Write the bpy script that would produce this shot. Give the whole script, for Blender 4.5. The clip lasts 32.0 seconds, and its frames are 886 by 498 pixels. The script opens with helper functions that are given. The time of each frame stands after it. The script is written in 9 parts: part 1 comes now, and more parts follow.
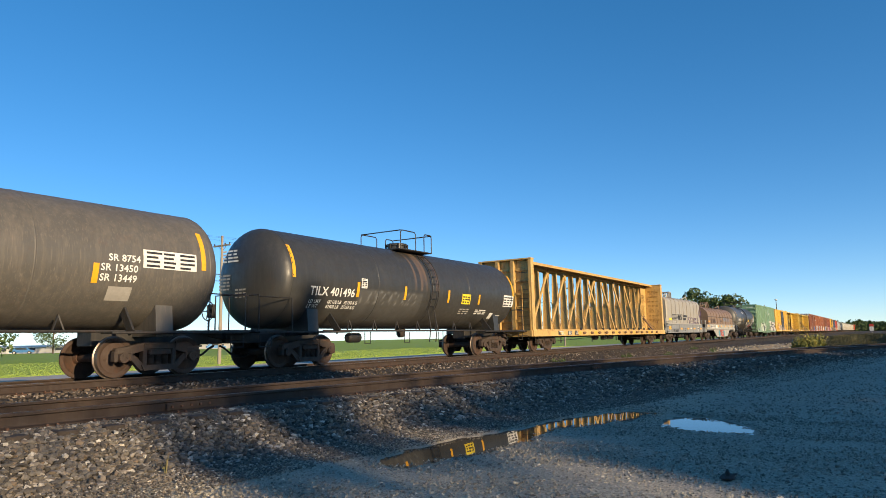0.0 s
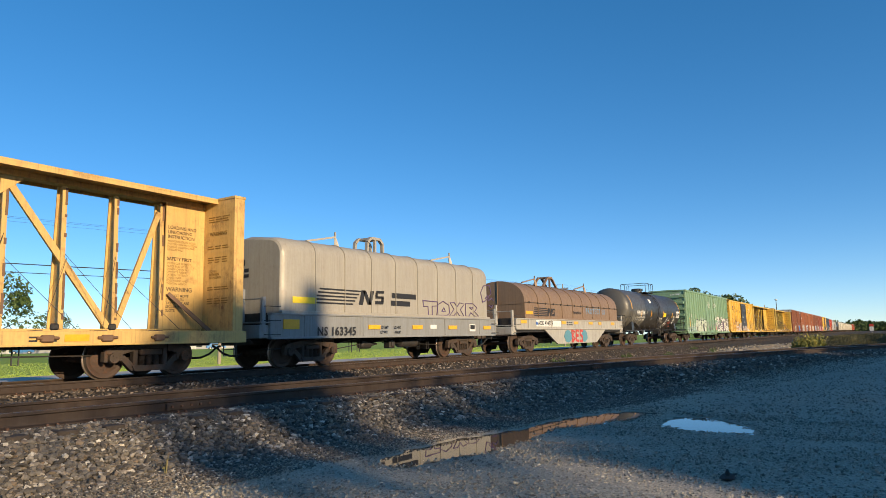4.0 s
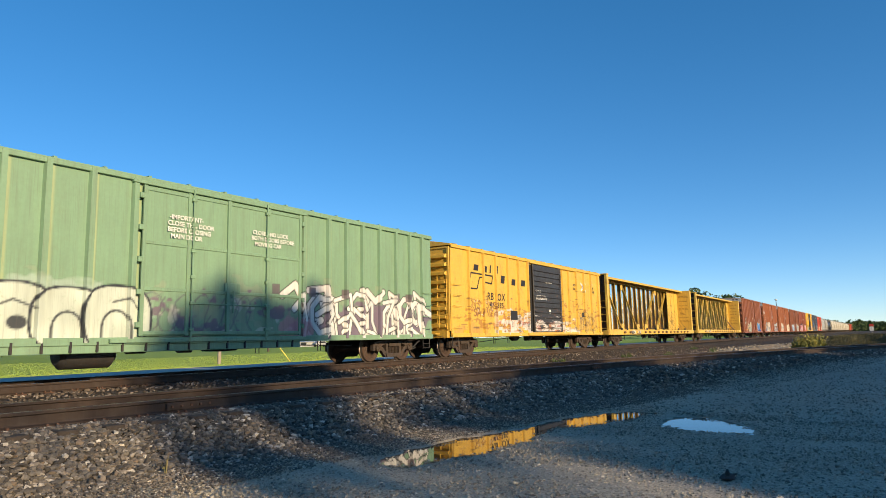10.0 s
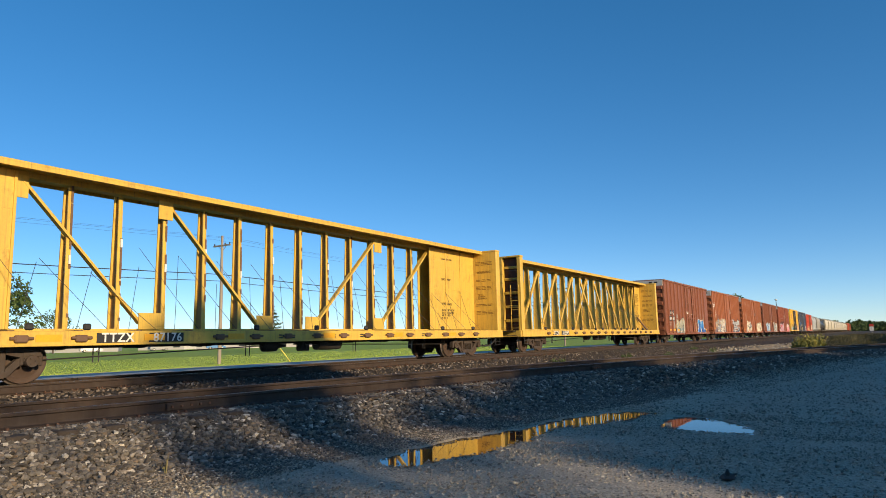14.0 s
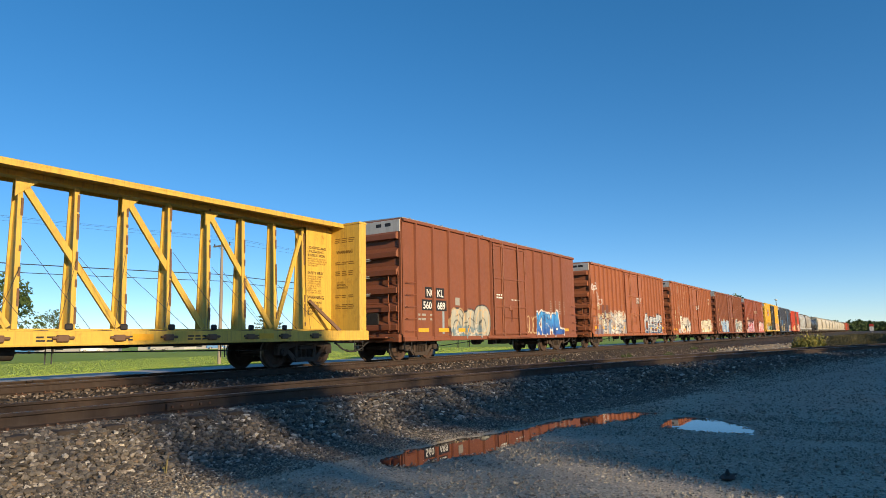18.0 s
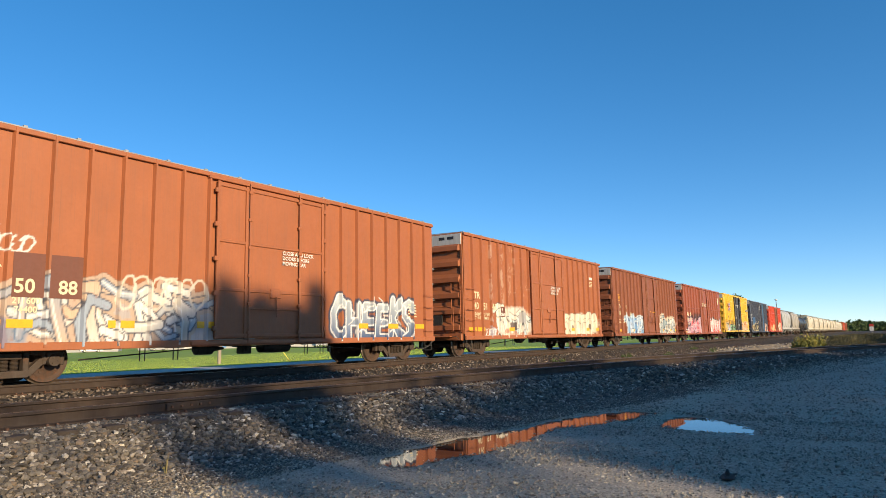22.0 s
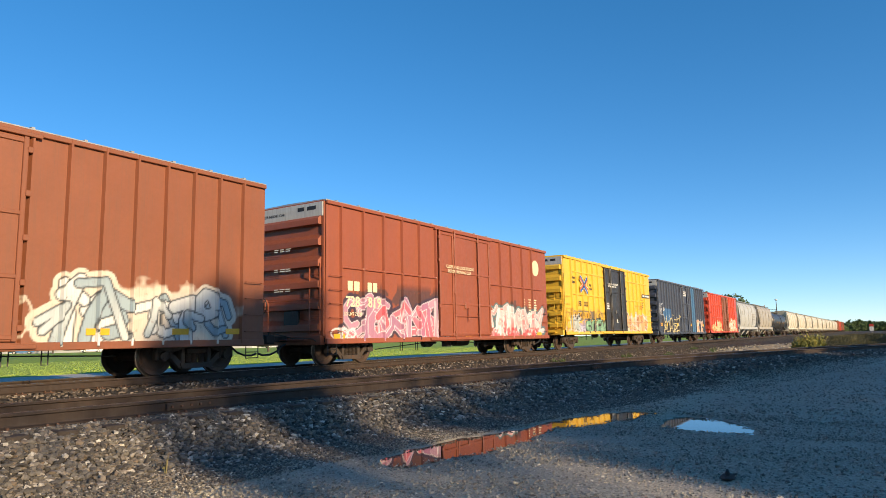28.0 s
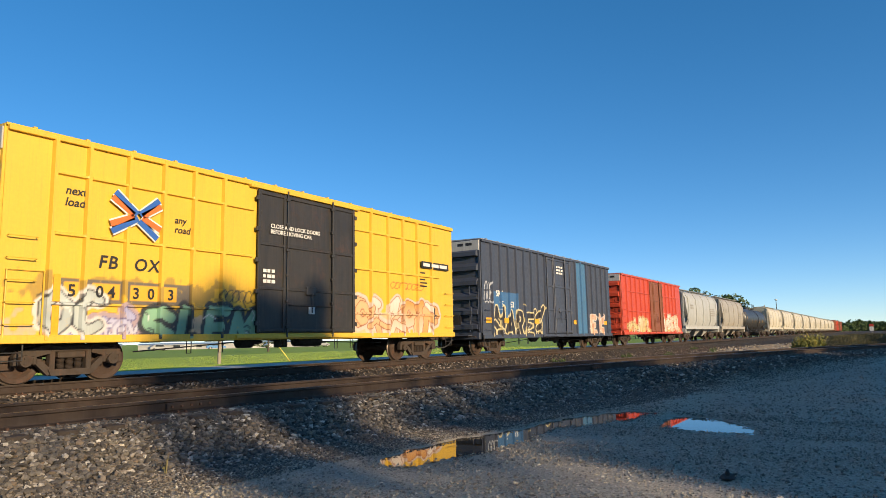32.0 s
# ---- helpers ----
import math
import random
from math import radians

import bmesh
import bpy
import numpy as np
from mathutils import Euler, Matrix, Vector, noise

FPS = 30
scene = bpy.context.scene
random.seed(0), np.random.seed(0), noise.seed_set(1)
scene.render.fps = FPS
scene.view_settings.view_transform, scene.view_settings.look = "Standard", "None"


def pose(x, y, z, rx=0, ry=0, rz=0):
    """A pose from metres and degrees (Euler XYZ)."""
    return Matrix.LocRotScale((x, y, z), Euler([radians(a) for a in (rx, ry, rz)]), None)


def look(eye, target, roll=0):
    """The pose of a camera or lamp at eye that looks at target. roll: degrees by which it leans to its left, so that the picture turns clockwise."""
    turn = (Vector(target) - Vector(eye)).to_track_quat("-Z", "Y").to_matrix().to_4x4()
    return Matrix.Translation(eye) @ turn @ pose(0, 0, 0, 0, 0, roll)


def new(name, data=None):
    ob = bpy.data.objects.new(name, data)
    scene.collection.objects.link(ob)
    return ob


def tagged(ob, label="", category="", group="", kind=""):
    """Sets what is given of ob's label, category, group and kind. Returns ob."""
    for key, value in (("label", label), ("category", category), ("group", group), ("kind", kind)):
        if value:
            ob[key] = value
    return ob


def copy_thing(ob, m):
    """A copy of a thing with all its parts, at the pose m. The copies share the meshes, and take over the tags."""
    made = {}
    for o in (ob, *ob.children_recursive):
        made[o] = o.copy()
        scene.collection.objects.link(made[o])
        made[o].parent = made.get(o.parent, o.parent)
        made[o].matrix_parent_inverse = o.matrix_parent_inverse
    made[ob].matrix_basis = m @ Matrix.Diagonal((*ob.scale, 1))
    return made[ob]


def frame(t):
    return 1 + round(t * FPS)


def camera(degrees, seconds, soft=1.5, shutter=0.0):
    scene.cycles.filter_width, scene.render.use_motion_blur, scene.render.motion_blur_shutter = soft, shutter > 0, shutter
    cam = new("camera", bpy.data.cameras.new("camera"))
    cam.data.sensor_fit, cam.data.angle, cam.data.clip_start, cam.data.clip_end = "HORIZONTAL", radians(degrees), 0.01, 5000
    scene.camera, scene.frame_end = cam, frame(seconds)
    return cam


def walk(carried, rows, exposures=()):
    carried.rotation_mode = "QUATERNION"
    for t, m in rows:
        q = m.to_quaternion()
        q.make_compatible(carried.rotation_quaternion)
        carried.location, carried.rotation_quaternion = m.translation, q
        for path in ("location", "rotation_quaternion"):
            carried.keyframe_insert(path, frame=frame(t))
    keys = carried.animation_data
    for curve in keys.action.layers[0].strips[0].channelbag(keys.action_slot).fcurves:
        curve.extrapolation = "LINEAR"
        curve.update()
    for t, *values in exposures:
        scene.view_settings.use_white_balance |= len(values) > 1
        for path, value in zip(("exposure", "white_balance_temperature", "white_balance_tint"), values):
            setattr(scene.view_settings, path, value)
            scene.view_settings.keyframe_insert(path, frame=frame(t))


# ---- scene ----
# ================= camera =================
EYE = Vector((0.0, 0.0, 1.72))
cam = camera(67.53, 32.0, soft=0.5)
AXES = Matrix(((0.5438077, -0.1012934, -0.8330743), (-0.8389665, -0.0895260, -0.5367685), (-0.0202107, 0.9908202, -0.1336667)))
STAND = Matrix.Translation(EYE) @ AXES.to_4x4()
walk(cam, [(0.0, STAND), (32.0, STAND)], exposures=[(0.0, 0.61), (6.0, 0.56), (9.0, 0.61), (12.0, 0.49), (16.0, 0.41), (18.0, 0.47), (19.0, 0.53), (20.4, 0.71), (24.0, 0.71), (28.0, 0.74), (29.0, 0.71), (31.0, 0.55), (32.0, 0.54)])

# ================= world, sun =================
SUN_EL, SUN_AZ = 14.6, 75.0          # height; heading of the light, from +x towards +y
world = bpy.data.worlds.new("sky")
scene.world = world
world.use_nodes = True
wn = world.node_tree
sky = wn.nodes.new("ShaderNodeTexSky")
sky.sky_type, sky.sun_disc = "NISHITA", False
sky.altitude = 2200
sky.sun_elevation, sky.sun_rotation = radians(SUN_EL), radians(90 - SUN_AZ + 180)
sky.air_density, sky.dust_density, sky.ozone_density = 0.8, 0.26, 3.0
wn.nodes["Background"].inputs[1].default_value = 0.163
deep = wn.nodes.new("ShaderNodeHueSaturation")
deep.inputs["Saturation"].default_value = 1.24
deep.inputs["Hue"].default_value = 0.5025
even = wn.nodes.new("ShaderNodeGamma")
even.inputs["Gamma"].default_value = 0.8
wn.links.new(sky.outputs[0], deep.inputs["Color"])
wn.links.new(deep.outputs[0], even.inputs["Color"])
wn.links.new(even.outputs[0], wn.nodes["Background"].inputs[0])
sun_lamp = bpy.data.lights.new("sun", "SUN")
sun_lamp.energy, sun_lamp.angle, sun_lamp.color = 4.45, radians(0.53), (1.0, 0.76, 0.47)
sun_ob = new("sun", sun_lamp)
ce = math.cos(radians(SUN_EL))
WAY = Vector((ce * math.cos(radians(SUN_AZ)), ce * math.sin(radians(SUN_AZ)), -math.sin(radians(SUN_EL))))
sun_ob.matrix_world = look((-20, -30, 40), Vector((-20, -30, 40)) + WAY)

# ================= plan =================
YT = 15.13                # centre of the main track
ZR = 0.98                 # top of its rails
GAUGE = 0.7525            # rail centre from track centre
rng = np.random.default_rng(7)


def spur(x):
    """y of the centre of the spur track, which bends away."""
    x = np.asarray(x, float)
    xc = np.clip(x, 4.0, 40.0)
    y = np.polyval((-0.000012, -0.00353, -0.0742, 9.42), xc)
    return y + np.where(x < 4, (x - 4) * -0.075, 0) + np.where(x > 40, (x - 40) * -0.41, 0)


def smooth(a, b, v):
    t = np.clip((np.asarray(v, float) - a) / (b - a), 0, 1)
    return t * t * (3 - 2 * t)


def lot_z(x, y):
    """The lot: a flat by the spur, a lower flat past it, rising to the far end."""
    step = smooth(9.4, 11.0, x) * smooth(3.6, 3.0, y)
    return 0.37 - 0.10 * step + 0.35 * smooth(19, 34, x)


def ground_z(x, y):
    x, y = np.asarray(x, float), np.asarray(y, float)
    d = spur(x) - y                                   # towards the camera from the spur
    d = np.where(x > 20, d * (1 - 0.06 * smooth(20, 40, x)), d)
    lot = lot_z(x, y)
    near = 0.74 + (lot - 0.74) * smooth(0.95, 2.45 + 1.2 * smooth(15, 24, x), d)
    e = np.minimum(np.abs(y - YT), np.abs(d))         # between and around the two tracks
    mid = 0.76 - 0.22 * smooth(1.5, 3.2, e)
    far = 0.76 + (0.66 - 0.76) * smooth(1.6, 3.4, y - YT) - 0.46 * smooth(19.0, 28.5, y)
    z = np.where(d > 0, near, np.where(y < YT, mid, far))
    hump = 0.5 * np.exp(-((x - 82) / 22) ** 2 - ((y - 1.0) / 4.0) ** 2)   # weedy rise between the tracks
    return z + hump


# ================= mesh helper =================
class Shape:
    """Collects vertices and faces of one mesh; every face has a material slot."""

    def __init__(self):
        self.v, self.f, self.m, self.slot = [], [], [], 0

    def add(self, verts, faces):
        n = len(self.v)
        self.v.extend([tuple(p) for p in verts])
        self.f.extend([tuple(i + n for i in q) for q in faces])
        self.m.extend([self.slot] * len(faces))
        return self

    def box(self, x0, x1, y0, y1, z0, z1, c=0.0):
        if c <= 0:
            v = [(x, y, z) for x in (x0, x1) for y in (y0, y1) for z in (z0, z1)]
            return self.add(v, [(0, 1, 3, 2), (4, 6, 7, 5), (0, 4, 5, 1), (2, 3, 7, 6), (0, 2, 6, 4), (1, 5, 7, 3)])
        v, idx = [], {}
        for i, (x, sx) in enumerate(((x0, 1), (x1, -1))):
            for j, (y, sy) in enumerate(((y0, 1), (y1, -1))):
                for k, (z, sz) in enumerate(((z0, 1), (z1, -1))):
                    for a in range(3):
                        idx[i, j, k, a] = len(v)
                        v.append((x + (0 if a == 0 else c * sx), y + (0 if a == 1 else c * sy), z + (0 if a == 2 else c * sz)))
        f = []
        r = (0, 1)
        for i in r:
            q = [idx[i, 0, 0, 0], idx[i, 0, 1, 0], idx[i, 1, 1, 0], idx[i, 1, 0, 0]]
            f.append(q if i == 0 else q[::-1])
            q = [idx[0, i, 0, 1], idx[1, i, 0, 1], idx[1, i, 1, 1], idx[0, i, 1, 1]]
            f.append(q if i == 0 else q[::-1])
            q = [idx[0, 0, i, 2], idx[0, 1, i, 2], idx[1, 1, i, 2], idx[1, 0, i, 2]]
            f.append(q if i == 0 else q[::-1])
        for i in r:
            for j in r:
                q = [idx[i, j, 0, 0], idx[i, j, 0, 1], idx[i, j, 1, 1], idx[i, j, 1, 0]]
                f.append(q if i == j else q[::-1])
                q = [idx[i, 0, j, 0], idx[i, 1, j, 0], idx[i, 1, j, 2], idx[i, 0, j, 2]]
                f.append(q if i == j else q[::-1])
                q = [idx[0, i, j, 1], idx[0, i, j, 2], idx[1, i, j, 2], idx[1, i, j, 1]]
                f.append(q if i == j else q[::-1])
                for k in r:
                    q = [idx[i, j, k, a] for a in range(3)]
                    f.append(q if (i + j + k) % 2 else q[::-1])
        return self.add(v, f)

    def prism(self, pts, y0, y1):
        """Extrudes a convex outline of (x, z) from y0 to y1."""
        n = len(pts)
        v = [(x, y0, z) for x, z in pts] + [(x, y1, z) for x, z in pts]
        return self.add(v, [tuple(range(n)), tuple(range(2 * n - 1, n - 1, -1))] + [(i, i + n, (i + 1) % n + n, (i + 1) % n) for i in range(n)])

    def prism_x(self, pts, x0, x1):
        """Extrudes a convex outline of (y, z) from x0 to x1."""
        n = len(pts)
        v = [(x0, y, z) for y, z in pts] + [(x1, y, z) for y, z in pts]
        return self.add(v, [tuple(range(n)), tuple(range(2 * n - 1, n - 1, -1))] + [(i, i + n, (i + 1) % n + n, (i + 1) % n) for i in range(n)])

    def bar(self, p, q, w, h=None, up=(0, 0, 1)):
        """A straight bar of rectangular section from p to q."""
        p, q = Vector(p), Vector(q)
        h = w if h is None else h
        t = (q - p).normalized()
        s = t.cross(Vector(up))
        s = s.normalized() if s.length > 1e-4 else Vector((1, 0, 0))
        n = s.cross(t)
        v = [e + s * (a * w / 2) + n * (b * h / 2) for e in (p, q) for a, b in ((-1, -1), (1, -1), (1, 1), (-1, 1))]
        return self.add(v, [(0, 1, 2, 3), (7, 6, 5, 4)] + [(i, i + 4, (i + 1) % 4 + 4, (i + 1) % 4) for i in range(4)])

    def tube(self, pts, r, n=6, closed=False):
        """A round rod through the points; r may be a list."""
        pts = [Vector(p) for p in pts]
        rs = r if isinstance(r, (list, tuple)) else [r] * len(pts)
        v, m = [], len(pts)
        side = None
        for i, p in enumerate(pts):
            a = pts[(i - 1) % m] if (closed or i) else p
            b = pts[(i + 1) % m] if (closed or i < m - 1) else p
            t = (b - a).normalized()
            if side is None:
                side = t.orthogonal().normalized()
            side = (side - t * side.dot(t)).normalized()
            up = t.cross(side)
            v += [p + (side * math.cos(k * math.tau / n) + up * math.sin(k * math.tau / n)) * rs[i] for k in range(n)]
        f = []
        for i in range(m if closed else m - 1):
            j = (i + 1) % m
            f += [(i * n + k, i * n + (k + 1) % n, j * n + (k + 1) % n, j * n + k) for k in range(n)]
        if not closed:
            f += [tuple(range(n - 1, -1, -1)), tuple(range((m - 1) * n, m * n))]
        return self.add(v, f)

    def lathe(self, prof, n, axis="x", at=(0, 0, 0), caps=True):
        """Turns a profile of (along, radius) round an axis."""
        v, m = [], len(prof)
        for a, r in prof:
            for k in range(n):
                c, s = r * math.cos(k * math.tau / n), r * math.sin(k * math.tau / n)
                p = {"x": (a, c, s), "y": (s, a, c), "z": (c, s, a)}[axis]
                v.append((p[0] + at[0], p[1] + at[1], p[2] + at[2]))
        f = [(i * n + k, i * n + (k + 1) % n, (i + 1) * n + (k + 1) % n, (i + 1) * n + k) for i in range(m - 1) for k in range(n)]
        f = [q[::-1] for q in f]
        if caps:
            f += [tuple(range(n)), tuple(range(m * n - 1, (m - 1) * n - 1, -1))]
        return self.add(v, f)

    def mesh(self, name, mats, smooth_faces=False):
        me = bpy.data.meshes.new(name)
        me.from_pydata(self.v, [], self.f)
        for mt in (mats if isinstance(mats, (list, tuple)) else [mats]):
            me.materials.append(mt)
        if any(self.m):
            me.polygons.foreach_set("material_index", self.m)
        if smooth_faces:
            me.polygons.foreach_set("use_smooth", [True] * len(me.polygons))
            me.set_sharp_from_angle(angle=radians(smooth_faces if smooth_faces is not True else 40))
        me.update()
        return me


def part(name, shape, mats, parent, label="", at=None, smooth_faces=False):
    """One mesh object under a thing or a part."""
    me = shape if isinstance(shape, bpy.types.Mesh) else shape.mesh(name, mats, smooth_faces)
    ob = new(name, me)
    ob.parent = parent
    if at is not None:
        ob.location = at
    return tagged(ob, label) if label else ob


def thing(name, label, category, group="", kind="", shape=None, mats=None, smooth_faces=False, at=(0, 0, 0)):
    ob = new(name, shape.mesh(name, mats, smooth_faces) if shape else None)
    ob.location = at
    return tagged(ob, label, category, group, kind)


# ================= materials =================
def nodes(name):
    mt = bpy.data.materials.new(name)
    mt.use_nodes = True
    nt = mt.node_tree
    return mt, nt, nt.nodes["Principled BSDF"]


def put(nt, kind, **inp):
    nd = nt.nodes.new(kind)
    for k, v in inp.items():
        nd.inputs[k.replace("_", " ")].default_value = v
    return nd


def ramp(nt, src, stops, mode="LINEAR"):
    nd = nt.nodes.new("ShaderNodeValToRGB")
    nd.color_ramp.interpolation = mode
    el = nd.color_ramp.elements
    while len(el) < len(stops):
        el.new(0.5)
    for e, (p, c) in zip(el, stops):
        e.position, e.color = p, (*c, 1) if len(c) == 3 else c
    nt.links.new(src, nd.inputs[0])
    return nd.outputs[0]


def mixc(nt, fac, a, b, blend="MIX"):
    nd = nt.nodes.new("ShaderNodeMix")
    nd.data_type, nd.blend_type = "RGBA", blend
    for i, s in ((0, fac), (6, a), (7, b)):
        if isinstance(s, bpy.types.NodeSocket):
            nt.links.new(s, nd.inputs[i])
        else:
            nd.inputs[i].default_value = s if i == 0 else (*s, 1) if len(s) == 3 else s
    return nd.outputs[2]


def maths(nt, op, a, b=0.0, clamp=False):
    nd = nt.nodes.new("ShaderNodeMath")
    nd.operation, nd.use_clamp = op, clamp
    for i, s in ((0, a), (1, b)):
        if isinstance(s, bpy.types.NodeSocket):
            nt.links.new(s, nd.inputs[i])
        else:
            nd.inputs[i].default_value = s
    return nd.outputs[0]


def grey(k):
    return (k, k, k)


def coords(nt, stretch=(1, 1, 1), spot=False):
    tc = nt.nodes.new("ShaderNodeTexCoord")
    mp = nt.nodes.new("ShaderNodeMapping")
    mp.inputs["Scale"].default_value = stretch
    nt.links.new(tc.outputs["Object"], mp.inputs[0])
    if spot:
        oi = nt.nodes.new("ShaderNodeObjectInfo")
        add = put(nt, "ShaderNodeVectorMath")
        add.operation = "MULTIPLY_ADD"
        add.inputs[1].default_value = (1, 1, 1)
        sc = nt.nodes.new("ShaderNodeCombineXYZ")
        nt.links.new(maths(nt, "MULTIPLY", oi.outputs["Random"], 40.0), sc.inputs[0])
        nt.links.new(sc.outputs[0], add.inputs[2])
        nt.links.new(mp.outputs[0], add.inputs[0])
        return add.outputs[0]
    return mp.outputs[0]


def tex(nt, scale, detail=4, rough=0.6, stretch=(1, 1, 1), spot=False):
    nz = put(nt, "ShaderNodeTexNoise", Scale=scale, Detail=detail, Roughness=rough)
    nt.links.new(coords(nt, stretch, spot), nz.inputs["Vector"])
    return nz.outputs["Fac"]


def bumped(nt, bsdf, height, strength, dist=0.01):
    b = put(nt, "ShaderNodeBump", Strength=strength, Distance=dist)
    nt.links.new(height, b.inputs["Height"])
    nt.links.new(b.outputs[0], bsdf.inputs["Normal"])


def coat(name, rgb, rough=0.5, metal=0.0, fade=0.25, rust=0.0, streak=0.3, sprayed=False, grain=14.0, dirt=(0.10, 0.08, 0.06), rust_rgb=(0.16, 0.06, 0.025)):
    """Weathered paint or bare metal: patchy fading, streaks running down, rust spots; sprayed: takes the mesh's own paint layer."""
    mt, nt, b = nodes(name)
    lo, hi = [c * (1 - fade) for c in rgb], [min(1, c * (1 + fade * 0.7) + fade * 0.012) for c in rgb]
    col = mixc(nt, tex(nt, 0.9, 5, 0.6, spot=True), lo, hi)
    col = mixc(nt, ramp(nt, tex(nt, grain, 3, 0.7, spot=True), [(0.35, grey(0)), (0.8, grey(0.35))]), col, [c * 0.72 for c in rgb])
    if sprayed:
        at = nt.nodes.new("ShaderNodeAttribute")
        at.attribute_name = "paint"
        wear = ramp(nt, tex(nt, 5.0, 5, 0.7), [(0.22, grey(0.35)), (0.42, grey(1))])
        cov = nt.nodes.new("ShaderNodeAttribute")
        cov.attribute_name = "cover"
        col = mixc(nt, maths(nt, "MULTIPLY", cov.outputs["Fac"], wear), col, at.outputs["Color"])
    if streak:
        s = ramp(nt, tex(nt, 2.2, 5, 0.65, (3.2, 3.2, 0.22), True), [(0.45, grey(0)), (0.78, grey(streak))])
        col = mixc(nt, s, col, dirt)
        thin = ramp(nt, tex(nt, 7.0, 4, 0.6, (4.5, 4.5, 0.10), True), [(0.54, grey(0)), (0.74, grey(min(1, streak * 1.3)))])
        col = mixc(nt, thin, col, dirt)
    if rust:
        r = maths(nt, "MULTIPLY", ramp(nt, tex(nt, 1.6, 6, 0.7, spot=True), [(0.5, grey(0)), (0.72, grey(1))]), ramp(nt, tex(nt, 9.0, 5, 0.75, (1, 1, 0.55), True), [(0.5 - 0.12 * rust, grey(0)), (0.62, grey(1))]))
        r = maths(nt, "MULTIPLY", r, min(1, rust * 1.2))
        col = mixc(nt, r, col, rust_rgb)
    nt.links.new(col, b.inputs["Base Color"])
    rr = ramp(nt, tex(nt, 6.0, 3, 0.6), [(0.3, grey(max(0.05, rough - 0.1))), (0.75, grey(min(1, rough + 0.15)))])
    nt.links.new(rr, b.inputs["Roughness"])
    b.inputs["Metallic"].default_value = metal
    bumped(nt, b, tex(nt, grain * 3, 3, 0.6), 0.12, 0.004)
    return mt


def plain(name, rgb, rough=0.6, metal=0.0):
    mt, nt, b = nodes(name)
    col = mixc(nt, ramp(nt, tex(nt, 7.0, 5, 0.7, spot=True), [(0.35, grey(0)), (0.75, grey(0.5))]), rgb, [c * 0.6 for c in rgb])
    nt.links.new(col, b.inputs["Base Color"])
    b.inputs["Roughness"].default_value, b.inputs["Metallic"].default_value = rough, metal
    return mt
STEEL = coat("rail_steel", (0.034, 0.020, 0.013), 0.8, 0.0, 0.4, 0.45, 0.15, rust_rgb=(0.085, 0.042, 0.022))
POLISHED = coat("rail_head_worn", (0.26, 0.21, 0.17), 0.38, 0.7, 0.2, 0.1, 0.0)
TIMBER = coat("creosoted_timber", (0.05, 0.037, 0.027), 0.85, 0, 0.4, 0, 0.2)
OLD_TIMBER = coat("weathered_tie", (0.17, 0.145, 0.115), 0.9, 0, 0.35, 0, 0.3)
SPIKE = plain("rusted_plate", (0.13, 0.07, 0.045), 0.7, 0.3)


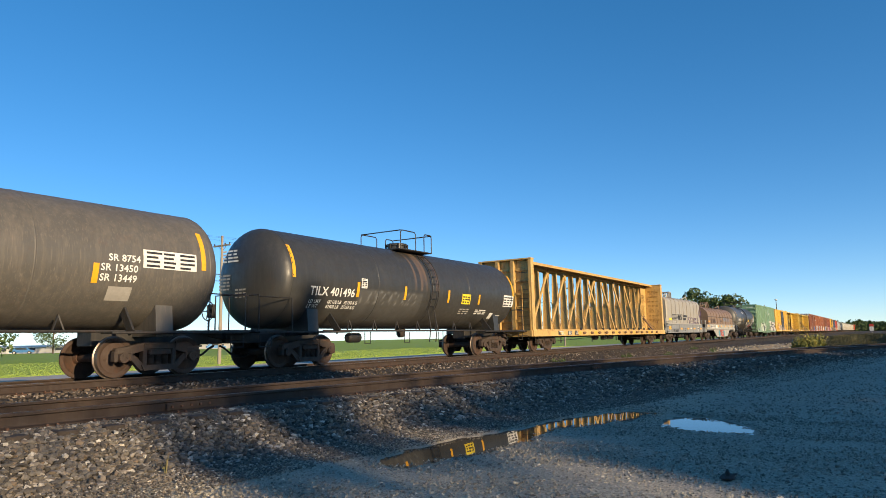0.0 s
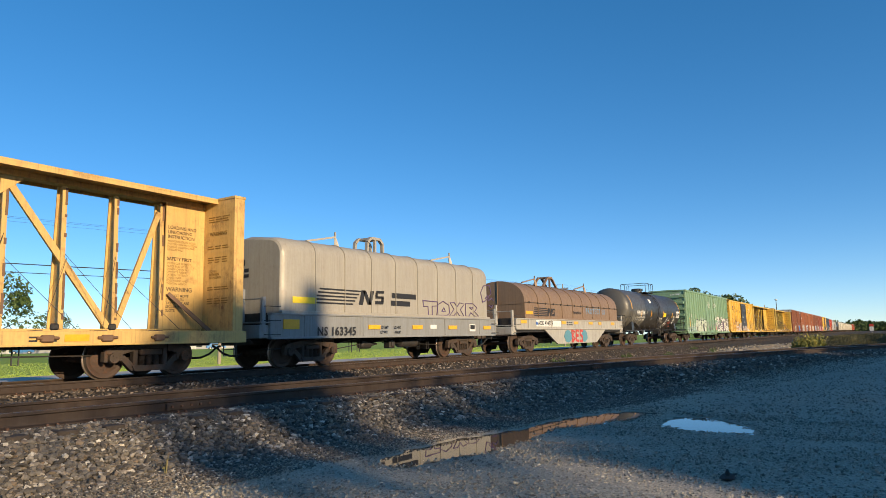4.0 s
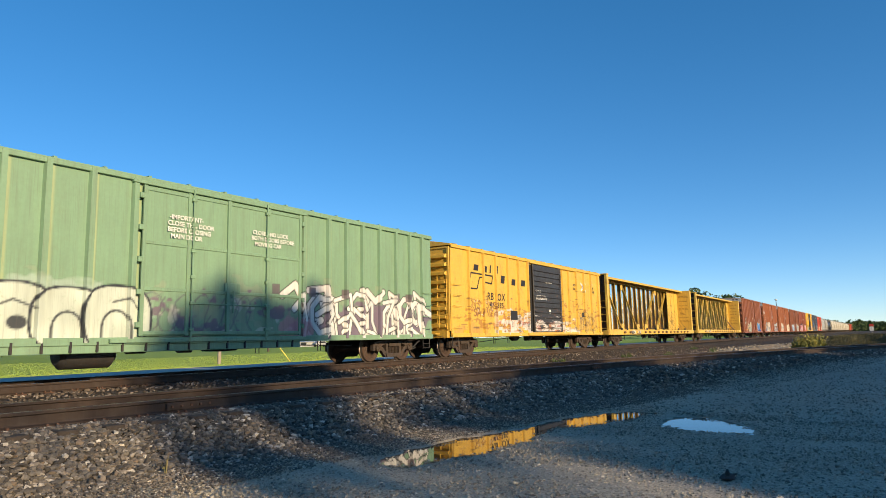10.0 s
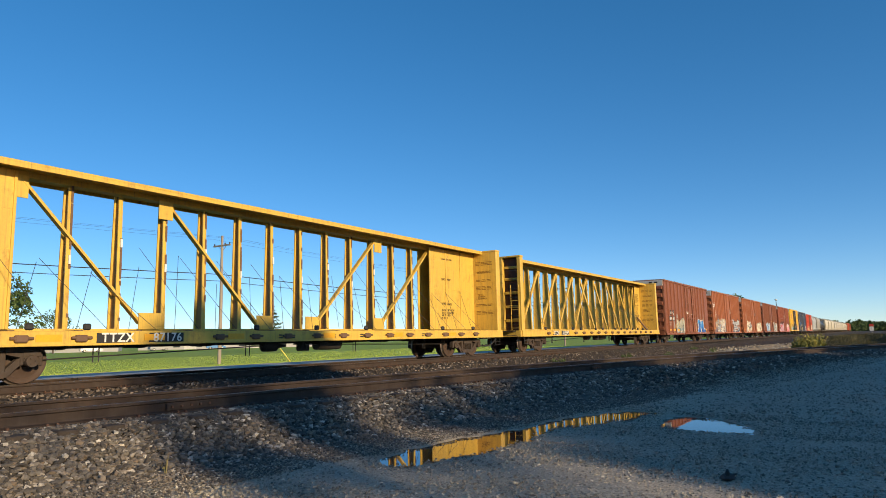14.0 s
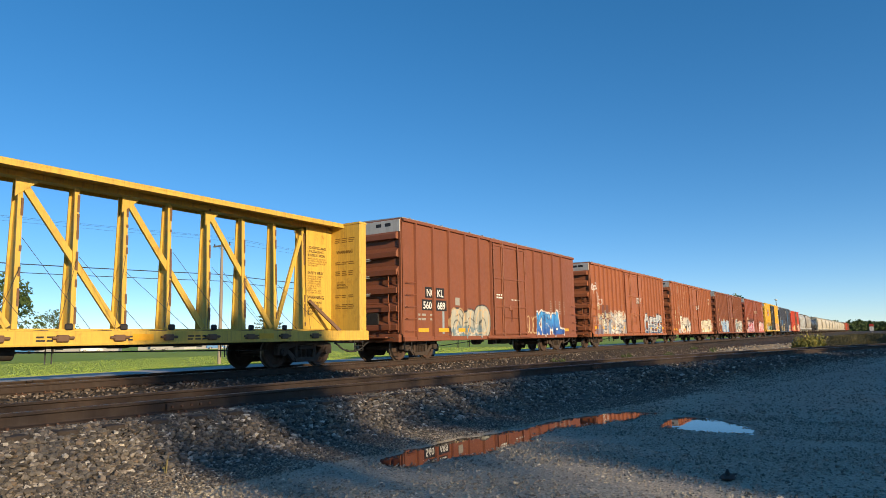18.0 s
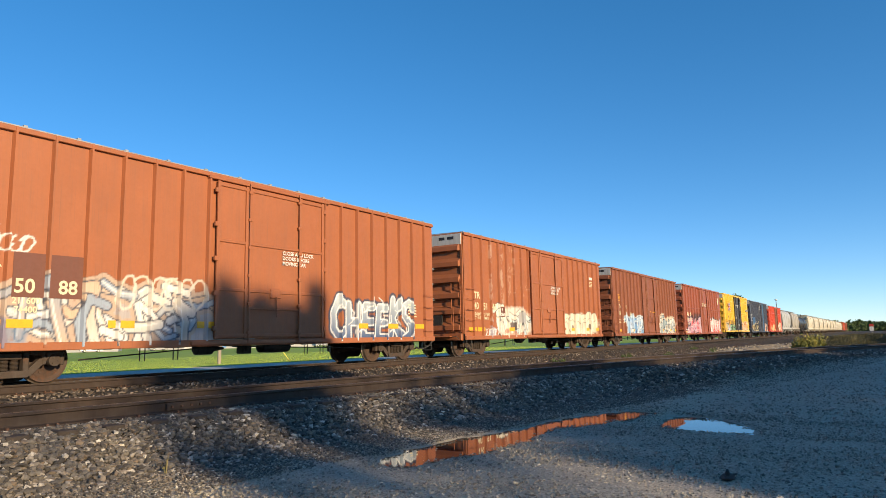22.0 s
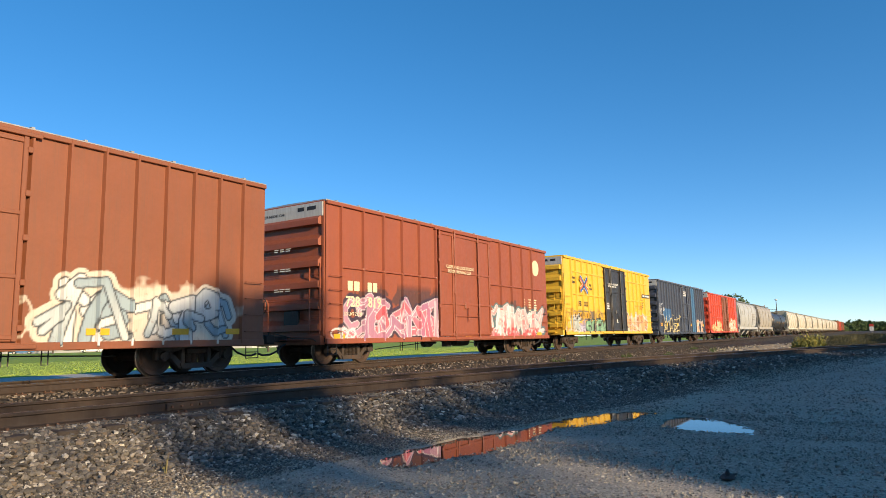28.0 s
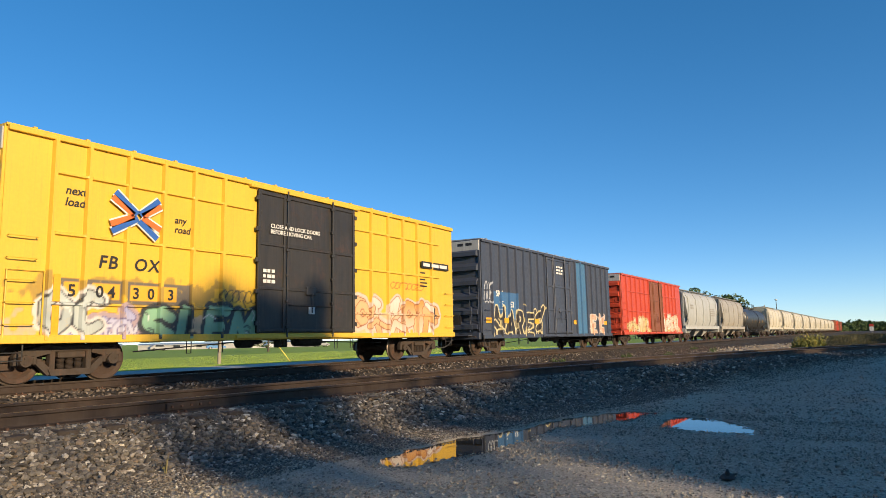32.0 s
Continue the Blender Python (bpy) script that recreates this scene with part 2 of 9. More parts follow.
# ================= ground =================
def ground_material():
    mt, nt, b = nodes("ground_cover")
    at = {}
    for k in ("grass", "ballast", "weeds"):
        nd = nt.nodes.new("ShaderNodeAttribute")
        nd.attribute_name = k
        at[k] = nd.outputs["Fac"]
    fine = tex(nt, 38.0, 4, 0.75)
    mid = tex(nt, 5.0, 5, 0.65)
    big = tex(nt, 0.35, 4, 0.6)
    vor = put(nt, "ShaderNodeTexVoronoi", Scale=55.0, Randomness=1.0)
    nt.links.new(coords(nt), vor.inputs["Vector"])
    stone = ramp(nt, vor.outputs["Color"], [(0.1, (0.14, 0.122, 0.094)), (0.5, (0.49, 0.43, 0.33)), (0.9, (0.76, 0.67, 0.52))])
    lot = mixc(nt, ramp(nt, fine, [(0.3, grey(0)), (0.7, grey(1))]), (0.43, 0.38, 0.295), stone)
    lot = mixc(nt, ramp(nt, mid, [(0.4, grey(0)), (0.7, grey(0.45))]), lot, (0.50, 0.425, 0.31))
    lot = mixc(nt, ramp(nt, big, [(0.42, grey(0)), (0.62, grey(0.55))]), lot, (0.38, 0.335, 0.265))
    specks = put(nt, "ShaderNodeTexVoronoi", Scale=13.0, Randomness=1.0)
    nt.links.new(coords(nt), specks.inputs["Vector"])
    lot = mixc(nt, ramp(nt, specks.outputs["Distance"], [(0.05, grey(0.75)), (0.24, grey(0))]), lot, (0.085, 0.075, 0.06))
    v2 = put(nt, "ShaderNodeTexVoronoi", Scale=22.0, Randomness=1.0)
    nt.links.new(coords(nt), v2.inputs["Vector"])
    # ballast ground darkened: the shade between loose stones is in its colour
    shaded_bed = ramp(nt, v2.outputs["Color"], [(0.1, (0.025, 0.021, 0.018)), (0.5, (0.06, 0.052, 0.043)), (0.9, (0.12, 0.105, 0.088))])
    shaded_bed = mixc(nt, ramp(nt, mid, [(0.35, grey(0)), (0.75, grey(0.7))]), shaded_bed, (0.05, 0.036, 0.026))
    blade = tex(nt, 9.0, 6, 0.75)
    turf = ramp(nt, blade, [(0.25, (0.18, 0.28, 0.035)), (0.55, (0.27, 0.40, 0.055)), (0.8, (0.40, 0.49, 0.10))])
    turf = mixc(nt, ramp(nt, tex(nt, 0.12, 4, 0.6), [(0.35, grey(0)), (0.7, grey(0.5))]), turf, (0.30, 0.34, 0.09))
    weed = ramp(nt, mid, [(0.3, (0.10, 0.085, 0.04)), (0.7, (0.20, 0.17, 0.07))])
    col = mixc(nt, at["ballast"], lot, shaded_bed)
    col = mixc(nt, at["grass"], col, turf)
    col = mixc(nt, at["weeds"], col, weed)
    nt.links.new(col, b.inputs["Base Color"])
    b.inputs["Roughness"].default_value = 0.9
    b.inputs["Specular IOR Level"].default_value = 0.25
    h = maths(nt, "ADD", maths(nt, "MULTIPLY", vor.outputs["Distance"], -0.6), maths(nt, "MULTIPLY", fine, 0.8))
    bumped(nt, b, h, 1.0, 0.02)
    return mt


GROUND = ground_material()
xs = np.concatenate([-np.geomspace(2500, 14, 24), np.arange(-12, 44, 0.22), np.geomspace(44, 130, 90), np.geomspace(133, 4500, 34)])
ys = np.concatenate([-np.geomspace(2500, 12, 22), np.arange(-11, 22, 0.2), np.geomspace(22, 90, 50), np.geomspace(94, 4500, 30)])
gx, gy = np.meshgrid(xs, ys, indexing="ij")


def wobble(x, y):
    return 0.5 * np.sin(2.1 * x + 0.6 * y) + 0.5 * np.sin(1.3 * y - 3.4 * x + 1) + 0.4 * np.sin(5.3 * x + 4.1 * y)


# ---- puddles: low places in the lot ----
def in_puddle(x, y):
    """Above zero inside the two puddles of the lot."""
    u = np.asarray(x, float)
    rag = 0.05 * wobble(3.3 * u, 3.3 * y) + 0.03 * np.sin(17 * u + 11 * y)
    # a long one that narrows twice, and a short one
    best = np.full(np.shape(u), -9.0)
    for cx, cy, a, b, turn in ((7.55, 4.50, 1.42, 0.40, -6), (9.05, 4.36, 0.60, 0.15, -4), (10.75, 4.00, 1.15, 0.34, -16), (11.40, 2.44, 1.20, 0.56, 30)):
        c, s = math.cos(radians(turn)), math.sin(radians(turn))
        p, q = (u - cx) * c + (y - cy) * s, -(u - cx) * s + (y - cy) * c
        best = np.maximum(best, min(b, 0.5) * (1 - np.sqrt((p / a) ** 2 + (q / b) ** 2)) + rag * (0.5 if b < 0.3 else 1))
    return best


gz = ground_z(gx, gy)
lot_side = spur(gx) - gy
gz = gz + np.where((lot_side > 2) & (np.abs(gx) < 60), 0.009 * wobble(gx, gy) * smooth(2, 4, lot_side), 0) - 0.09 * smooth(-0.14, 0.10, in_puddle(gx, gy))
nx, ny = len(xs), len(ys)
ii = (np.arange(nx - 1)[:, None] * ny + np.arange(ny - 1)[None, :]).ravel()
gm = bpy.data.meshes.new("ground")
gm.from_pydata(np.stack([gx, gy, gz], -1).reshape(-1, 3).tolist(), [], np.stack([ii, ii + ny, ii + ny + 1, ii + 1], -1).tolist())
gm.materials.append(GROUND)
gm.polygons.foreach_set("use_smooth", [True] * len(gm.polygons))
fields = {
    "grass": smooth(35.8, 36.8, gy + 0.25 * wobble(gx, gy)) + smooth(19.5, 21.5, gy + 0.3 * wobble(gx, gy)) * (gy < 32),
    # where the ground colour carries the shade of the stone gaps
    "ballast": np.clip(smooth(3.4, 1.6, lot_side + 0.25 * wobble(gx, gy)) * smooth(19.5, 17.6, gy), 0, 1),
    "weeds": smooth(0.10, 0.28, 0.5 * np.exp(-((gx - 82) / 22) ** 2 - ((gy - 1.0) / 4.0) ** 2) + 0.05 * wobble(gx * 0.4, gy * 0.7)),
}
for k, val in fields.items():
    gm.attributes.new(k, "FLOAT", "POINT").data.foreach_set("value", np.clip(val, 0, 1).ravel())
ground = tagged(new("ground", gm), "grey gravel lot, stone ballast and mown grass", "ground", kind="structure")

wm, wt, wb = nodes("puddle_water")
wb.inputs["Base Color"].default_value = (0.03, 0.028, 0.024, 1)
wb.inputs["Roughness"].default_value = 0.015
wb.inputs["IOR"].default_value = 1.33
wb.inputs["Specular IOR Level"].default_value = 1.0
bumped(wt, wb, tex(wt, 6.0, 2, 0.5), 0.012, 0.01)


def puddle(name, x0, x1, y0, y1, level, label, st=0.04):
    px, py = np.meshgrid(np.arange(x0, x1, st), np.arange(y0, y1, st), indexing="ij")
    ok = in_puddle(px, py) > -0.09
    sh, idx = Shape(), -np.ones(px.shape, int)
    use = np.zeros(px.shape, bool)
    cell = ok[:-1, :-1] & ok[1:, :-1] & ok[1:, 1:] & ok[:-1, 1:]
    for a in (0, 1):
        for c in (0, 1):
            use[a:px.shape[0] - 1 + a, c:px.shape[1] - 1 + c] |= cell
    idx[use] = np.arange(use.sum())
    verts = [(x, y, level) for x, y in zip(px[use], py[use])]
    i, j = np.nonzero(cell)
    sh.add(verts, np.stack([idx[i, j], idx[i + 1, j], idx[i + 1, j + 1], idx[i, j + 1]], -1).tolist())
    return thing(name, label, "puddle", "puddles of the lot", "structure", sh, wm)


puddle("water", 5.6, 12.3, 3.34, 5.4, 0.348, "long shallow puddle in the gravel, mirroring the train")
puddle("water", 10.1, 13.2, 1.5, 3.33, 0.243, "short oval puddle in the gravel, mirroring sky")

# ================= road behind the track =================
mr, nr_, br = nodes("pale_concrete")
cr = mixc(nr_, tex(nr_, 0.5, 5, 0.6), (0.34, 0.31, 0.265), (0.50, 0.46, 0.40))
cr = mixc(nr_, ramp(nr_, tex(nr_, 22, 4, 0.7), [(0.4, grey(0)), (0.75, grey(0.4))]), cr, (0.24, 0.23, 0.215))
nr_.links.new(cr, br.inputs["Base Color"])
br.inputs["Roughness"].default_value = 0.85
bumped(nr_, br, tex(nr_, 60, 3, 0.6), 0.2, 0.005)
road = thing("road", "pale concrete road beside the railway", "road", kind="structure")
slab = Shape().box(-3.0, 2.985, 29.5, 36.0, 0.02, 0.235, 0.012).mesh("slab", mr)
for k in range(46):
    part("slab", slab, None, road, at=(-60 + 6.0 * k, 0, 0))
edge = Shape().box(216, 1500, 29.5, 36.0, 0.02, 0.235).box(-700, -63, 29.5, 36.0, 0.02, 0.235)
part("far_paving", edge, mr, road)

# ================= the two tracks =================
RAIL = [(-0.0745, 0.0), (-0.0745, 0.012), (-0.02, 0.03), (-0.011, 0.05), (-0.011, 0.135), (-0.036, 0.15), (-0.036, 0.178), (-0.026, 0.186),
        (0.026, 0.186), (0.036, 0.178), (0.036, 0.15), (0.011, 0.135), (0.011, 0.05), (0.02, 0.03), (0.0745, 0.012), (0.0745, 0.0)]


def rail_mesh(pts, worn):
    """A rail swept along points (x, y, z of its foot)."""
    sh, n = Shape(), len(RAIL)
    pts = [Vector(p) for p in pts]
    v = []
    for i, p in enumerate(pts):
        t = (pts[min(i + 1, len(pts) - 1)] - pts[max(i - 1, 0)]).normalized()
        s = Vector((t.y, -t.x, 0)).normalized()
        v += [p + s * a + Vector((0, 0, b)) for a, b in RAIL]
    n0 = len(sh.v)
    sh.v = [tuple(p) for p in v]
    for i in range(len(pts) - 1):
        for k in range(n):
            sh.f.append((i * n + k, i * n + (k + 1) % n, (i + 1) * n + (k + 1) % n, (i + 1) * n + k))
            sh.m.append(1 if k in (6, 7, 8) else 0)
    return sh.mesh("rail", [STEEL, worn])


tie_mesh = Shape().box(-0.115, 0.115, -1.3, 1.3, -0.17, 0.0, 0.012).mesh("tie", TIMBER)
plate = Shape().box(-0.1, 0.1, -0.19, 0.19, 0.0, 0.018, 0.004)
for px_, py_ in ((-0.06, -0.1), (0.06, 0.1), (0.05, -0.1), (-0.05, 0.1)):
    plate.box(px_ - 0.015, px_ + 0.015, py_ - 0.02, py_ + 0.02, 0.018, 0.05, 0.004)
plate_mesh = plate.mesh("tie_plate", SPIKE)


def track(label, centre, xs_r, x0, x1, worn, zr):
    tr = thing("track", label, "railway track", "railway tracks", "structure")
    for side in (-1, 1):
        pts = []
        for x in xs_r:
            dy = (float(centre(x + 0.1)) - float(centre(x - 0.1))) / 0.2
            c = 1 / math.hypot(1, dy)
            pts.append((x - side * GAUGE * dy * c, float(centre(x)) + side * GAUGE * c, zr - 0.186))
        part("rail", rail_mesh(pts, worn), None, tr, "rusty steel rail with a worn head")
    x = x0
    while x < x1:
        dy = (float(centre(x + 0.1)) - float(centre(x - 0.1))) / 0.2
        t = part("tie", tie_mesh, None, tr, at=(x, float(centre(x)), zr - 0.204))
        t.rotation_euler = (0, rng.normal() * 0.004, math.atan(dy) + rng.normal() * 0.01)
        if x < 34:
            for side in (-1, 1):
                p = part("tie_plate", plate_mesh, None, t, at=(0, side * GAUGE, 0))
        x += 0.54
    return tr


RUSTY_HEAD = coat("rail_head_rusty", (0.12, 0.085, 0.06), 0.42, 0.4, 0.35, 0.4, 0.0)
track("main railway track with worn bright rail heads", lambda x: np.float64(YT), [-400, -60] + list(range(-20, 90, 10)) + [150, 400, 1800], -2, 62, POLISHED, ZR)
track("spur track with rusty rails bending away", spur, list(np.arange(-60, -2, 6.0)) + list(np.arange(-2, 62, 1.0)) + [80, 110, 160], 0.5, 44, RUSTY_HEAD, ZR)

# ================= train: materials =================
TRUCK = coat("truck_iron", (0.052, 0.037, 0.028), 0.8, 0.05, 0.45, 0.6, 0.2, rust_rgb=(0.14, 0.055, 0.024))
WHEEL = coat("wheel_plate", (0.058, 0.034, 0.023), 0.75, 0.1, 0.45, 0.5, 0.15)
TREAD = coat("wheel_tread", (0.22, 0.18, 0.15), 0.4, 0.7, 0.2, 0.1, 0.0)
BLACK = coat("black_iron", (0.022, 0.021, 0.02), 0.6, 0.0, 0.4, 0.25, 0.2)
HOSE = plain("rubber_hose", (0.015, 0.015, 0.015), 0.7)
AMBER = plain("amber_reflector", (0.78, 0.40, 0.02), 0.4)
WHITE = plain("white_lettering", (0.74, 0.73, 0.68), 0.6)
CREAM = plain("cream_lettering", (0.72, 0.64, 0.42), 0.6)
INK = plain("black_lettering", (0.02, 0.02, 0.022), 0.6)
FADED = plain("faded_lettering", (0.34, 0.32, 0.28), 0.7)
GREY_BOARD = coat("galvanised_board", (0.50, 0.50, 0.47), 0.5, 0.1, 0.15, 0.1, 0.3)
ROOF = coat("galvanised_roof", (0.42, 0.42, 0.40), 0.45, 0.5, 0.2, 0.2, 0.2)
TRAIN, SPUN = [], {-1: [], 1: []}


# ================= train: shared running gear =================
def wheelset_mesh():
    sh = Shape()
    for s in (-1, 1):
        prof = [(0.80, 0.06), (0.80, 0.13), (0.775, 0.16), (0.755, 0.34), (0.785, 0.385), (0.785, 0.44), (0.70, 0.457), (0.685, 0.485), (0.655, 0.485), (0.65, 0.40), (0.70, 0.34), (0.735, 0.16), (0.65, 0.12), (0.65, 0.08)]
        pr = [(a * s, r) for a, r in prof]
        if s < 0:
            pr = pr[::-1]
        n0 = len(sh.f)
        sh.lathe(pr, 36, "y", caps=False)
        for k in range(n0, len(sh.f)):
            ring = (k - n0) // 36
            ring = ring if s > 0 else len(prof) - 2 - ring
            sh.m[k] = 1 if ring in (5, 6) else 0
        # casting marks on the plate
        for a in range(3):
            w = a * math.tau / 3 + 0.4
            sh.box(0.25 * math.sin(w) - 0.03, 0.25 * math.sin(w) + 0.03, s * 0.76 - 0.012, s * 0.76 + 0.012, 0.25 * math.cos(w) - 0.02, 0.25 * math.cos(w) + 0.02)
    sh.lathe([(-1.02, 0.08), (-0.8, 0.085), (-0.62, 0.1), (0.62, 0.1), (0.8, 0.085), (1.02, 0.08)], 14, "y")
    return sh.mesh("wheelset", [WHEEL, TREAD], 35)


def frame_mesh():
    sh = Shape()
    for s in (-1, 1):
        a, b = s * 0.93, s * 1.10
        y0, y1 = min(a, b), max(a, b)
        sh.prism([(-1.02, 0.60), (-0.82, 0.50), (-0.42, 0.60), (-0.42, 0.78), (-0.80, 0.70), (-1.02, 0.66)], y0, y1)
        sh.prism([(1.02, 0.60), (1.02, 0.66), (0.80, 0.70), (0.42, 0.78), (0.42, 0.60), (0.82, 0.50)], y0, y1)
        sh.box(-0.43, 0.43, y0, y1, 0.62, 0.78, 0.03)
        for m in (-1, 1):
            sh.prism([(m * x, z) for x, z in ((0.62, 0.50), (0.82, 0.52), (0.46, 0.16), (0.30, 0.20))][::m], y0 + 0.02, y1 - 0.02)
            sh.box(m * 0.37 - 0.055, m * 0.37 + 0.055, y0, y1, 0.22, 0.66, 0.02)
            sh.box(m * 0.89 - 0.19, m * 0.89 + 0.19, y0 - 0.01, y1 + 0.01, 0.52, 0.67, 0.03)
            sh.box(m * 1.06 - 0.045, m * 1.06 + 0.045, y0, y1, 0.36, 0.60, 0.02)
            sh.box(m * 0.71 - 0.04, m * 0.71 + 0.04, y0, y1, 0.38, 0.60, 0.02)
        sh.prism([(-0.46, 0.28), (-0.40, 0.15), (0.40, 0.15), (0.46, 0.28)], y0 - 0.02, y1 + 0.02)
        sh.box(-0.28, 0.28, y0 - 0.03, y1 + 0.03, 0.50, 0.63, 0.02)
    sh.box(-0.22, 0.22, -0.95, 0.95, 0.52, 0.76, 0.03)
    sh.lathe([(0.74, 0.22), (0.84, 0.22)], 18, "z")
    for m in (-1, 1):
        sh.box(m * 0.45 - 0.05, m * 0.45 + 0.05, -0.9, 0.9, 0.36, 0.46, 0.02)
        for s in (-1, 1):
            sh.box(m * 0.46 - 0.04, m * 0.46 + 0.04, s * 0.72 - 0.07, s * 0.72 + 0.07, 0.32, 0.60, 0.02)
    return sh.mesh("truck", TRUCK)


def springs_mesh():
    sh = Shape()
    prof = []
    for k in range(9):
        z = 0.28 + 0.025 * k
        prof += [(z, 0.062), (z + 0.012, 0.082)]
    return sh.lathe(prof, 10, "z").mesh("spring", TRUCK, 50)


WHEELSET, FRAME, SPRINGS = wheelset_mesh(), frame_mesh(), springs_mesh()
CAP = Shape().lathe([(-0.06, 0.115), (0.0, 0.125), (0.06, 0.12), (0.075, 0.09)], 16, "y")
for k in range(3):
    w = k * math.tau / 3
    CAP.lathe([(-0.075, 0.02), (-0.06, 0.02)], 6, "y", (0.06 * math.cos(w), 0, 0.06 * math.sin(w)))
CAP = CAP.mesh("bearing_cap", TRUCK, 50)


def truck(car, x):
    t = part("truck", FRAME, None, car, at=(x, 0, 0))
    for s in (-1, 1):
        SPUN[s].append(part("wheelset", WHEELSET, None, t, at=(0.89 * s, 0, 0.457)))
        for dx in (-0.18, 0.0, 0.18):
            part("spring", SPRINGS, None, t, at=(dx, 1.015 * s, 0))
        for m in (-1, 1):
            part("bearing_cap", CAP, None, t, at=(0.89 * m, 1.08 * s, 0.457))
    return t


def coupler_mesh():
    sh = Shape()
    sh.box(-0.62, 0.0, -0.085, 0.085, 0.73, 0.90, 0.02)
    sh.box(-0.86, -0.60, -0.16, 0.12, 0.68, 0.95, 0.04)
    sh.prism([(-0.98, 0.70), (-0.84, 0.70), (-0.84, 0.94), (-0.98, 0.94)], 0.02, 0.17)
    sh.prism([(-0.97, 0.72), (-0.84, 0.72), (-0.84, 0.92), (-0.97, 0.92)], -0.2, -0.1)
    sh.tube([(-0.72, 0.0, 0.95), (-0.72, 0.0, 1.02)], 0.03, 8)
    return sh.mesh("coupler", TRUCK)


def hose_mesh():
    pts = [(-0.35, -0.32, 0.66), (-0.50, -0.32, 0.60), (-0.66, -0.28, 0.46), (-0.84, -0.18, 0.37), (-1.02, -0.08, 0.36), (-1.14, -0.02, 0.42)]
    return Shape().tube(pts, 0.03, 8).mesh("air_hose", HOSE, True)


def lever_mesh():
    return Shape().tube([(-0.12, -1.35, 0.72), (-0.2, -1.3, 0.80), (-0.3, -0.6, 0.82), (-0.62, -0.12, 0.98)], 0.014, 6).mesh("uncoupling_lever", TRUCK)


COUPLER, AIRHOSE, LEVER = coupler_mesh(), hose_mesh(), lever_mesh()


def ends_gear(car, half, reach=1.0):
    """Couplers, hoses and levers at both ends of a car whose end sills stand at +-half."""
    for s in (-1, 1):
        for nm, me in (("coupler", COUPLER), ("air_hose", AIRHOSE), ("uncoupling_lever", LEVER)):
            o = part(nm, me, None, car, at=(s * (half - (1 - reach)), 0, 0))
            if s > 0:
                o.rotation_euler = (0, 0, math.pi)


def rigging(car, half, z=0.75, mat=None, seed=0):
    """Centre sill, cross-bearers, air tanks, rods and hangers under a floor."""
    mat = mat or BLACK
    r = random.Random(seed)
    sh = Shape().box(-half + 0.1, half - 0.1, -0.28, 0.28, z - 0.08, z + 0.22, 0.01)
    part("centre_sill", sh, mat, car)
    cb = Shape().prism_x([(-1.4, z + 0.2), (-1.4, z + 0.08), (-0.3, z - 0.1), (0.3, z - 0.1), (1.4, z + 0.08), (1.4, z + 0.2)], -0.06, 0.06).mesh("cross_bearer", mat)
    k = -half + 4.2
    while k < half - 4.0:
        part("cross_bearer", cb, None, car, at=(k, 0, 0))
        k += 1.9
    part("air_reservoir", Shape().lathe([(-0.55, 0.05), (-0.5, 0.17), (0.0, 0.185), (0.5, 0.17), (0.55, 0.05)], 14, "x", (0.9, -0.75, z - 0.12)), mat, car, smooth_faces=40)
    part("brake_cylinder", Shape().lathe([(-0.3, 0.1), (-0.25, 0.15), (0.2, 0.15), (0.25, 0.08), (0.6, 0.03)], 12, "x", (-1.4, -0.7, z - 0.14)), mat, car, smooth_faces=40)
    part("control_valve", Shape().box(-0.35, -0.05, -0.95, -0.65, z - 0.3, z - 0.02, 0.03).box(-0.28, -0.12, -1.0, -0.9, z - 0.24, z - 0.08, 0.02), mat, car)
    rod = Shape().tube([(-half + 3.2, -0.85, z - 0.30), (-1.6, -0.75, z - 0.12)], 0.016, 6).tube([(-0.6, -0.8, z - 0.1), (half - 3.6, -0.85, z - 0.24)], 0.016, 6)
    part("brake_rod", rod, mat, car)
    for x in (-half + 4.6, -2.4, 2.0, half - 5.2):
        hg = Shape().tube([(x, -0.86, z + 0.1), (x, -0.86, z - 0.38), (x + 0.13, -0.86, z - 0.38), (x + 0.13, -0.86, z + 0.1)], 0.014, 6)
        part("rod_hanger", hg, mat, car)


# ================= train: lettering and sprayed paint =================
def glyphs(body, size, lean=0.0, bold=0.0, spacing=1.0):
    cu = bpy.data.curves.new("glyphs", "FONT")
    cu.body, cu.size, cu.shear, cu.offset, cu.resolution_u, cu.space_character = body, size, lean, bold * size, 3, spacing
    ob = bpy.data.objects.new("glyphs", cu)
    me = bpy.data.meshes.new_from_object(ob)
    bpy.data.objects.remove(ob)
    return me


def lettering(parent, body, x, y, z, size, mat, lean=0.0, bold=0.02, spacing=1.0, on_end=False, lift=None):
    """Flat letters on a side (facing -y) or on the leading end (facing -x); x or y is their left edge, z their foot."""
    me = glyphs(body, size * 1.42, lean, bold, spacing)
    for v in me.vertices:
        a, b = v.co.x, v.co.y
        if on_end:
            v.co = (x, y - a, z + b)
        elif lift:
            v.co = (x + a, lift(z + b), z + b)
        else:
            v.co = (x + a, y, z + b)
    me.materials.clear()
    me.materials.append(mat)
    return part("lettering", me, None, parent)


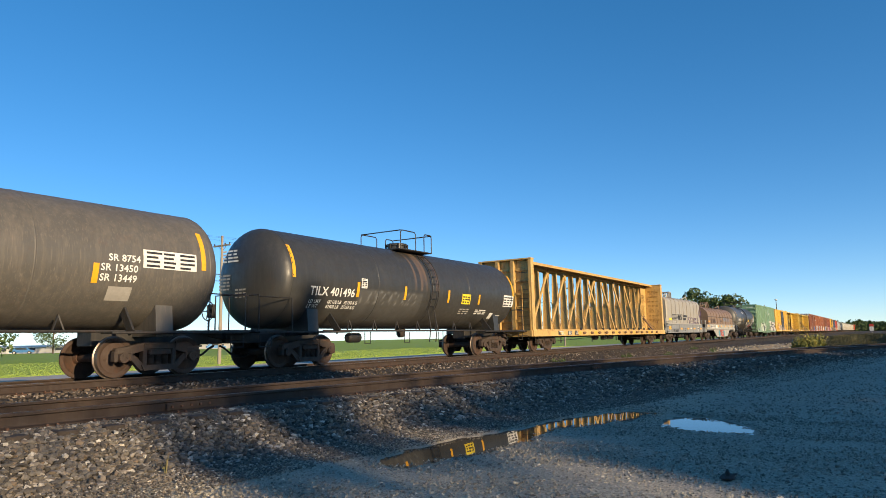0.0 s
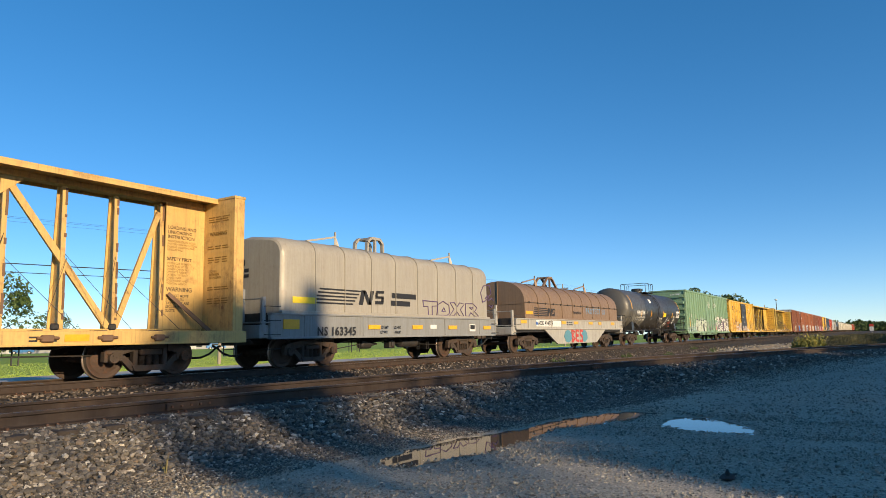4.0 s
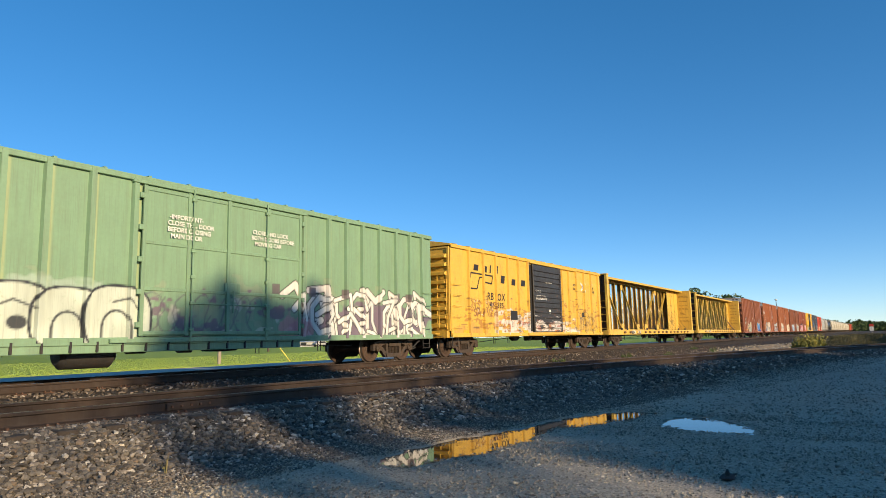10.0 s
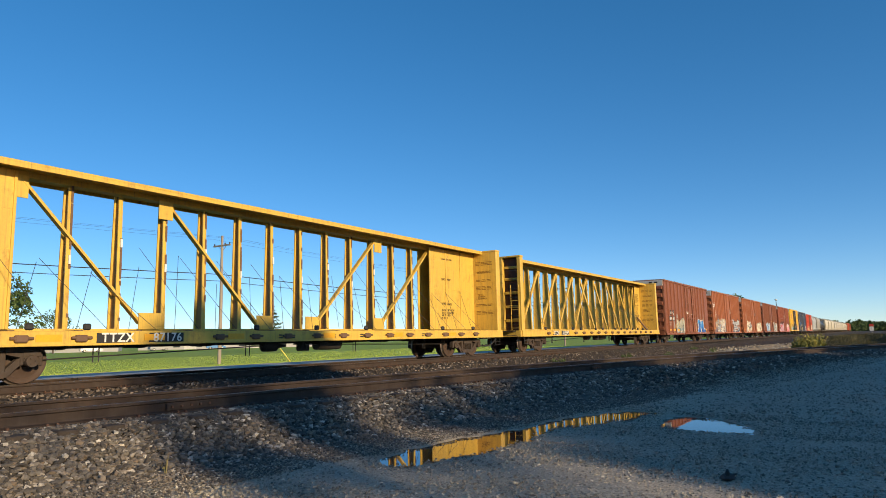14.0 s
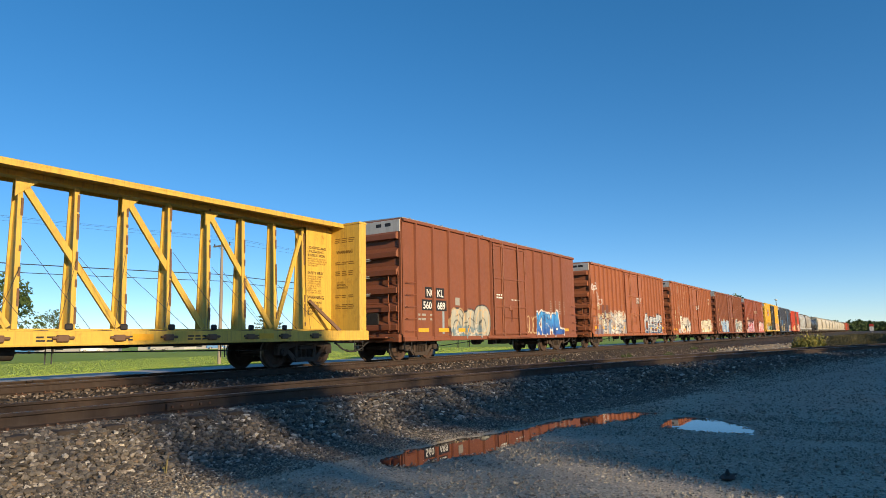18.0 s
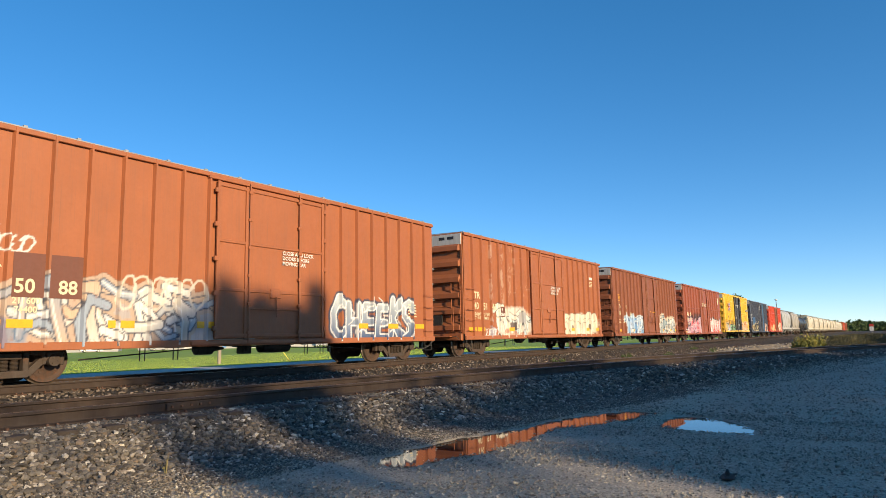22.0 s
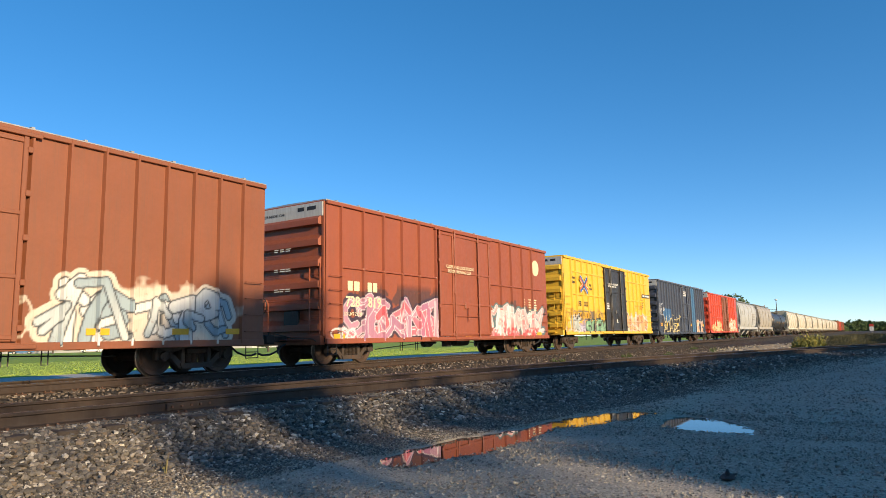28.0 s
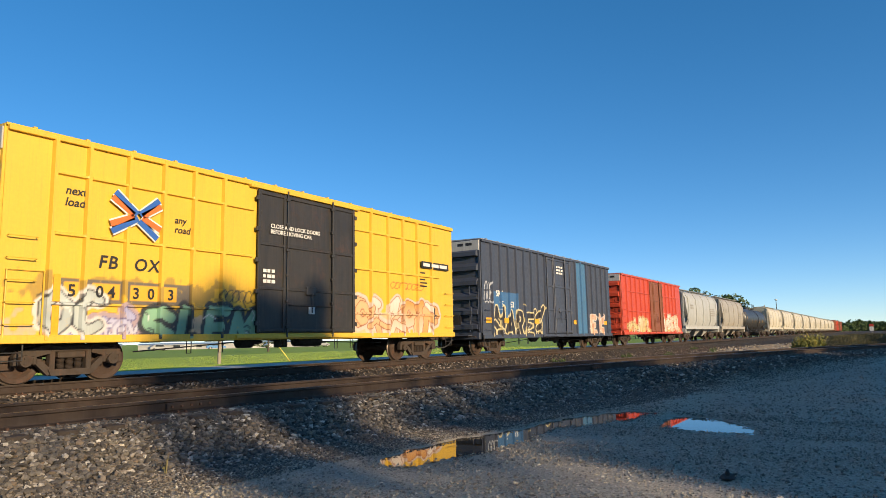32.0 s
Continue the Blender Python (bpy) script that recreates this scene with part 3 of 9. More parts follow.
def bars(parent, x, y, z, w, rows, mat, pitch=0.075, h=0.035, seed=0, on_end=False, words=3, lift=None):
    """Lines of small print, as broken bars; x, z: left edge and foot of the lowest line."""
    r, sh = random.Random(seed * 7 + 3), Shape()
    for k in range(rows):
        zz = z + k * pitch
        a = 0.0
        for j in range(words):
            b = a + w / words * r.uniform(0.6, 0.95)
            if on_end:
                sh.add([(x, y - a, zz), (x, y - b, zz), (x, y - b, zz + h), (x, y - a, zz + h)], [(0, 1, 2, 3)])
            elif lift:
                sh.add([(x + a, lift(zz), zz), (x + b, lift(zz), zz), (x + b, lift(zz + h), zz + h), (x + a, lift(zz + h), zz + h)], [(0, 1, 2, 3)])
            else:
                sh.add([(x + a, y, zz), (x + b, y, zz), (x + b, y, zz + h), (x + a, y, zz + h)], [(0, 1, 2, 3)])
            a += w / words
    return tagged(part("stencil", sh, mat, parent), kind="stuff")


def reflector(parent, x, y, z, w, h, mat=None, lift=None):
    if lift:
        n = 6
        sh = Shape()
        vs = []
        for k in range(n + 1):
            zz = z + h * k / n
            vs += [(x, lift(zz), zz), (x + w, lift(zz), zz)]
        sh.add(vs, [(2 * k, 2 * k + 1, 2 * k + 3, 2 * k + 2) for k in range(n)])
    else:
        sh = Shape().box(x, x + w, y, y + 0.01, z, z + h, 0.002)
    return part("reflector", sh, mat or AMBER, parent)


def vnoise(x, y, seed=0):
    """Smooth random field in 0..1."""
    xi, yi = np.floor(x).astype(np.int64), np.floor(y).astype(np.int64)
    fx, fy = x - xi, y - yi
    fx, fy = fx * fx * (3 - 2 * fx), fy * fy * (3 - 2 * fy)

    def h(a, b):
        n = (a * 374761393 + b * 668265263 + seed * 974711) & 0x7FFFFFFF
        n = ((n ^ (n >> 13)) * 1274126177) & 0x7FFFFFFF
        return ((n ^ (n >> 16)) & 0xFFFF) / 65535.0
    return (h(xi, yi) * (1 - fx) + h(xi + 1, yi) * fx) * (1 - fy) + (h(xi, yi + 1) * (1 - fx) + h(xi + 1, yi + 1) * fx) * fy


FORMS = {
    "S": [[(.9, .82), (.6, 1), (.2, .9), (.15, .65), (.5, .5), (.85, .35), (.8, .1), (.4, 0), (.08, .12)]],
    "L": [[(.25, 1), (.2, .1), (.85, .05)]], "I": [[(.5, 1), (.5, 0)]], "U": [[(.1, 1), (.15, .12), (.5, 0), (.85, .12), (.9, 1)]],
    "E": [[(.85, .95), (.2, .95), (.2, .05), (.85, .05)], [(.2, .5), (.7, .5)]], "M": [[(.05, 0), (.15, 1), (.5, .35), (.85, 1), (.95, 0)]],
    "K": [[(.2, 1), (.2, 0)], [(.85, 1), (.25, .5), (.9, 0)]], "N": [[(.12, 0), (.12, 1), (.85, 0), (.85, 1)]], "A": [[(.05, 0), (.5, 1), (.95, 0)], [(.3, .35), (.7, .35)]],
    "C": [[(.85, .85), (.5, 1), (.15, .6), (.2, .2), (.55, 0), (.9, .15)]], "R": [[(.2, 0), (.2, 1), (.7, .95), (.8, .7), (.6, .5), (.25, .5)], [(.5, .5), (.9, 0)]],
    "H": [[(.15, 1), (.15, 0)], [(.15, .5), (.85, .5)], [(.85, 1), (.85, 0)]], "T": [[(.05, .95), (.95, .95)], [(.5, .95), (.5, 0)]],
    "O": [[(.5, 1), (.12, .7), (.15, .25), (.5, 0), (.85, .25), (.88, .7), (.5, 1)]], "X": [[(.1, 1), (.9, 0)], [(.9, 1), (.1, 0)]], "B": [[(.2, 0), (.2, 1), (.7, .95), (.7, .6), (.25, .52), (.8, .45), (.8, .08), (.2, 0)]],
    "P": [[(.2, 0), (.2, 1), (.7, .95), (.8, .7), (.6, .5), (.25, .5)]], "W": [[(.05, 1), (.25, 0), (.5, .7), (.75, 0), (.95, 1)]],
}


class Spray:
    """A paint layer over points (u along, v up) of a car's side."""

    def __init__(self, u, v):
        self.u, self.v = u, v
        self.rgb, self.a = np.zeros((len(u), 3)), np.zeros(len(u))

    def lay(self, cover, rgb):
        c = np.clip(cover, 0, 1)
        rgb = np.asarray(rgb, float)
        self.rgb = self.rgb * (1 - c[:, None]) + (rgb if rgb.ndim == 2 else rgb[None, :]) * c[:, None]
        self.a = 1 - (1 - self.a) * (1 - c)

    def far(self, lines):
        d = np.full(len(self.u), 9.0)
        for ln in lines:
            for (x0, y0), (x1, y1) in zip(ln[:-1], ln[1:]):
                m = max(abs(x1 - x0), abs(y1 - y0)) + 0.6
                near = np.abs(self.u - (x0 + x1) / 2) < m
                if not near.any():
                    continue
                ux, vy = self.u[near] - x0, self.v[near] - y0
                dx, dy = x1 - x0, y1 - y0
                t = np.clip((ux * dx + vy * dy) / (dx * dx + dy * dy + 1e-9), 0, 1)
                d[near] = np.minimum(d[near], np.hypot(ux - t * dx, vy - t * dy))
        return d

    def line(self, pts, w, rgb, a=1.0):
        self.lay(a * np.clip((w - self.far([pts])) / 0.02 + 0.5, 0, 1), rgb)

    def blot(self, x, z, rx, rz, rgb, a=0.8, rough=0.5, seed=0):
        n = vnoise(self.u * 2.5, self.v * 2.5, seed) * 0.6 + vnoise(self.u * 9, self.v * 9, seed + 1) * 0.4
        e = 1 - np.sqrt(((self.u - x) / rx) ** 2 + ((self.v - z) / rz) ** 2) + rough * (n - 0.5) * 2
        self.lay(a * np.clip(e * 6, 0, 1), rgb)

    def mottle(self, x0, x1, z0, z1, rgb, thr=0.55, freq=(3, 6), seed=0, a=0.85):
        """Torn patches in a box, thinning out towards its top."""
        n = vnoise(self.u * freq[0], self.v * freq[1], seed) * 0.6 + vnoise(self.u * freq[0] * 3.3, self.v * freq[1] * 3.3, seed + 7) * 0.4
        t = np.clip((self.v - z0) / (z1 - z0), 0, 1)
        side = np.clip(np.minimum(self.u - x0, x1 - self.u) * 3, 0, 1)
        self.lay(a * np.clip((n - thr - 0.22 * t ** 2) * 14, 0, 1) * (self.v < z1) * side, rgb)

    def piece(self, word, x, z, w, h, fill, edge, glow=None, fat=0.16, rim=0.05, seed=0, shade=None, lean=0.1, wild=0):
        """Fat sprayed letter shapes in a box, each a little turned, with a rim and a halo."""
        r, n = random.Random(seed), len(word)
        lw = w / n
        fat = min(fat, 0.145 * min(lw, h))
        shapes = []
        for k, ch in enumerate(word):
            ox, oz = x + k * lw + r.uniform(-.06, .06) * lw, z + r.uniform(-.06, .06) * h
            hh, ww, sl = h * r.uniform(.88, 1.08), lw * r.uniform(.82, 1.0), lean + r.uniform(-.12, .12)
            shapes.append([[(ox + (px + sl * (pz - .5)) * ww, oz + pz * hh) for px, pz in ln] for ln in FORMS[ch]])
        for k in range(wild):
            ox, oz = x + r.random() * w, z + r.random() * h
            shapes.append([[(ox, oz), (ox + r.uniform(-.5, .5) * lw, oz + r.uniform(-.3, .6) * h), (ox + r.uniform(-1, 1) * lw, oz + r.uniform(-.2, .5) * h)]])
        ds = [self.far(s) for s in shapes]
        every = np.min(ds, axis=0)
        jit = (vnoise(self.u * 7, self.v * 7, seed) - 0.5) * 0.025 + (vnoise(self.u * 19, self.v * 5, seed + 2) - 0.5) * 0.012
        if glow is not None:
            self.lay(np.clip((fat + rim + 0.09 - every + jit * 2.0) / 0.03, 0, 1), glow)
        if shade is not None:
            sh_ = [[[(a + .09, b - .07) for a, b in ln] for ln in s] for s in shapes]
            self.lay(np.clip((fat + rim * 0.5 - np.min([self.far(s) for s in sh_], axis=0)) / 0.02, 0, 1), shade)
        for s, d in zip(shapes, ds):
            self.lay(np.clip((fat + rim - d + jit) / 0.02 + .5, 0, 1), edge)
            g = np.clip((self.v - z) / max(h, .1), 0, 1)[:, None]
            f = np.asarray(fill, float)
            col = f[None, :] if f.ndim == 1 else f[0][None, :] * (1 - g) + f[1][None, :] * g
            col = col * (0.82 + 0.36 * vnoise(self.u * 3, self.v * 3, seed + 5))[:, None]
            self.lay(np.clip((fat - d + jit) / 0.02 + .5, 0, 1), col)
        # quick inner strokes: cuts in the rim colour, then thin highlights
        for k in range(int(3.2 * n)):
            ox, oz = x + r.random() * w, z + r.uniform(0.0, 0.95) * h
            ang, ln = r.choice((1.35, 1.75, 0.5, 2.5)) + r.uniform(-.25, .25), r.uniform(0.18, 0.5) * h
            q = [(ox, oz), (ox + ln * .55 * math.cos(ang), oz + ln * .55 * math.sin(ang)), (ox + ln * .9 * math.cos(ang + .5), oz + ln * .9 * math.sin(ang + .5))]
            light = k % 3 == 0
            self.line(q, 0.012 if light else 0.022, (0.75, 0.74, 0.70) if light else edge, 0.85)

    def wild(self, x, z, w, h, fills, edge, n=24, fat=0.085, rim=0.03, seed=0, glow=None, light=None):
        """Interlocking angular strokes laid over one another, each with its own rim."""
        r = random.Random(seed)
        strokes = []
        for k in range(n):
            cx, top, foot = x + w * (k + r.uniform(0.1, 0.9)) / n, z + h * r.uniform(0.72, 1.05), z + h * r.uniform(-0.02, 0.2)
            if r.random() < 0.3:
                top, foot = foot + h * r.uniform(0.3, 0.6), foot + h * r.uniform(0.0, 0.2)
            style = r.random()
            lean = r.uniform(-0.35, 0.35) * h
            if style < 0.55:
                hook = r.choice((-1, 1)) * r.uniform(0.15, 0.45) * h
                pts = [(cx, foot), (cx + lean * 0.5 + r.uniform(-0.12, 0.12) * h, (top + foot) / 2), (cx + lean, top), (cx + lean + hook, top - r.uniform(0.05, 0.3) * h)]
            elif style < 0.8:
                mid = z + h * r.uniform(0.15, 0.85)
                span = h * r.uniform(0.3, 0.65)
                pts = [(cx - span / 2, mid + r.uniform(-0.2, 0.2) * h), (cx, mid), (cx + span / 2, mid + r.uniform(-0.2, 0.2) * h)]
            else:
                q, mid = h * r.uniform(0.16, 0.28), z + h * r.uniform(0.35, 0.7)
                pts = [(cx + q * math.cos(0.9 * m), mid + 1.2 * q * math.sin(0.9 * m)) for m in range(7)]
            strokes.append((pts, fat * r.uniform(0.6, 1.25)))
        r.shuffle(strokes)
        if glow is not None:
            every = self.far([q for q, _ in strokes])
            self.lay(np.clip((fat + rim + 0.10 - every) / 0.02, 0, 1), glow)
        g = np.clip((self.v - z) / max(h, .1), 0, 1)[:, None]
        for pts, f in strokes:
            d = self.far([pts])
            self.lay(np.clip((f + rim - d) / 0.018 + .5, 0, 1), edge)
            a, b = np.asarray(r.choice(fills), float), np.asarray(r.choice(fills), float)
            self.lay(np.clip((f - d) / 0.018 + .5, 0, 1), a[None, :] * (1 - g) + b[None, :] * g)
            if light is not None and r.random() < 0.6:
                self.line([(q[0] - f * 0.45, q[1] + f * 0.3) for q in pts[:3]], 0.016, light, 0.9)

    def bubble(self, x, z, w, h, n, fill, edge, seed=0, line=0.035):
        """Fat round letters that overlap, in outline over a pale fill."""
        r = random.Random(seed)
        pitch = w / n
        lumps = [(x + (k + 0.5) * pitch, z + h * r.uniform(0.40, 0.52), pitch * r.uniform(0.58, 0.72), h * r.uniform(0.42, 0.56)) for k in range(n)]
        for cx, cz, rx, rz in lumps:
            q = (np.abs((self.u - cx) / rx) ** 2.6 + np.abs((self.v - cz) / rz) ** 2.6) ** (1 / 2.6)
            e = (q - 1) * min(rx, rz)
            shade = 0.85 + 0.3 * vnoise(self.u * 2.2, self.v * 2.2, seed + 3)
            self.lay(np.clip(-e / 0.02, 0, 1), np.asarray(fill, float)[None, :] * shade[:, None])
            self.lay(np.clip((line - np.abs(e)) / 0.018, 0, 1), edge)
        for k, (cx, cz, rx, rz) in enumerate(lumps):
            if k % 3 == 1:
                self.blot(cx + r.uniform(-.2, .2) * rx, cz - 0.25 * rz, rx * 0.3, rz * 0.24, edge, 0.95, 0.05, seed)
                self.line([(cx - rx * 0.7, cz + rz * 0.1), (cx, cz + rz * 0.45), (cx + rx * 0.6, cz + rz * 0.2)], line * 0.6, edge, 0.9)
            else:
                arch = [(cx + rx * 0.42 * math.cos(math.pi * m / 8), cz - rz * 0.25 + rz * 0.5 * math.sin(math.pi * m / 8)) for m in range(9)]
                self.line([(arch[0][0], cz - rz)] + arch + [(arch[-1][0], cz - rz)], line * 0.7, edge, 0.95)
                if k % 3 == 0:
                    self.line([(cx - rx * 0.1, cz + rz * 0.5), (cx + rx * 0.35, cz + rz * 0.62), (cx + rx * 0.7, cz + rz * 0.3)], line * 0.6, edge, 0.9)

    def scrawl(self, x, z, w, h, rgb, n=6, width=0.02, seed=0, a=0.9):
        """A quick hand-drawn tag of looping strokes."""
        r = random.Random(seed)
        for k in range(n):
            cx = x + w * (k + .5) / n
            ph, turns = r.uniform(0, 6), r.uniform(0.5, 1.2)
            pts = [(cx + w / n * 0.7 * math.sin(ph + turns * q * .6) * r.uniform(.7, 1.1), z + h * (.5 + .5 * math.cos(ph + q * .55 * turns)) ) for q in range(12)]
            self.line(pts, width, rgb, a)


def layer(me, sp):
    """Stores a paint layer on a mesh: colour and cover."""
    me.attributes.new("paint", "FLOAT_COLOR", "POINT").data.foreach_set("color", np.concatenate([sp.rgb / np.maximum(sp.a, 0.02)[:, None], sp.a[:, None]], 1).ravel())
    me.attributes.new("cover", "FLOAT", "POINT").data.foreach_set("value", sp.a)


# ================= train: box cars =================
def relief(u, v, ribs, beams, rib_w=0.13, deep=0.09):
    d = np.zeros_like(u)
    for r in ribs:
        d = np.maximum(d, np.clip((rib_w / 2 - np.abs(u - r)) / 0.03, 0, 1) * deep)
    for z, a, b in beams:
        d = np.maximum(d, np.clip((0.04 - np.abs(v - z)) / 0.018, 0, 1) * deep * 0.8 * ((u > a) & (u < b)))
    return d


def side_mesh(length, z0, z1, ribs, beams, sprays, mat, fine=True, vmax=2.4, rib_w=0.13):
    us = [np.array([0, length])]
    for r in ribs:
        us.append(np.array([r - rib_w / 2, r - rib_w / 2 + 0.03, r + rib_w / 2 - 0.03, r + rib_w / 2]))
    vs = [np.array([z0, z1])]
    for z, a, b in beams:
        vs.append(np.array([z - 0.04, z - 0.022, z + 0.022, z + 0.04]))
    us.append(np.arange(0, length, 0.034 if fine else 1.5))
    vs.append(np.arange(z0, min(z1, vmax), 0.034) if fine else np.array([(z0 + z1) / 2]))
    vs.append(np.arange(min(z1, vmax), z1, 0.25))
    us, vs = np.unique(np.round(np.concatenate(us), 3)), np.unique(np.round(np.concatenate(vs), 3))
    us, vs = us[(us >= 0) & (us <= length)], vs[(vs >= z0) & (vs <= z1)]
    gu, gv = np.meshgrid(us, vs, indexing="ij")
    dents = 0.006 * (vnoise(gu * 1.3, gv * 1.1, 3) - 0.5) + 0.004 * (vnoise(gu * 3, gv * 3, 9) - 0.5)
    y = -relief(gu, gv, ribs, beams, rib_w) + dents
    me = bpy.data.meshes.new("side_panel")
    n = len(vs)
    k = (np.arange(len(us) - 1)[:, None] * n + np.arange(n - 1)[None, :]).ravel()
    me.from_pydata(np.stack([gu, y, gv], -1).reshape(-1, 3).tolist(), [], np.stack([k, k + n, k + n + 1, k + 1], -1).tolist())
    me.materials.append(mat)
    sp = Spray(gu.ravel(), gv.ravel())
    if fine and sprays:
        sprays(sp)
    layer(me, sp)
    return me


def grab_mesh(mat):
    return Shape().tube([(0, 0, 0), (0, -0.07, 0), (0.06, -0.085, 0), (0.46, -0.085, 0), (0.52, -0.07, 0), (0.52, 0, 0)], 0.012, 6).mesh("grab_iron", mat)


GRAB = grab_mesh(BLACK)


def grab(car, x, y, z, mat, long=0.56, on_end=False):
    o = part("grab_iron", GRAB if mat is None else mat, None, car, at=(x, y, z))
    if on_end:
        o.rotation_euler = (0, 0, -math.pi / 2)
    return o


def end_mesh(w, z0, z1, ribs, mat, deep=0.16):
    """A corrugated end in the plane x = 0, bulging to -x: the wall, one rib, and the feet of the ribs."""
    sh = Shape()
    sh.box(0.0, 0.03, -w / 2, w / 2, z0, z1)
    pitch = (z1 - z0 - 0.25) / ribs
    rib = Shape()
    for z in (0,):
        a, b, h = 0.1, w - 0.1, pitch * 0.56
        v = [(0, -w / 2 + a, z), (0, w / 2 - a, z), (-deep, w / 2 - a - .04, z + h * .06), (-deep, -w / 2 + a + .04, z + h * .06),
             (-deep, -w / 2 + a + .04, z + h * .55), (-deep, w / 2 - a - .04, z + h * .55), (0, w / 2 - a, z + h), (0, -w / 2 + a, z + h)]
        rib.add(v, [(0, 1, 2, 3), (3, 2, 5, 4), (4, 5, 6, 7), (0, 3, 4, 7), (1, 6, 5, 2), (0, 7, 6, 1)])
    post = Shape().box(-0.05, 0.04, -0.05, 0.05, z0, z1, 0.008).mesh("end_post", mat)
    cap = Shape().box(-0.05, 0.04, -w / 2 + 0.1, w / 2 - 0.1, z1 - 0.07, z1, 0.008).mesh("end_cap", mat)
    return sh.mesh("end_wall", mat), rib.mesh("end_rib", mat), [z0 + 0.14 + pitch * k for k in range(ribs)], post, cap


def wheel_brake(car, x, y, z, mat):
    """Hand brake wheel on its gear box, facing -x."""
    bx = part("hand_brake", Shape().box(x + 0.02, x + 0.14, y - 0.14, y + 0.14, z - 0.2, z + 0.2, 0.03), mat, car)
    ring = [(x - 0.04, y + 0.27 * math.cos(k * math.tau / 18), z + 0.27 * math.sin(k * math.tau / 18)) for k in range(18)]
    sh = Shape().tube(ring, 0.016, 6, True).lathe([(x - 0.06, 0.05), (x + 0.03, 0.05)], 10, "x", (0, y, z))
    for k in range(5):
        w = k * math.tau / 5
        sh.tube([(x - 0.04, y, z), (x - 0.04, y + 0.27 * math.cos(w), z + 0.27 * math.sin(w))], 0.013, 5)
    part("brake_wheel", sh, BLACK, bx)
    ch = Shape()
    for k in range(16):
        ch.lathe([(-0.02, 0.012), (0, 0.022), (0.02, 0.012)], 6, "z", (x + 0.02, y + 0.06, z - 0.25 - 0.045 * k))
    part("brake_chain", ch, BLACK, bx)


def end_ladder(car, x, y, z0, n, mat):
    sh = Shape()
    for s in (0, 0.42):
        sh.bar((x - 0.09, y + s, z0 - 0.1), (x - 0.09, y + s, z0 + 0.42 * n - 0.1), 0.04, 0.012)
    lad = part("end_ladder", sh, mat, car)
    rung = Shape().tube([(0, 0, 0), (0, 0.42, 0)], 0.012, 6).mesh("rung", mat)
    for k in range(n):
        part("rung", rung, None, lad, at=(x - 0.09, y, z0 + 0.42 * k))
    return lad


STEP = Shape().tube([(0, 0, 0.3), (0, 0, 0), (0.4, 0, 0), (0.4, 0, 0.3)], 0.016, 6).tube([(0, 0, 0.15), (0.4, 0, 0.15)], 0.012, 6).mesh("stirrup_step", BLACK)


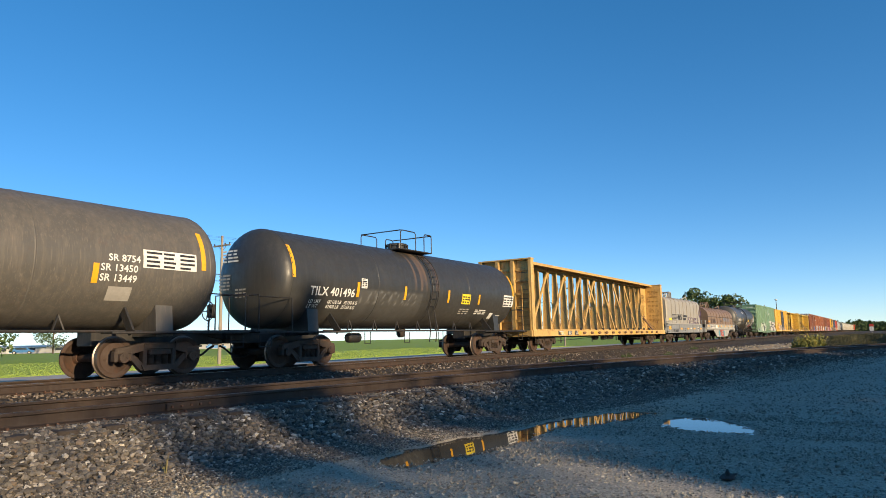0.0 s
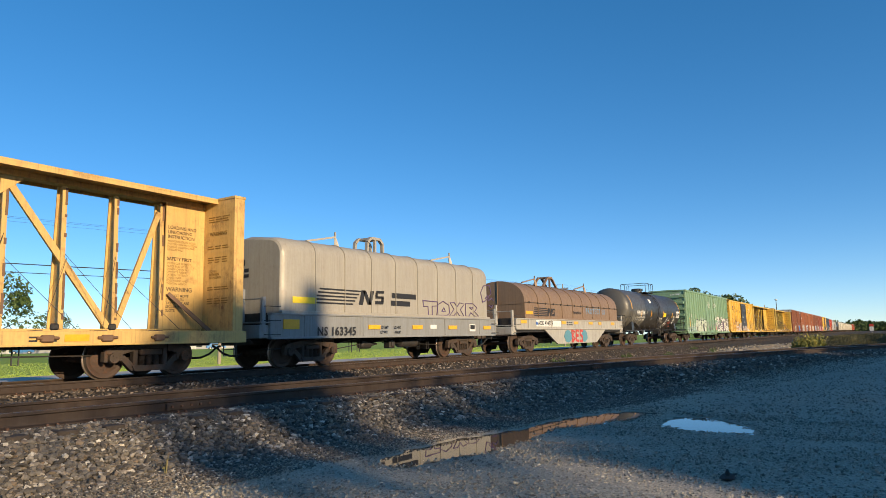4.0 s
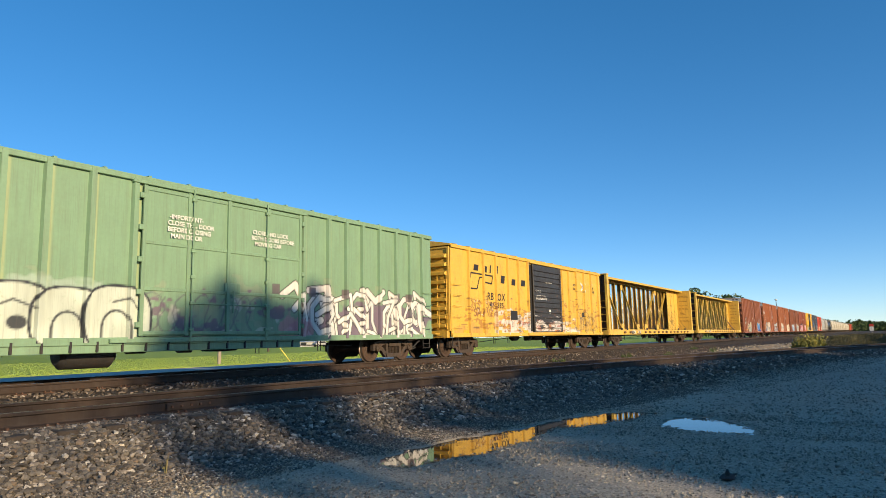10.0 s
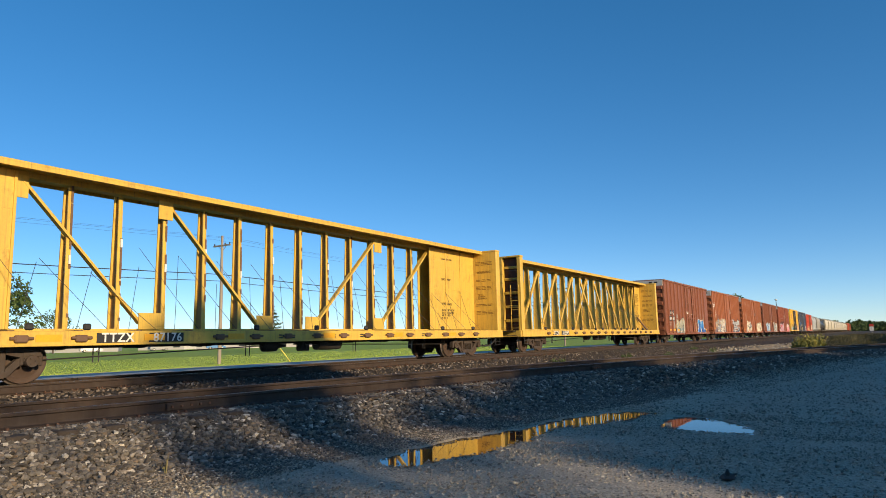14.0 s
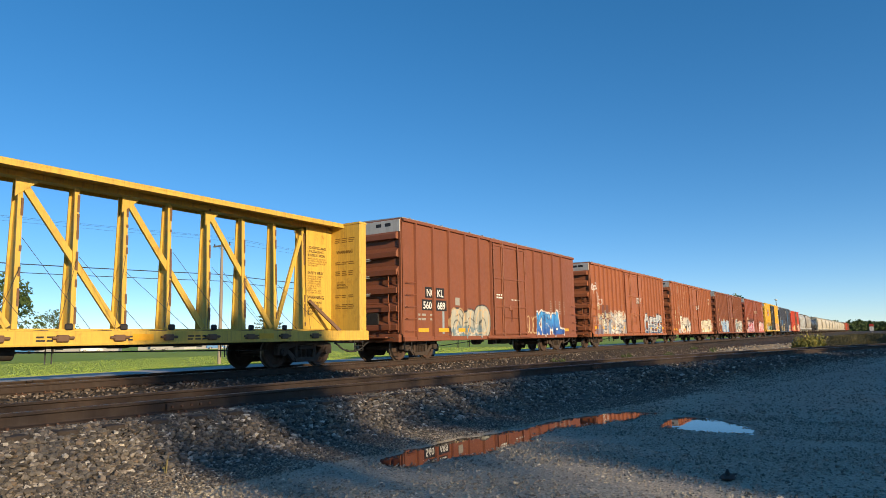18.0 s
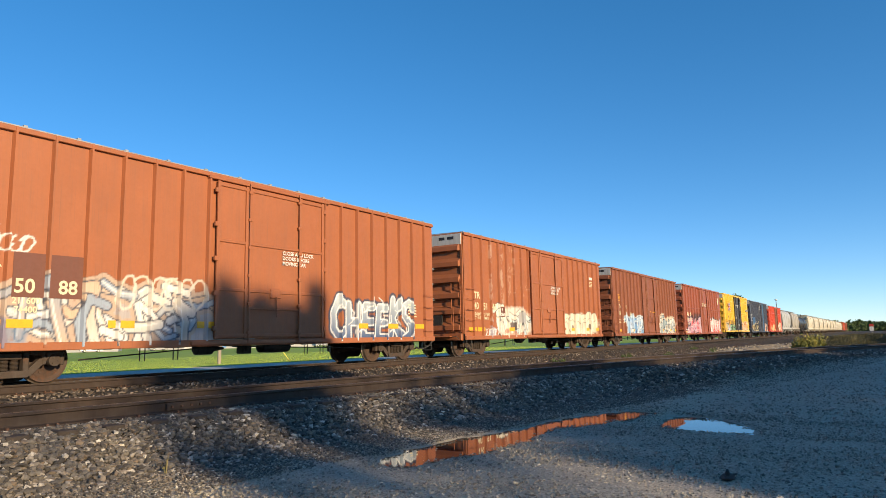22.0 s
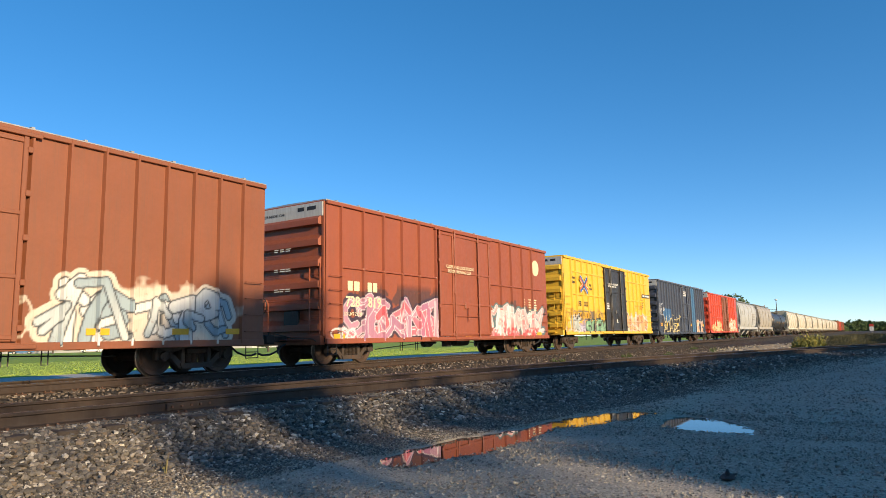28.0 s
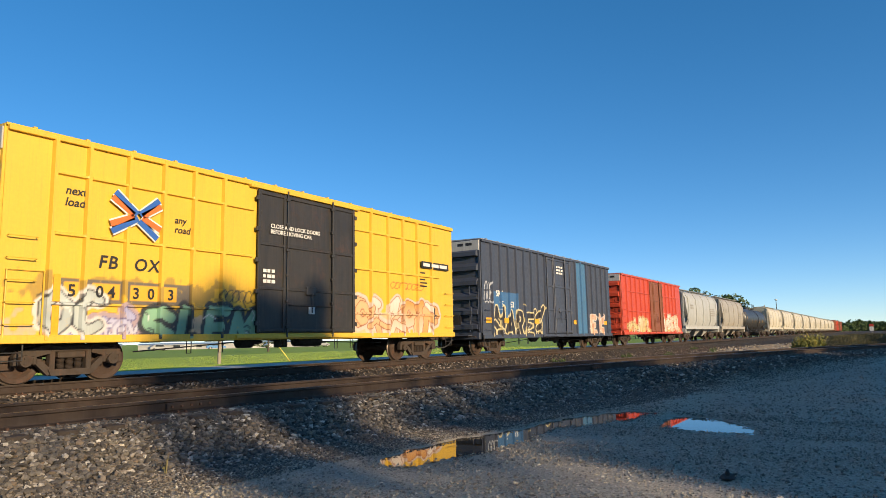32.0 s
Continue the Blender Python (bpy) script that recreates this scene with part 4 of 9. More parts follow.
def box_car(label, x0, x1, top, low, paint, ribs, door, sprays=None, beams=(), door_paint=None, end_paint=None, roof=None, board=None, group="", vmax=2.4, end_ribs=6, width=3.1,
            rib_w=0.13, plug=True, seed=0, peak=0.05, door_spray=None):
    """A box car: ribbed sides, plug or sliding doors, corrugated ends, roof, ladders, brake gear, running gear."""
    length = x1 - x0
    car = thing("box_car", label, "box car", group or "box cars of the train")
    h, w2 = length / 2, width / 2
    door_paint, end_paint = door_paint or paint, end_paint or paint
    TRAIN.append((car, (x0 + x1) / 2))
    a, b = door
    near = [r for r in ribs if not (a - 0.02 < r < b + 0.02)]
    part("side_panel", side_mesh(length, low, top - 0.05, near, beams, sprays, paint, True, vmax, rib_w), None, car, at=(-h, -w2, 0))
    far = part("side_panel", side_mesh(length, low, top - 0.05, near, [], None, paint, False, vmax, rib_w), None, car, at=(h, w2, 0))
    far.rotation_euler = (0, 0, math.pi)
    em, rib_mesh, feet, end_post, end_cap = end_mesh(width - 0.06, low + 0.18, top - 0.02 - peak * 0.3, end_ribs, end_paint)
    for s in (-1, 1):
        o = part("end_wall", em, None, car, at=(s * (h - 0.005), 0, 0))
        o.rotation_euler = (0, 0, math.pi if s > 0 else 0)
        for z in feet:
            part("end_rib", rib_mesh, None, o, at=(0, 0, z))
        part("end_cap", end_cap, None, o)
        for m in (-1, 1):
            part("end_post", end_post, None, o, at=(0, m * (width / 2 - 0.08), 0))
    # roof with standing seams
    rf = Shape()
    sec = [(-w2 - 0.03, top - 0.06), (-w2 - 0.03, top - 0.01), (0, top + peak - 0.03), (w2 + 0.03, top - 0.01), (w2 + 0.03, top - 0.06)]
    rf.prism_x(sec, -h - 0.03, h + 0.03)
    roof_ob = part("roof", rf, roof or ROOF, car)
    seam = Shape()
    for s in (-1, 1):
        seam.bar((0, s * (w2 + 0.01), top + 0.005), (0, 0, top + peak - 0.015), 0.07, 0.05)
    seam = seam.mesh("roof_seam", roof or ROOF)
    for k in np.arange(-h + 0.5, h, 1.05):
        part("roof_seam", seam, None, roof_ob, at=(float(k), 0, 0))
    for s in (-1, 1):
        part("top_chord", Shape().box(-h, h, s * (w2 + 0.035) - 0.045, s * (w2 + 0.035) + 0.03, top - 0.15, top - 0.045, 0.01), paint, car)
        part("side_sill", Shape().box(-h, h, s * (w2 + 0.02) - 0.05, s * (w2 + 0.02) + 0.04, low - 0.06, low + 0.1, 0.012), paint, car)
    part("floor", Shape().box(-h + 0.05, h - 0.05, -w2 + 0.05, w2 - 0.05, low + 0.0, low + 0.12), BLACK, car)
    # doors
    d0, d1 = a - h, b - h
    y = -w2 - 0.075
    dz0, dz1 = low + 0.12, top - 0.22
    dr = Shape().box(d0, d1, y, -w2 + 0.02, dz0, dz1, 0.012)
    dw = d1 - d0
    door_ob = part("door", dr, door_paint, car)
    if door_spray:
        lines = [] if plug else [(k, -1, 99) for k in np.arange(dz0 + 0.2, dz1 - 0.1, 0.25)]

        def on_door(sp):
            sp.u = sp.u + a
            door_spray(sp)
        part("door_skin", side_mesh(dw - 0.06, dz0 + 0.03, dz1 - 0.03, [], lines, on_door, door_paint, True, vmax), None, door_ob, at=(d0 + 0.03, y - 0.012, 0))
    if plug:
        for f in (0.0, 0.24, 0.76, 1.0):
            part("door_post", Shape().box(d0 + f * dw - 0.045, d0 + f * dw + 0.045, y - 0.05, y + 0.01, dz0, dz1, 0.01), door_paint, door_ob)
        for f in (0.02, 0.31, 0.62, 0.98):
            part("door_rail", Shape().box(d0, d1, y - 0.035, y + 0.01, dz0 + f * (dz1 - dz0) - 0.04, dz0 + f * (dz1 - dz0) + 0.04, 0.01), door_paint, door_ob)
        for f in (0.26, 0.74):
            part("lock_rod", Shape().tube([(d0 + f * dw, y - 0.07, dz0 - 0.12), (d0 + f * dw, y - 0.07, dz1 + 0.1)], 0.024, 7), door_paint, door_ob)
            for q in range(6):
                zq = dz0 + 0.15 + (dz1 - dz0 - 0.3) * q / 5
                part("rod_guide", Shape().box(d0 + f * dw - 0.06, d0 + f * dw + 0.06, y - 0.1, y - 0.02, zq - 0.04, zq + 0.04, 0.01), door_paint, door_ob)
        for f in (-0.02, 1.02):
            for q in range(5):
                zq = dz0 + 0.25 + (dz1 - dz0 - 0.5) * q / 4
                part("hinge", Shape().box(d0 + f * dw - 0.05, d0 + f * dw + 0.05, y - 0.075, y, zq - 0.06, zq + 0.06, 0.012), door_paint, door_ob)
        part("lock_gear", Shape().box(d0 + .46 * dw, d0 + .56 * dw, y - 0.06, y, dz0 + 1.05, dz0 + 1.3, 0.02).tube([(d0 + .51 * dw, y - 0.08, dz0 + 1.1), (d0 + .51 * dw, y - 0.08, dz0 + 0.55)], 0.02, 6), door_paint, door_ob)
        hop = Shape().tube([(d0 + .26 * dw, y - 0.06, dz0 + 0.75), (d0 + .74 * dw, y - 0.06, dz0 + 0.75)], 0.016, 6)
        part("lock_bar", hop, door_paint, door_ob)
    else:
        k = dz0 + 0.12
        while k < dz1 - 0.1 and not door_spray:
            part("door_rib", Shape().prism([(d0 + 0.08, k), (d1 - 0.08, k), (d1 - 0.08, k + 0.11), (d0 + 0.08, k + 0.11)], y - 0.04, y + 0.01), door_paint, door_ob)
            k += 0.2
        for f in (0.0, 1.0):
            part("door_post", Shape().box(d0 + f * dw - 0.05, d0 + f * dw + 0.05, y - 0.05, y + 0.01, dz0, dz1, 0.01), door_paint, door_ob)
    part("door_track", Shape().box(d0 - 0.7, d1 + (2.2 if not plug else 0.4), -w2 - 0.14, -w2, low - 0.02, low + 0.07, 0.01), paint, car)
    part("door_track", Shape().box(d0 - 0.3, d1 + (2.2 if not plug else 0.3), -w2 - 0.12, -w2, top - 0.2, top - 0.12, 0.01), paint, car)
    fd = Shape().box(-d1, -d0, w2 - 0.02, w2 + 0.075, dz0, dz1, 0.012)
    part("door", fd, door_paint, car)
    # ladders and steps
    iron = grab_mesh(paint)
    for s in (-1, 1):
        n = 5 if s < 0 else 4
        for k in range(n):
            grab(car, (-h + 0.1) if s < 0 else (h - 0.66), -w2 - 0.055, low + 0.3 + 0.42 * k, iron)
        o = part("stirrup_step", STEP, None, car, at=((-h + 0.12) if s < 0 else (h - 0.52), -w2 + 0.03, low - 0.38))
    end_ladder(car, -h - 0.02, -w2 + 0.12, low + 0.35, 5, end_paint)
    wheel_brake(car, -h - 0.2, 0.95, low + 1.15, end_paint)
    part("crossover_platform", Shape().box(-h - 0.42, -h - 0.1, -1.1, 1.1, low + 0.06, low + 0.1, 0.008), end_paint, car)
    part("end_sill", Shape().box(-h - 0.12, -h + 0.1, -1.45, 1.45, low - 0.08, low + 0.2, 0.015), end_paint, car)
    part("end_sill", Shape().box(h - 0.1, h + 0.12, -1.45, 1.45, low - 0.08, low + 0.2, 0.015), end_paint, car)
    part("end_rail", Shape().tube([(-h - 0.3, -1.2, low + 0.3), (-h - 0.3, -1.2, low + 1.25), (-h - 0.3, 0.55, low + 1.25), (-h - 0.3, 0.55, low + 0.3)], 0.016, 6), end_paint, car)
    part("tool_box", Shape().box(-h - 0.14, -h - 0.04, -0.55, 0.05, low + 0.5, low + 0.95, 0.015), BLACK, car)
    if board:
        part("height_board", Shape().box(-h - 0.075, -h - 0.03, -w2 + 0.06, w2 - 0.08, top - 0.52, top - 0.08, 0.01), board, car)
        lettering(car, "EXCESS HEIGHT CAR", -h - 0.079, 1.25, top - 0.36, 0.085, INK, on_end=True)
        bars(car, -h - 0.079, -0.45, top - 0.3, 0.8, 1, INK, h=0.12, on_end=True, seed=seed + 1, words=2)
    for k in range(3):
        bars(car, -h - 0.172, 0.45, low + 1.55 + 0.62 * k, 0.75, 2, WHITE, on_end=True, seed=seed + k, h=0.03, pitch=0.06)
    rigging(car, h, low + 0.02, seed=seed)
    ends_gear(car, h + 0.05)
    for s in (-1, 1):
        truck(car, s * (h - 1.68))
    return car, -h, -w2 - 0.006


BROWN = coat("oxide_brown_paint", (0.34, 0.112, 0.042), 0.55, 0, 0.18, 0.12, 0.22, True, rust_rgb=(0.12, 0.045, 0.025))
BROWN_DARK = coat("dark_oxide_paint", (0.24, 0.078, 0.034), 0.55, 0, 0.2, 0.12, 0.22, True, rust_rgb=(0.09, 0.035, 0.02))
RED_BROWN = coat("red_oxide_paint", (0.29, 0.078, 0.036), 0.5, 0, 0.15, 0.1, 0.2, True, rust_rgb=(0.10, 0.035, 0.02))
GREEN = coat("sun_bleached_green_paint", (0.20, 0.335, 0.205), 0.5, 0, 0.2, 0.12, 0.25, True)
RAIL_YELLOW = coat("rust_run_yellow_paint", (0.68, 0.425, 0.06), 0.5, 0, 0.12, 0.55, 0.2, True, rust_rgb=(0.26, 0.09, 0.025))
BRIGHT_YELLOW = coat("bright_yellow_paint", (0.74, 0.46, 0.045), 0.45, 0, 0.08, 0.1, 0.12, True, rust_rgb=(0.35, 0.14, 0.03))
NAVY = coat("dull_navy_paint", (0.05, 0.065, 0.10), 0.5, 0, 0.25, 0.15, 0.3, True)
SIGNAL_RED = coat("bright_red_paint", (0.55, 0.07, 0.03), 0.45, 0, 0.15, 0.1, 0.15, True)
DOOR_BLACK = coat("black_door_paint", (0.03, 0.029, 0.028), 0.45, 0, 0.3, 0.25, 0.25, True)
PATCH_BROWN = coat("darker_patch_paint", (0.15, 0.055, 0.035), 0.6, 0, 0.1, 0.05, 0.1)
BLUE = plain("blue_mark", (0.03, 0.12, 0.42), 0.5)
ORANGE = plain("orange_mark", (0.75, 0.16, 0.03), 0.5)
W, K, GR = (0.72, 0.71, 0.68), (0.03, 0.03, 0.035), (0.42, 0.42, 0.42)


def evenly(a, b, n):
    return [a + (b - a) * k / n for k in range(1, n)]


def reflect_row(car, h0, y, z, xs_, w=0.5, hh=0.12):
    for x in xs_:
        reflector(car, h0 + x, y - 0.012, z, w, hh)


def data_block(car, h0, y, x, z, mat=WHITE, seed=0):
    bars(car, h0 + x, y, z, 0.55, 2, mat, 0.16, 0.075, seed, words=2)
    bars(car, h0 + x + 0.8, y, z, 0.4, 2, mat, 0.16, 0.075, seed + 1, words=1)


# ---- green box car ----
GREEN_RIBS = [0.62, 1.36, 2.24, 2.99, 3.93, 4.80, 5.62, 6.53, 7.50, 12.70, 13.75, 14.55, 15.33, 16.2, 17.1, 17.9, 18.65]


def spray_green(s):
    for r in GREEN_RIBS:
        s.lay(0.5 * np.clip((0.045 - np.abs(s.u - r - 0.12)) / 0.02, 0, 1), (0.42, 0.46, 0.22))
    s.mottle(0.3, 19.0, 0.8, 2.6, (0.26, 0.30, 0.20), 0.52, (2, 2), 2, 0.5)
    s.blot(5.4, 1.3, 2.6, 0.75, (0.34, 0.44, 0.36), 0.8, 0.35, 12)
    s.blot(2.2, 1.0, 1.8, 0.35, (0.42, 0.50, 0.44), 0.7, 0.6, 13)
    s.mottle(7.6, 13.0, 0.6, 2.1, (0.16, 0.10, 0.15), 0.50, (1.7, 2.6), 4, 0.85)
    s.mottle(7.6, 13.0, 0.6, 1.9, (0.50, 0.52, 0.42), 0.55, (1.9, 3), 14, 0.7)
    s.bubble(0.6, 0.72, 3.0, 0.62, 4, (0.30, 0.42, 0.36), (0.03, 0.05, 0.07), 6, 0.02)
    s.bubble(3.6, 0.68, 4.1, 1.45, 4, (0.50, 0.56, 0.47), (0.015, 0.02, 0.03), 3, 0.036)
    s.scrawl(3.2, 1.72, 1.0, 0.35, (0.06, 0.09, 0.09), 4, 0.02, 5, 0.85)
    s.scrawl(7.7, 1.0, 3.4, 0.9, (0.10, 0.08, 0.12), 8, 0.02, 15, 0.6)
    s.blot(16.0, 1.25, 3.3, 0.75, (0.16, 0.10, 0.17), 0.85, 0.45, 16)
    s.wild(12.6, 0.62, 6.3, 1.65, [(0.74, 0.74, 0.68), (0.62, 0.63, 0.60), (0.70, 0.66, 0.60)], (0.015, 0.015, 0.02), 34, 0.085, 0.03, 9, None)
    s.blot(12.4, 0.95, 0.7, 0.5, (0.55, 0.22, 0.24), 0.7, 0.6, 17)
    for x in (11.6, 13.1, 14.5, 17.2, 17.8):
        s.lay(0.9 * ((np.abs(s.u - x) < 0.13) & (np.abs(s.v - 2.15) < 0.13)), (0.12, 0.09, 0.10))
    for q in range(4):
        s.line([(0.62, 2.88 - 0.10 * q), (0.95, 2.86 - 0.11 * q), (1.12, 2.80 - 0.09 * q)], 0.028, K)
    s.line([(0.95, 2.78), (1.05, 2.72), (1.25, 2.9)], 0.03, K)


car, h0, y = box_car("faded green corrugated box car with graffiti along its lower side", 100.5, 119.75, 4.52, 0.80, GREEN, GREEN_RIBS, (7.7, 12.5), spray_green, board=None, end_ribs=6, vmax=3.0, rib_w=0.17, roof=GREEN, seed=1, door_spray=spray_green)
for tx, ux, uz, sz in (("LW", 1.48, 2.13, 0.28), ("50", 1.5, 1.76, 0.26), ("187", 2.34, 1.76, 0.25), ("LD LMT", 1.46, 1.43, 0.095), ("LT WT", 1.46, 1.29, 0.095), ("200200", 2.34, 1.43, 0.095), ("77800", 2.4, 1.29, 0.095)):
    lettering(car, tx, h0 + ux, y - 0.004, uz, sz, WHITE, 0, 0.025)
lettering(car, "LW 50187", h0 - 0.175, -0.35, 4.05, 0.14, WHITE, on_end=True)
part("skirt", Shape().box(h0 + 4.9, h0 + 12.6, y - 0.03, y + 0.05, 0.58, 0.80, 0.012), GREEN, car)
for k in range(14):
    part("skirt_bracket", Shape().box(h0 + 5.1 + 0.55 * k, h0 + 5.15 + 0.55 * k, y - 0.07, y - 0.03, 0.60, 0.82, 0.006), BLACK, car)
part("fuel_tank", Shape().lathe([(-0.6, 0.2), (-0.5, 0.3), (0.5, 0.3), (0.6, 0.2)], 18, "x", (h0 + 6.9, -0.9, 0.55)), BLACK, car, smooth_faces=40)
lettering(car, " -IMPORTANT-\nCLOSE THIS DOOR\nBEFORE CLOSING\n  MAIN DOOR", h0 + 8.25, y - 0.135, 3.62, 0.105, WHITE)
lettering(car, " CLOSE AND LOCK\nBOTH DOORS BEFORE\n   MOVING CAR", h0 + 10.7, y - 0.135, 3.55, 0.105, WHITE)
part("stencil_frame", Shape().tube([(h0 + 3.27, y - 0.002, 2.18), (h0 + 3.58, y - 0.002, 2.18), (h0 + 3.58, y - 0.002, 2.44), (h0 + 3.27, y - 0.002, 2.44)], 0.012, 4, True), WHITE, car)
lettering(car, "PLATE", h0 + 3.31, y - 0.004, 2.35, 0.045, WHITE)
lettering(car, "E", h0 + 3.40, y - 0.004, 2.22, 0.09, WHITE)
part("door_seam", Shape().box(h0 + 9.96, h0 + 10.06, y - 0.14, y, 1.0, 4.3, 0.01), GREEN, car)
reflector(car, h0 + 1.05, y - 0.01, 1.35, 0.16, 0.75)

# ---- yellow box car with black sliding door ----
def spray_rail(s):
    RU, DK, WG = (0.30, 0.12, 0.03), (0.10, 0.06, 0.04), (0.62, 0.60, 0.56)
    s.mottle(0.3, 7.1, 0.8, 2.7, RU, 0.60, (2.5, 7), 1, 0.7)
    s.mottle(10.4, 16.5, 0.8, 3.1, RU, 0.58, (3.5, 7), 2, 0.8)
    for k in range(16):
        rr = random.Random(k + 40)
        x, z = rr.uniform(10.6, 15.8), rr.uniform(2.0, 3.3)
        s.line([(x, z), (x + rr.uniform(-.03, .03), z - rr.uniform(.3, 1.1))], 0.018, RU, 0.75)
        s.blot(x, z, rr.uniform(.1, .3), 0.03, DK, 0.7, 0.6, k)
    s.mottle(3.4, 10.6, 0.8, 2.05, WG, 0.44, (2, 5), 3, 0.9)
    s.mottle(10.4, 13.4, 0.8, 1.75, WG, 0.46, (2, 5), 4, 0.85)
    s.mottle(4.0, 10.6, 0.8, 1.9, (0.40, 0.50, 0.58), 0.58, (3, 6), 5, 0.8)
    s.mottle(3.4, 10.6, 0.8, 1.8, (0.34, 0.10, 0.05), 0.60, (4, 8), 6, 0.85)
    s.mottle(3.0, 13.0, 0.8, 1.7, DK, 0.62, (5, 9), 7, 0.85)
    for q, word in ((1.45, "OIS"), (1.75, "SAT"), (2.75, "SOS"), (2.8, "NEX")):
        s.piece(word, q, 1.95 if word in ("OIS", "SOS") else 1.62, 0.9, 0.3, (0.2, 0.08, 0.03), (0.2, 0.08, 0.03), None, 0.014, 0.008, len(word) + int(q * 9))
    s.blot(1.6, 0.95, 1.3, 0.3, (0.45, 0.26, 0.08), 0.5, 0.7, 31)
    for k in range(26):
        rr = random.Random(k + 90)
        x, z = rr.uniform(0.4, 7.0), rr.uniform(1.0, 2.6)
        s.line([(x, z), (x + rr.uniform(-.02, .02), z - rr.uniform(.15, .6))], 0.012, RU, 0.7)
        s.blot(x, z, rr.uniform(.08, .25), 0.025, DK, 0.7, 0.6, k)
    s.scrawl(4.0, 0.9, 3.0, 0.7, (0.55, 0.20, 0.12), 7, 0.018, 5, 0.7)
    s.piece("OASO", 12.9, 0.95, 2.4, 1.0, (0.62, 0.42, 0.10), (0.13, 0.08, 0.03), None, 0.05, 0.02, 6)
    s.mottle(10.5, 16.4, 0.8, 1.9, DK, 0.66, (3, 8), 8, 0.8)
    s.mottle(3.4, 13.2, 0.8, 1.2, WG, 0.35, (1.5, 6), 9, 0.9)
    s.scrawl(4.6, 0.95, 6.5, 0.8, (0.10, 0.07, 0.05), 12, 0.014, 9, 0.8)
    s.scrawl(12.6, 1.0, 3.2, 0.8, (0.08, 0.10, 0.06), 8, 0.018, 7, 0.8)


def spray_slide(s):
    WG = (0.60, 0.58, 0.55)
    s.mottle(6.9, 10.5, 0.8, 1.75, WG, 0.42, (2, 7), 21, 0.9)
    s.mottle(6.9, 10.5, 0.8, 1.6, (0.30, 0.09, 0.05), 0.55, (3, 8), 22, 0.85)
    s.mottle(6.9, 10.5, 0.8, 1.5, (0.62, 0.30, 0.08), 0.64, (4, 9), 23, 0.85)
    s.mottle(6.9, 10.5, 0.8, 3.9, (0.14, 0.075, 0.045), 0.66, (3, 12), 24, 0.7)


ribs = [1.35, 2.55, 3.62, 4.75, 5.8, 6.8, 10.9, 11.75, 12.85, 14.0, 15.1, 16.2]
car, h0, y = box_car("golden yellow box car with black sliding door, rust runs and graffiti", 121.1, 137.8, 4.40, 0.83, RAIL_YELLOW, ribs, (7.25, 10.5), spray_rail, door_paint=DOOR_BLACK, plug=False, end_ribs=9, vmax=3.2, roof=RAIL_YELLOW, seed=2, peak=0.3, door_spray=spray_slide)
for tx, u0, z, sz in (("RB", 2.87, 2.32, 0.31), ("OX", 3.76, 2.31, 0.31), ("41", 3.07, 1.99, 0.24), ("385", 3.75, 1.99, 0.24)):
    lettering(car, tx, h0 + u0, y - 0.003, z, sz, INK, 0.1, 0.02, 1.15)
lettering(car, "next\nload", h0 + 12.45, y - 0.006, 3.42, 0.16, INK, 0.2)
lettering(car, "any\nroad", h0 + 15.2, y - 0.006, 3.38, 0.16, INK, 0.2)
# emblem: a bent outlined band and loose block marks
band = ((1.36, 2.73), (1.57, 3.37), (3.4, 3.34), (3.28, 3.0), (2.64, 3.05), (2.6, 3.23), (2.27, 3.22), (2.03, 2.73), (1.36, 2.73))
for p, q in zip(band[:-1], band[1:]):
    part("emblem", Shape().bar((h0 + p[0], y - 0.004, p[1]), (h0 + q[0], y - 0.004, q[1]), 0.004, 0.06, (0, 0, 1)), INK, car)
for x, z, wd, ht in ((1.78, 3.48, 0.42, 0.25), (2.51, 3.46, 0.42, 0.26), (3.14, 3.46, 0.15, 0.34), (3.76, 3.47, 0.15, 0.34), (4.13, 3.08, 0.38, 0.34), (5.14, 3.05, 0.42, 0.28), (6.11, 3.06, 0.45, 0.28)):
    part("emblem", Shape().prism([(h0 + x, z), (h0 + x + wd - 0.06, z), (h0 + x + wd, z + ht), (h0 + x + 0.06, z + ht)], y - 0.007, y), INK, car)
for m, mt_ in ((1, WHITE), (-1, WHITE)):
    part("emblem", Shape().bar((h0 + 13.58, y - 0.006, 3.42 - 0.22 * m), (h0 + 14.28, y - 0.006, 3.42 + 0.22 * m), 0.004, 0.12), mt_, car)
    part("emblem", Shape().bar((h0 + 13.75, y - 0.01, 3.42 - 0.12 * m), (h0 + 14.1, y - 0.01, 3.42 + 0.12 * m), 0.004, 0.04), BLUE, car)
part("placard", Shape().box(h0 + 4.98, h0 + 5.62, y - 0.02, y, 1.5, 1.91, 0.004), INK, car)
part("placard", Shape().box(h0 + 13.6, h0 + 14.05, y - 0.012, y, 1.75, 2.0, 0.004), INK, car)
part("placard", Shape().box(h0 + 13.95, h0 + 14.15, y - 0.016, y, 1.62, 1.78, 0.004), WHITE, car)
lettering(car, "SECURE BOTH HASPS\nBEFORE MOVING CAR", h0 + 7.45, y - 0.13, 2.62, 0.085, WHITE)
bars(car, h0 + 7.45, y - 0.13, 2.86, 0.6, 1, WHITE, 0.12, 0.08, 6)
bars(car, h0 + 8.6, y - 0.13, 3.35, 0.75, 1, WHITE, 0.1, 0.06, 8)
part("placard", Shape().lathe([(y - 0.135, 0.1), (y - 0.1, 0.1)], 16, "y", (h0 + 9.0, 0, 1.95)), WHITE, car)
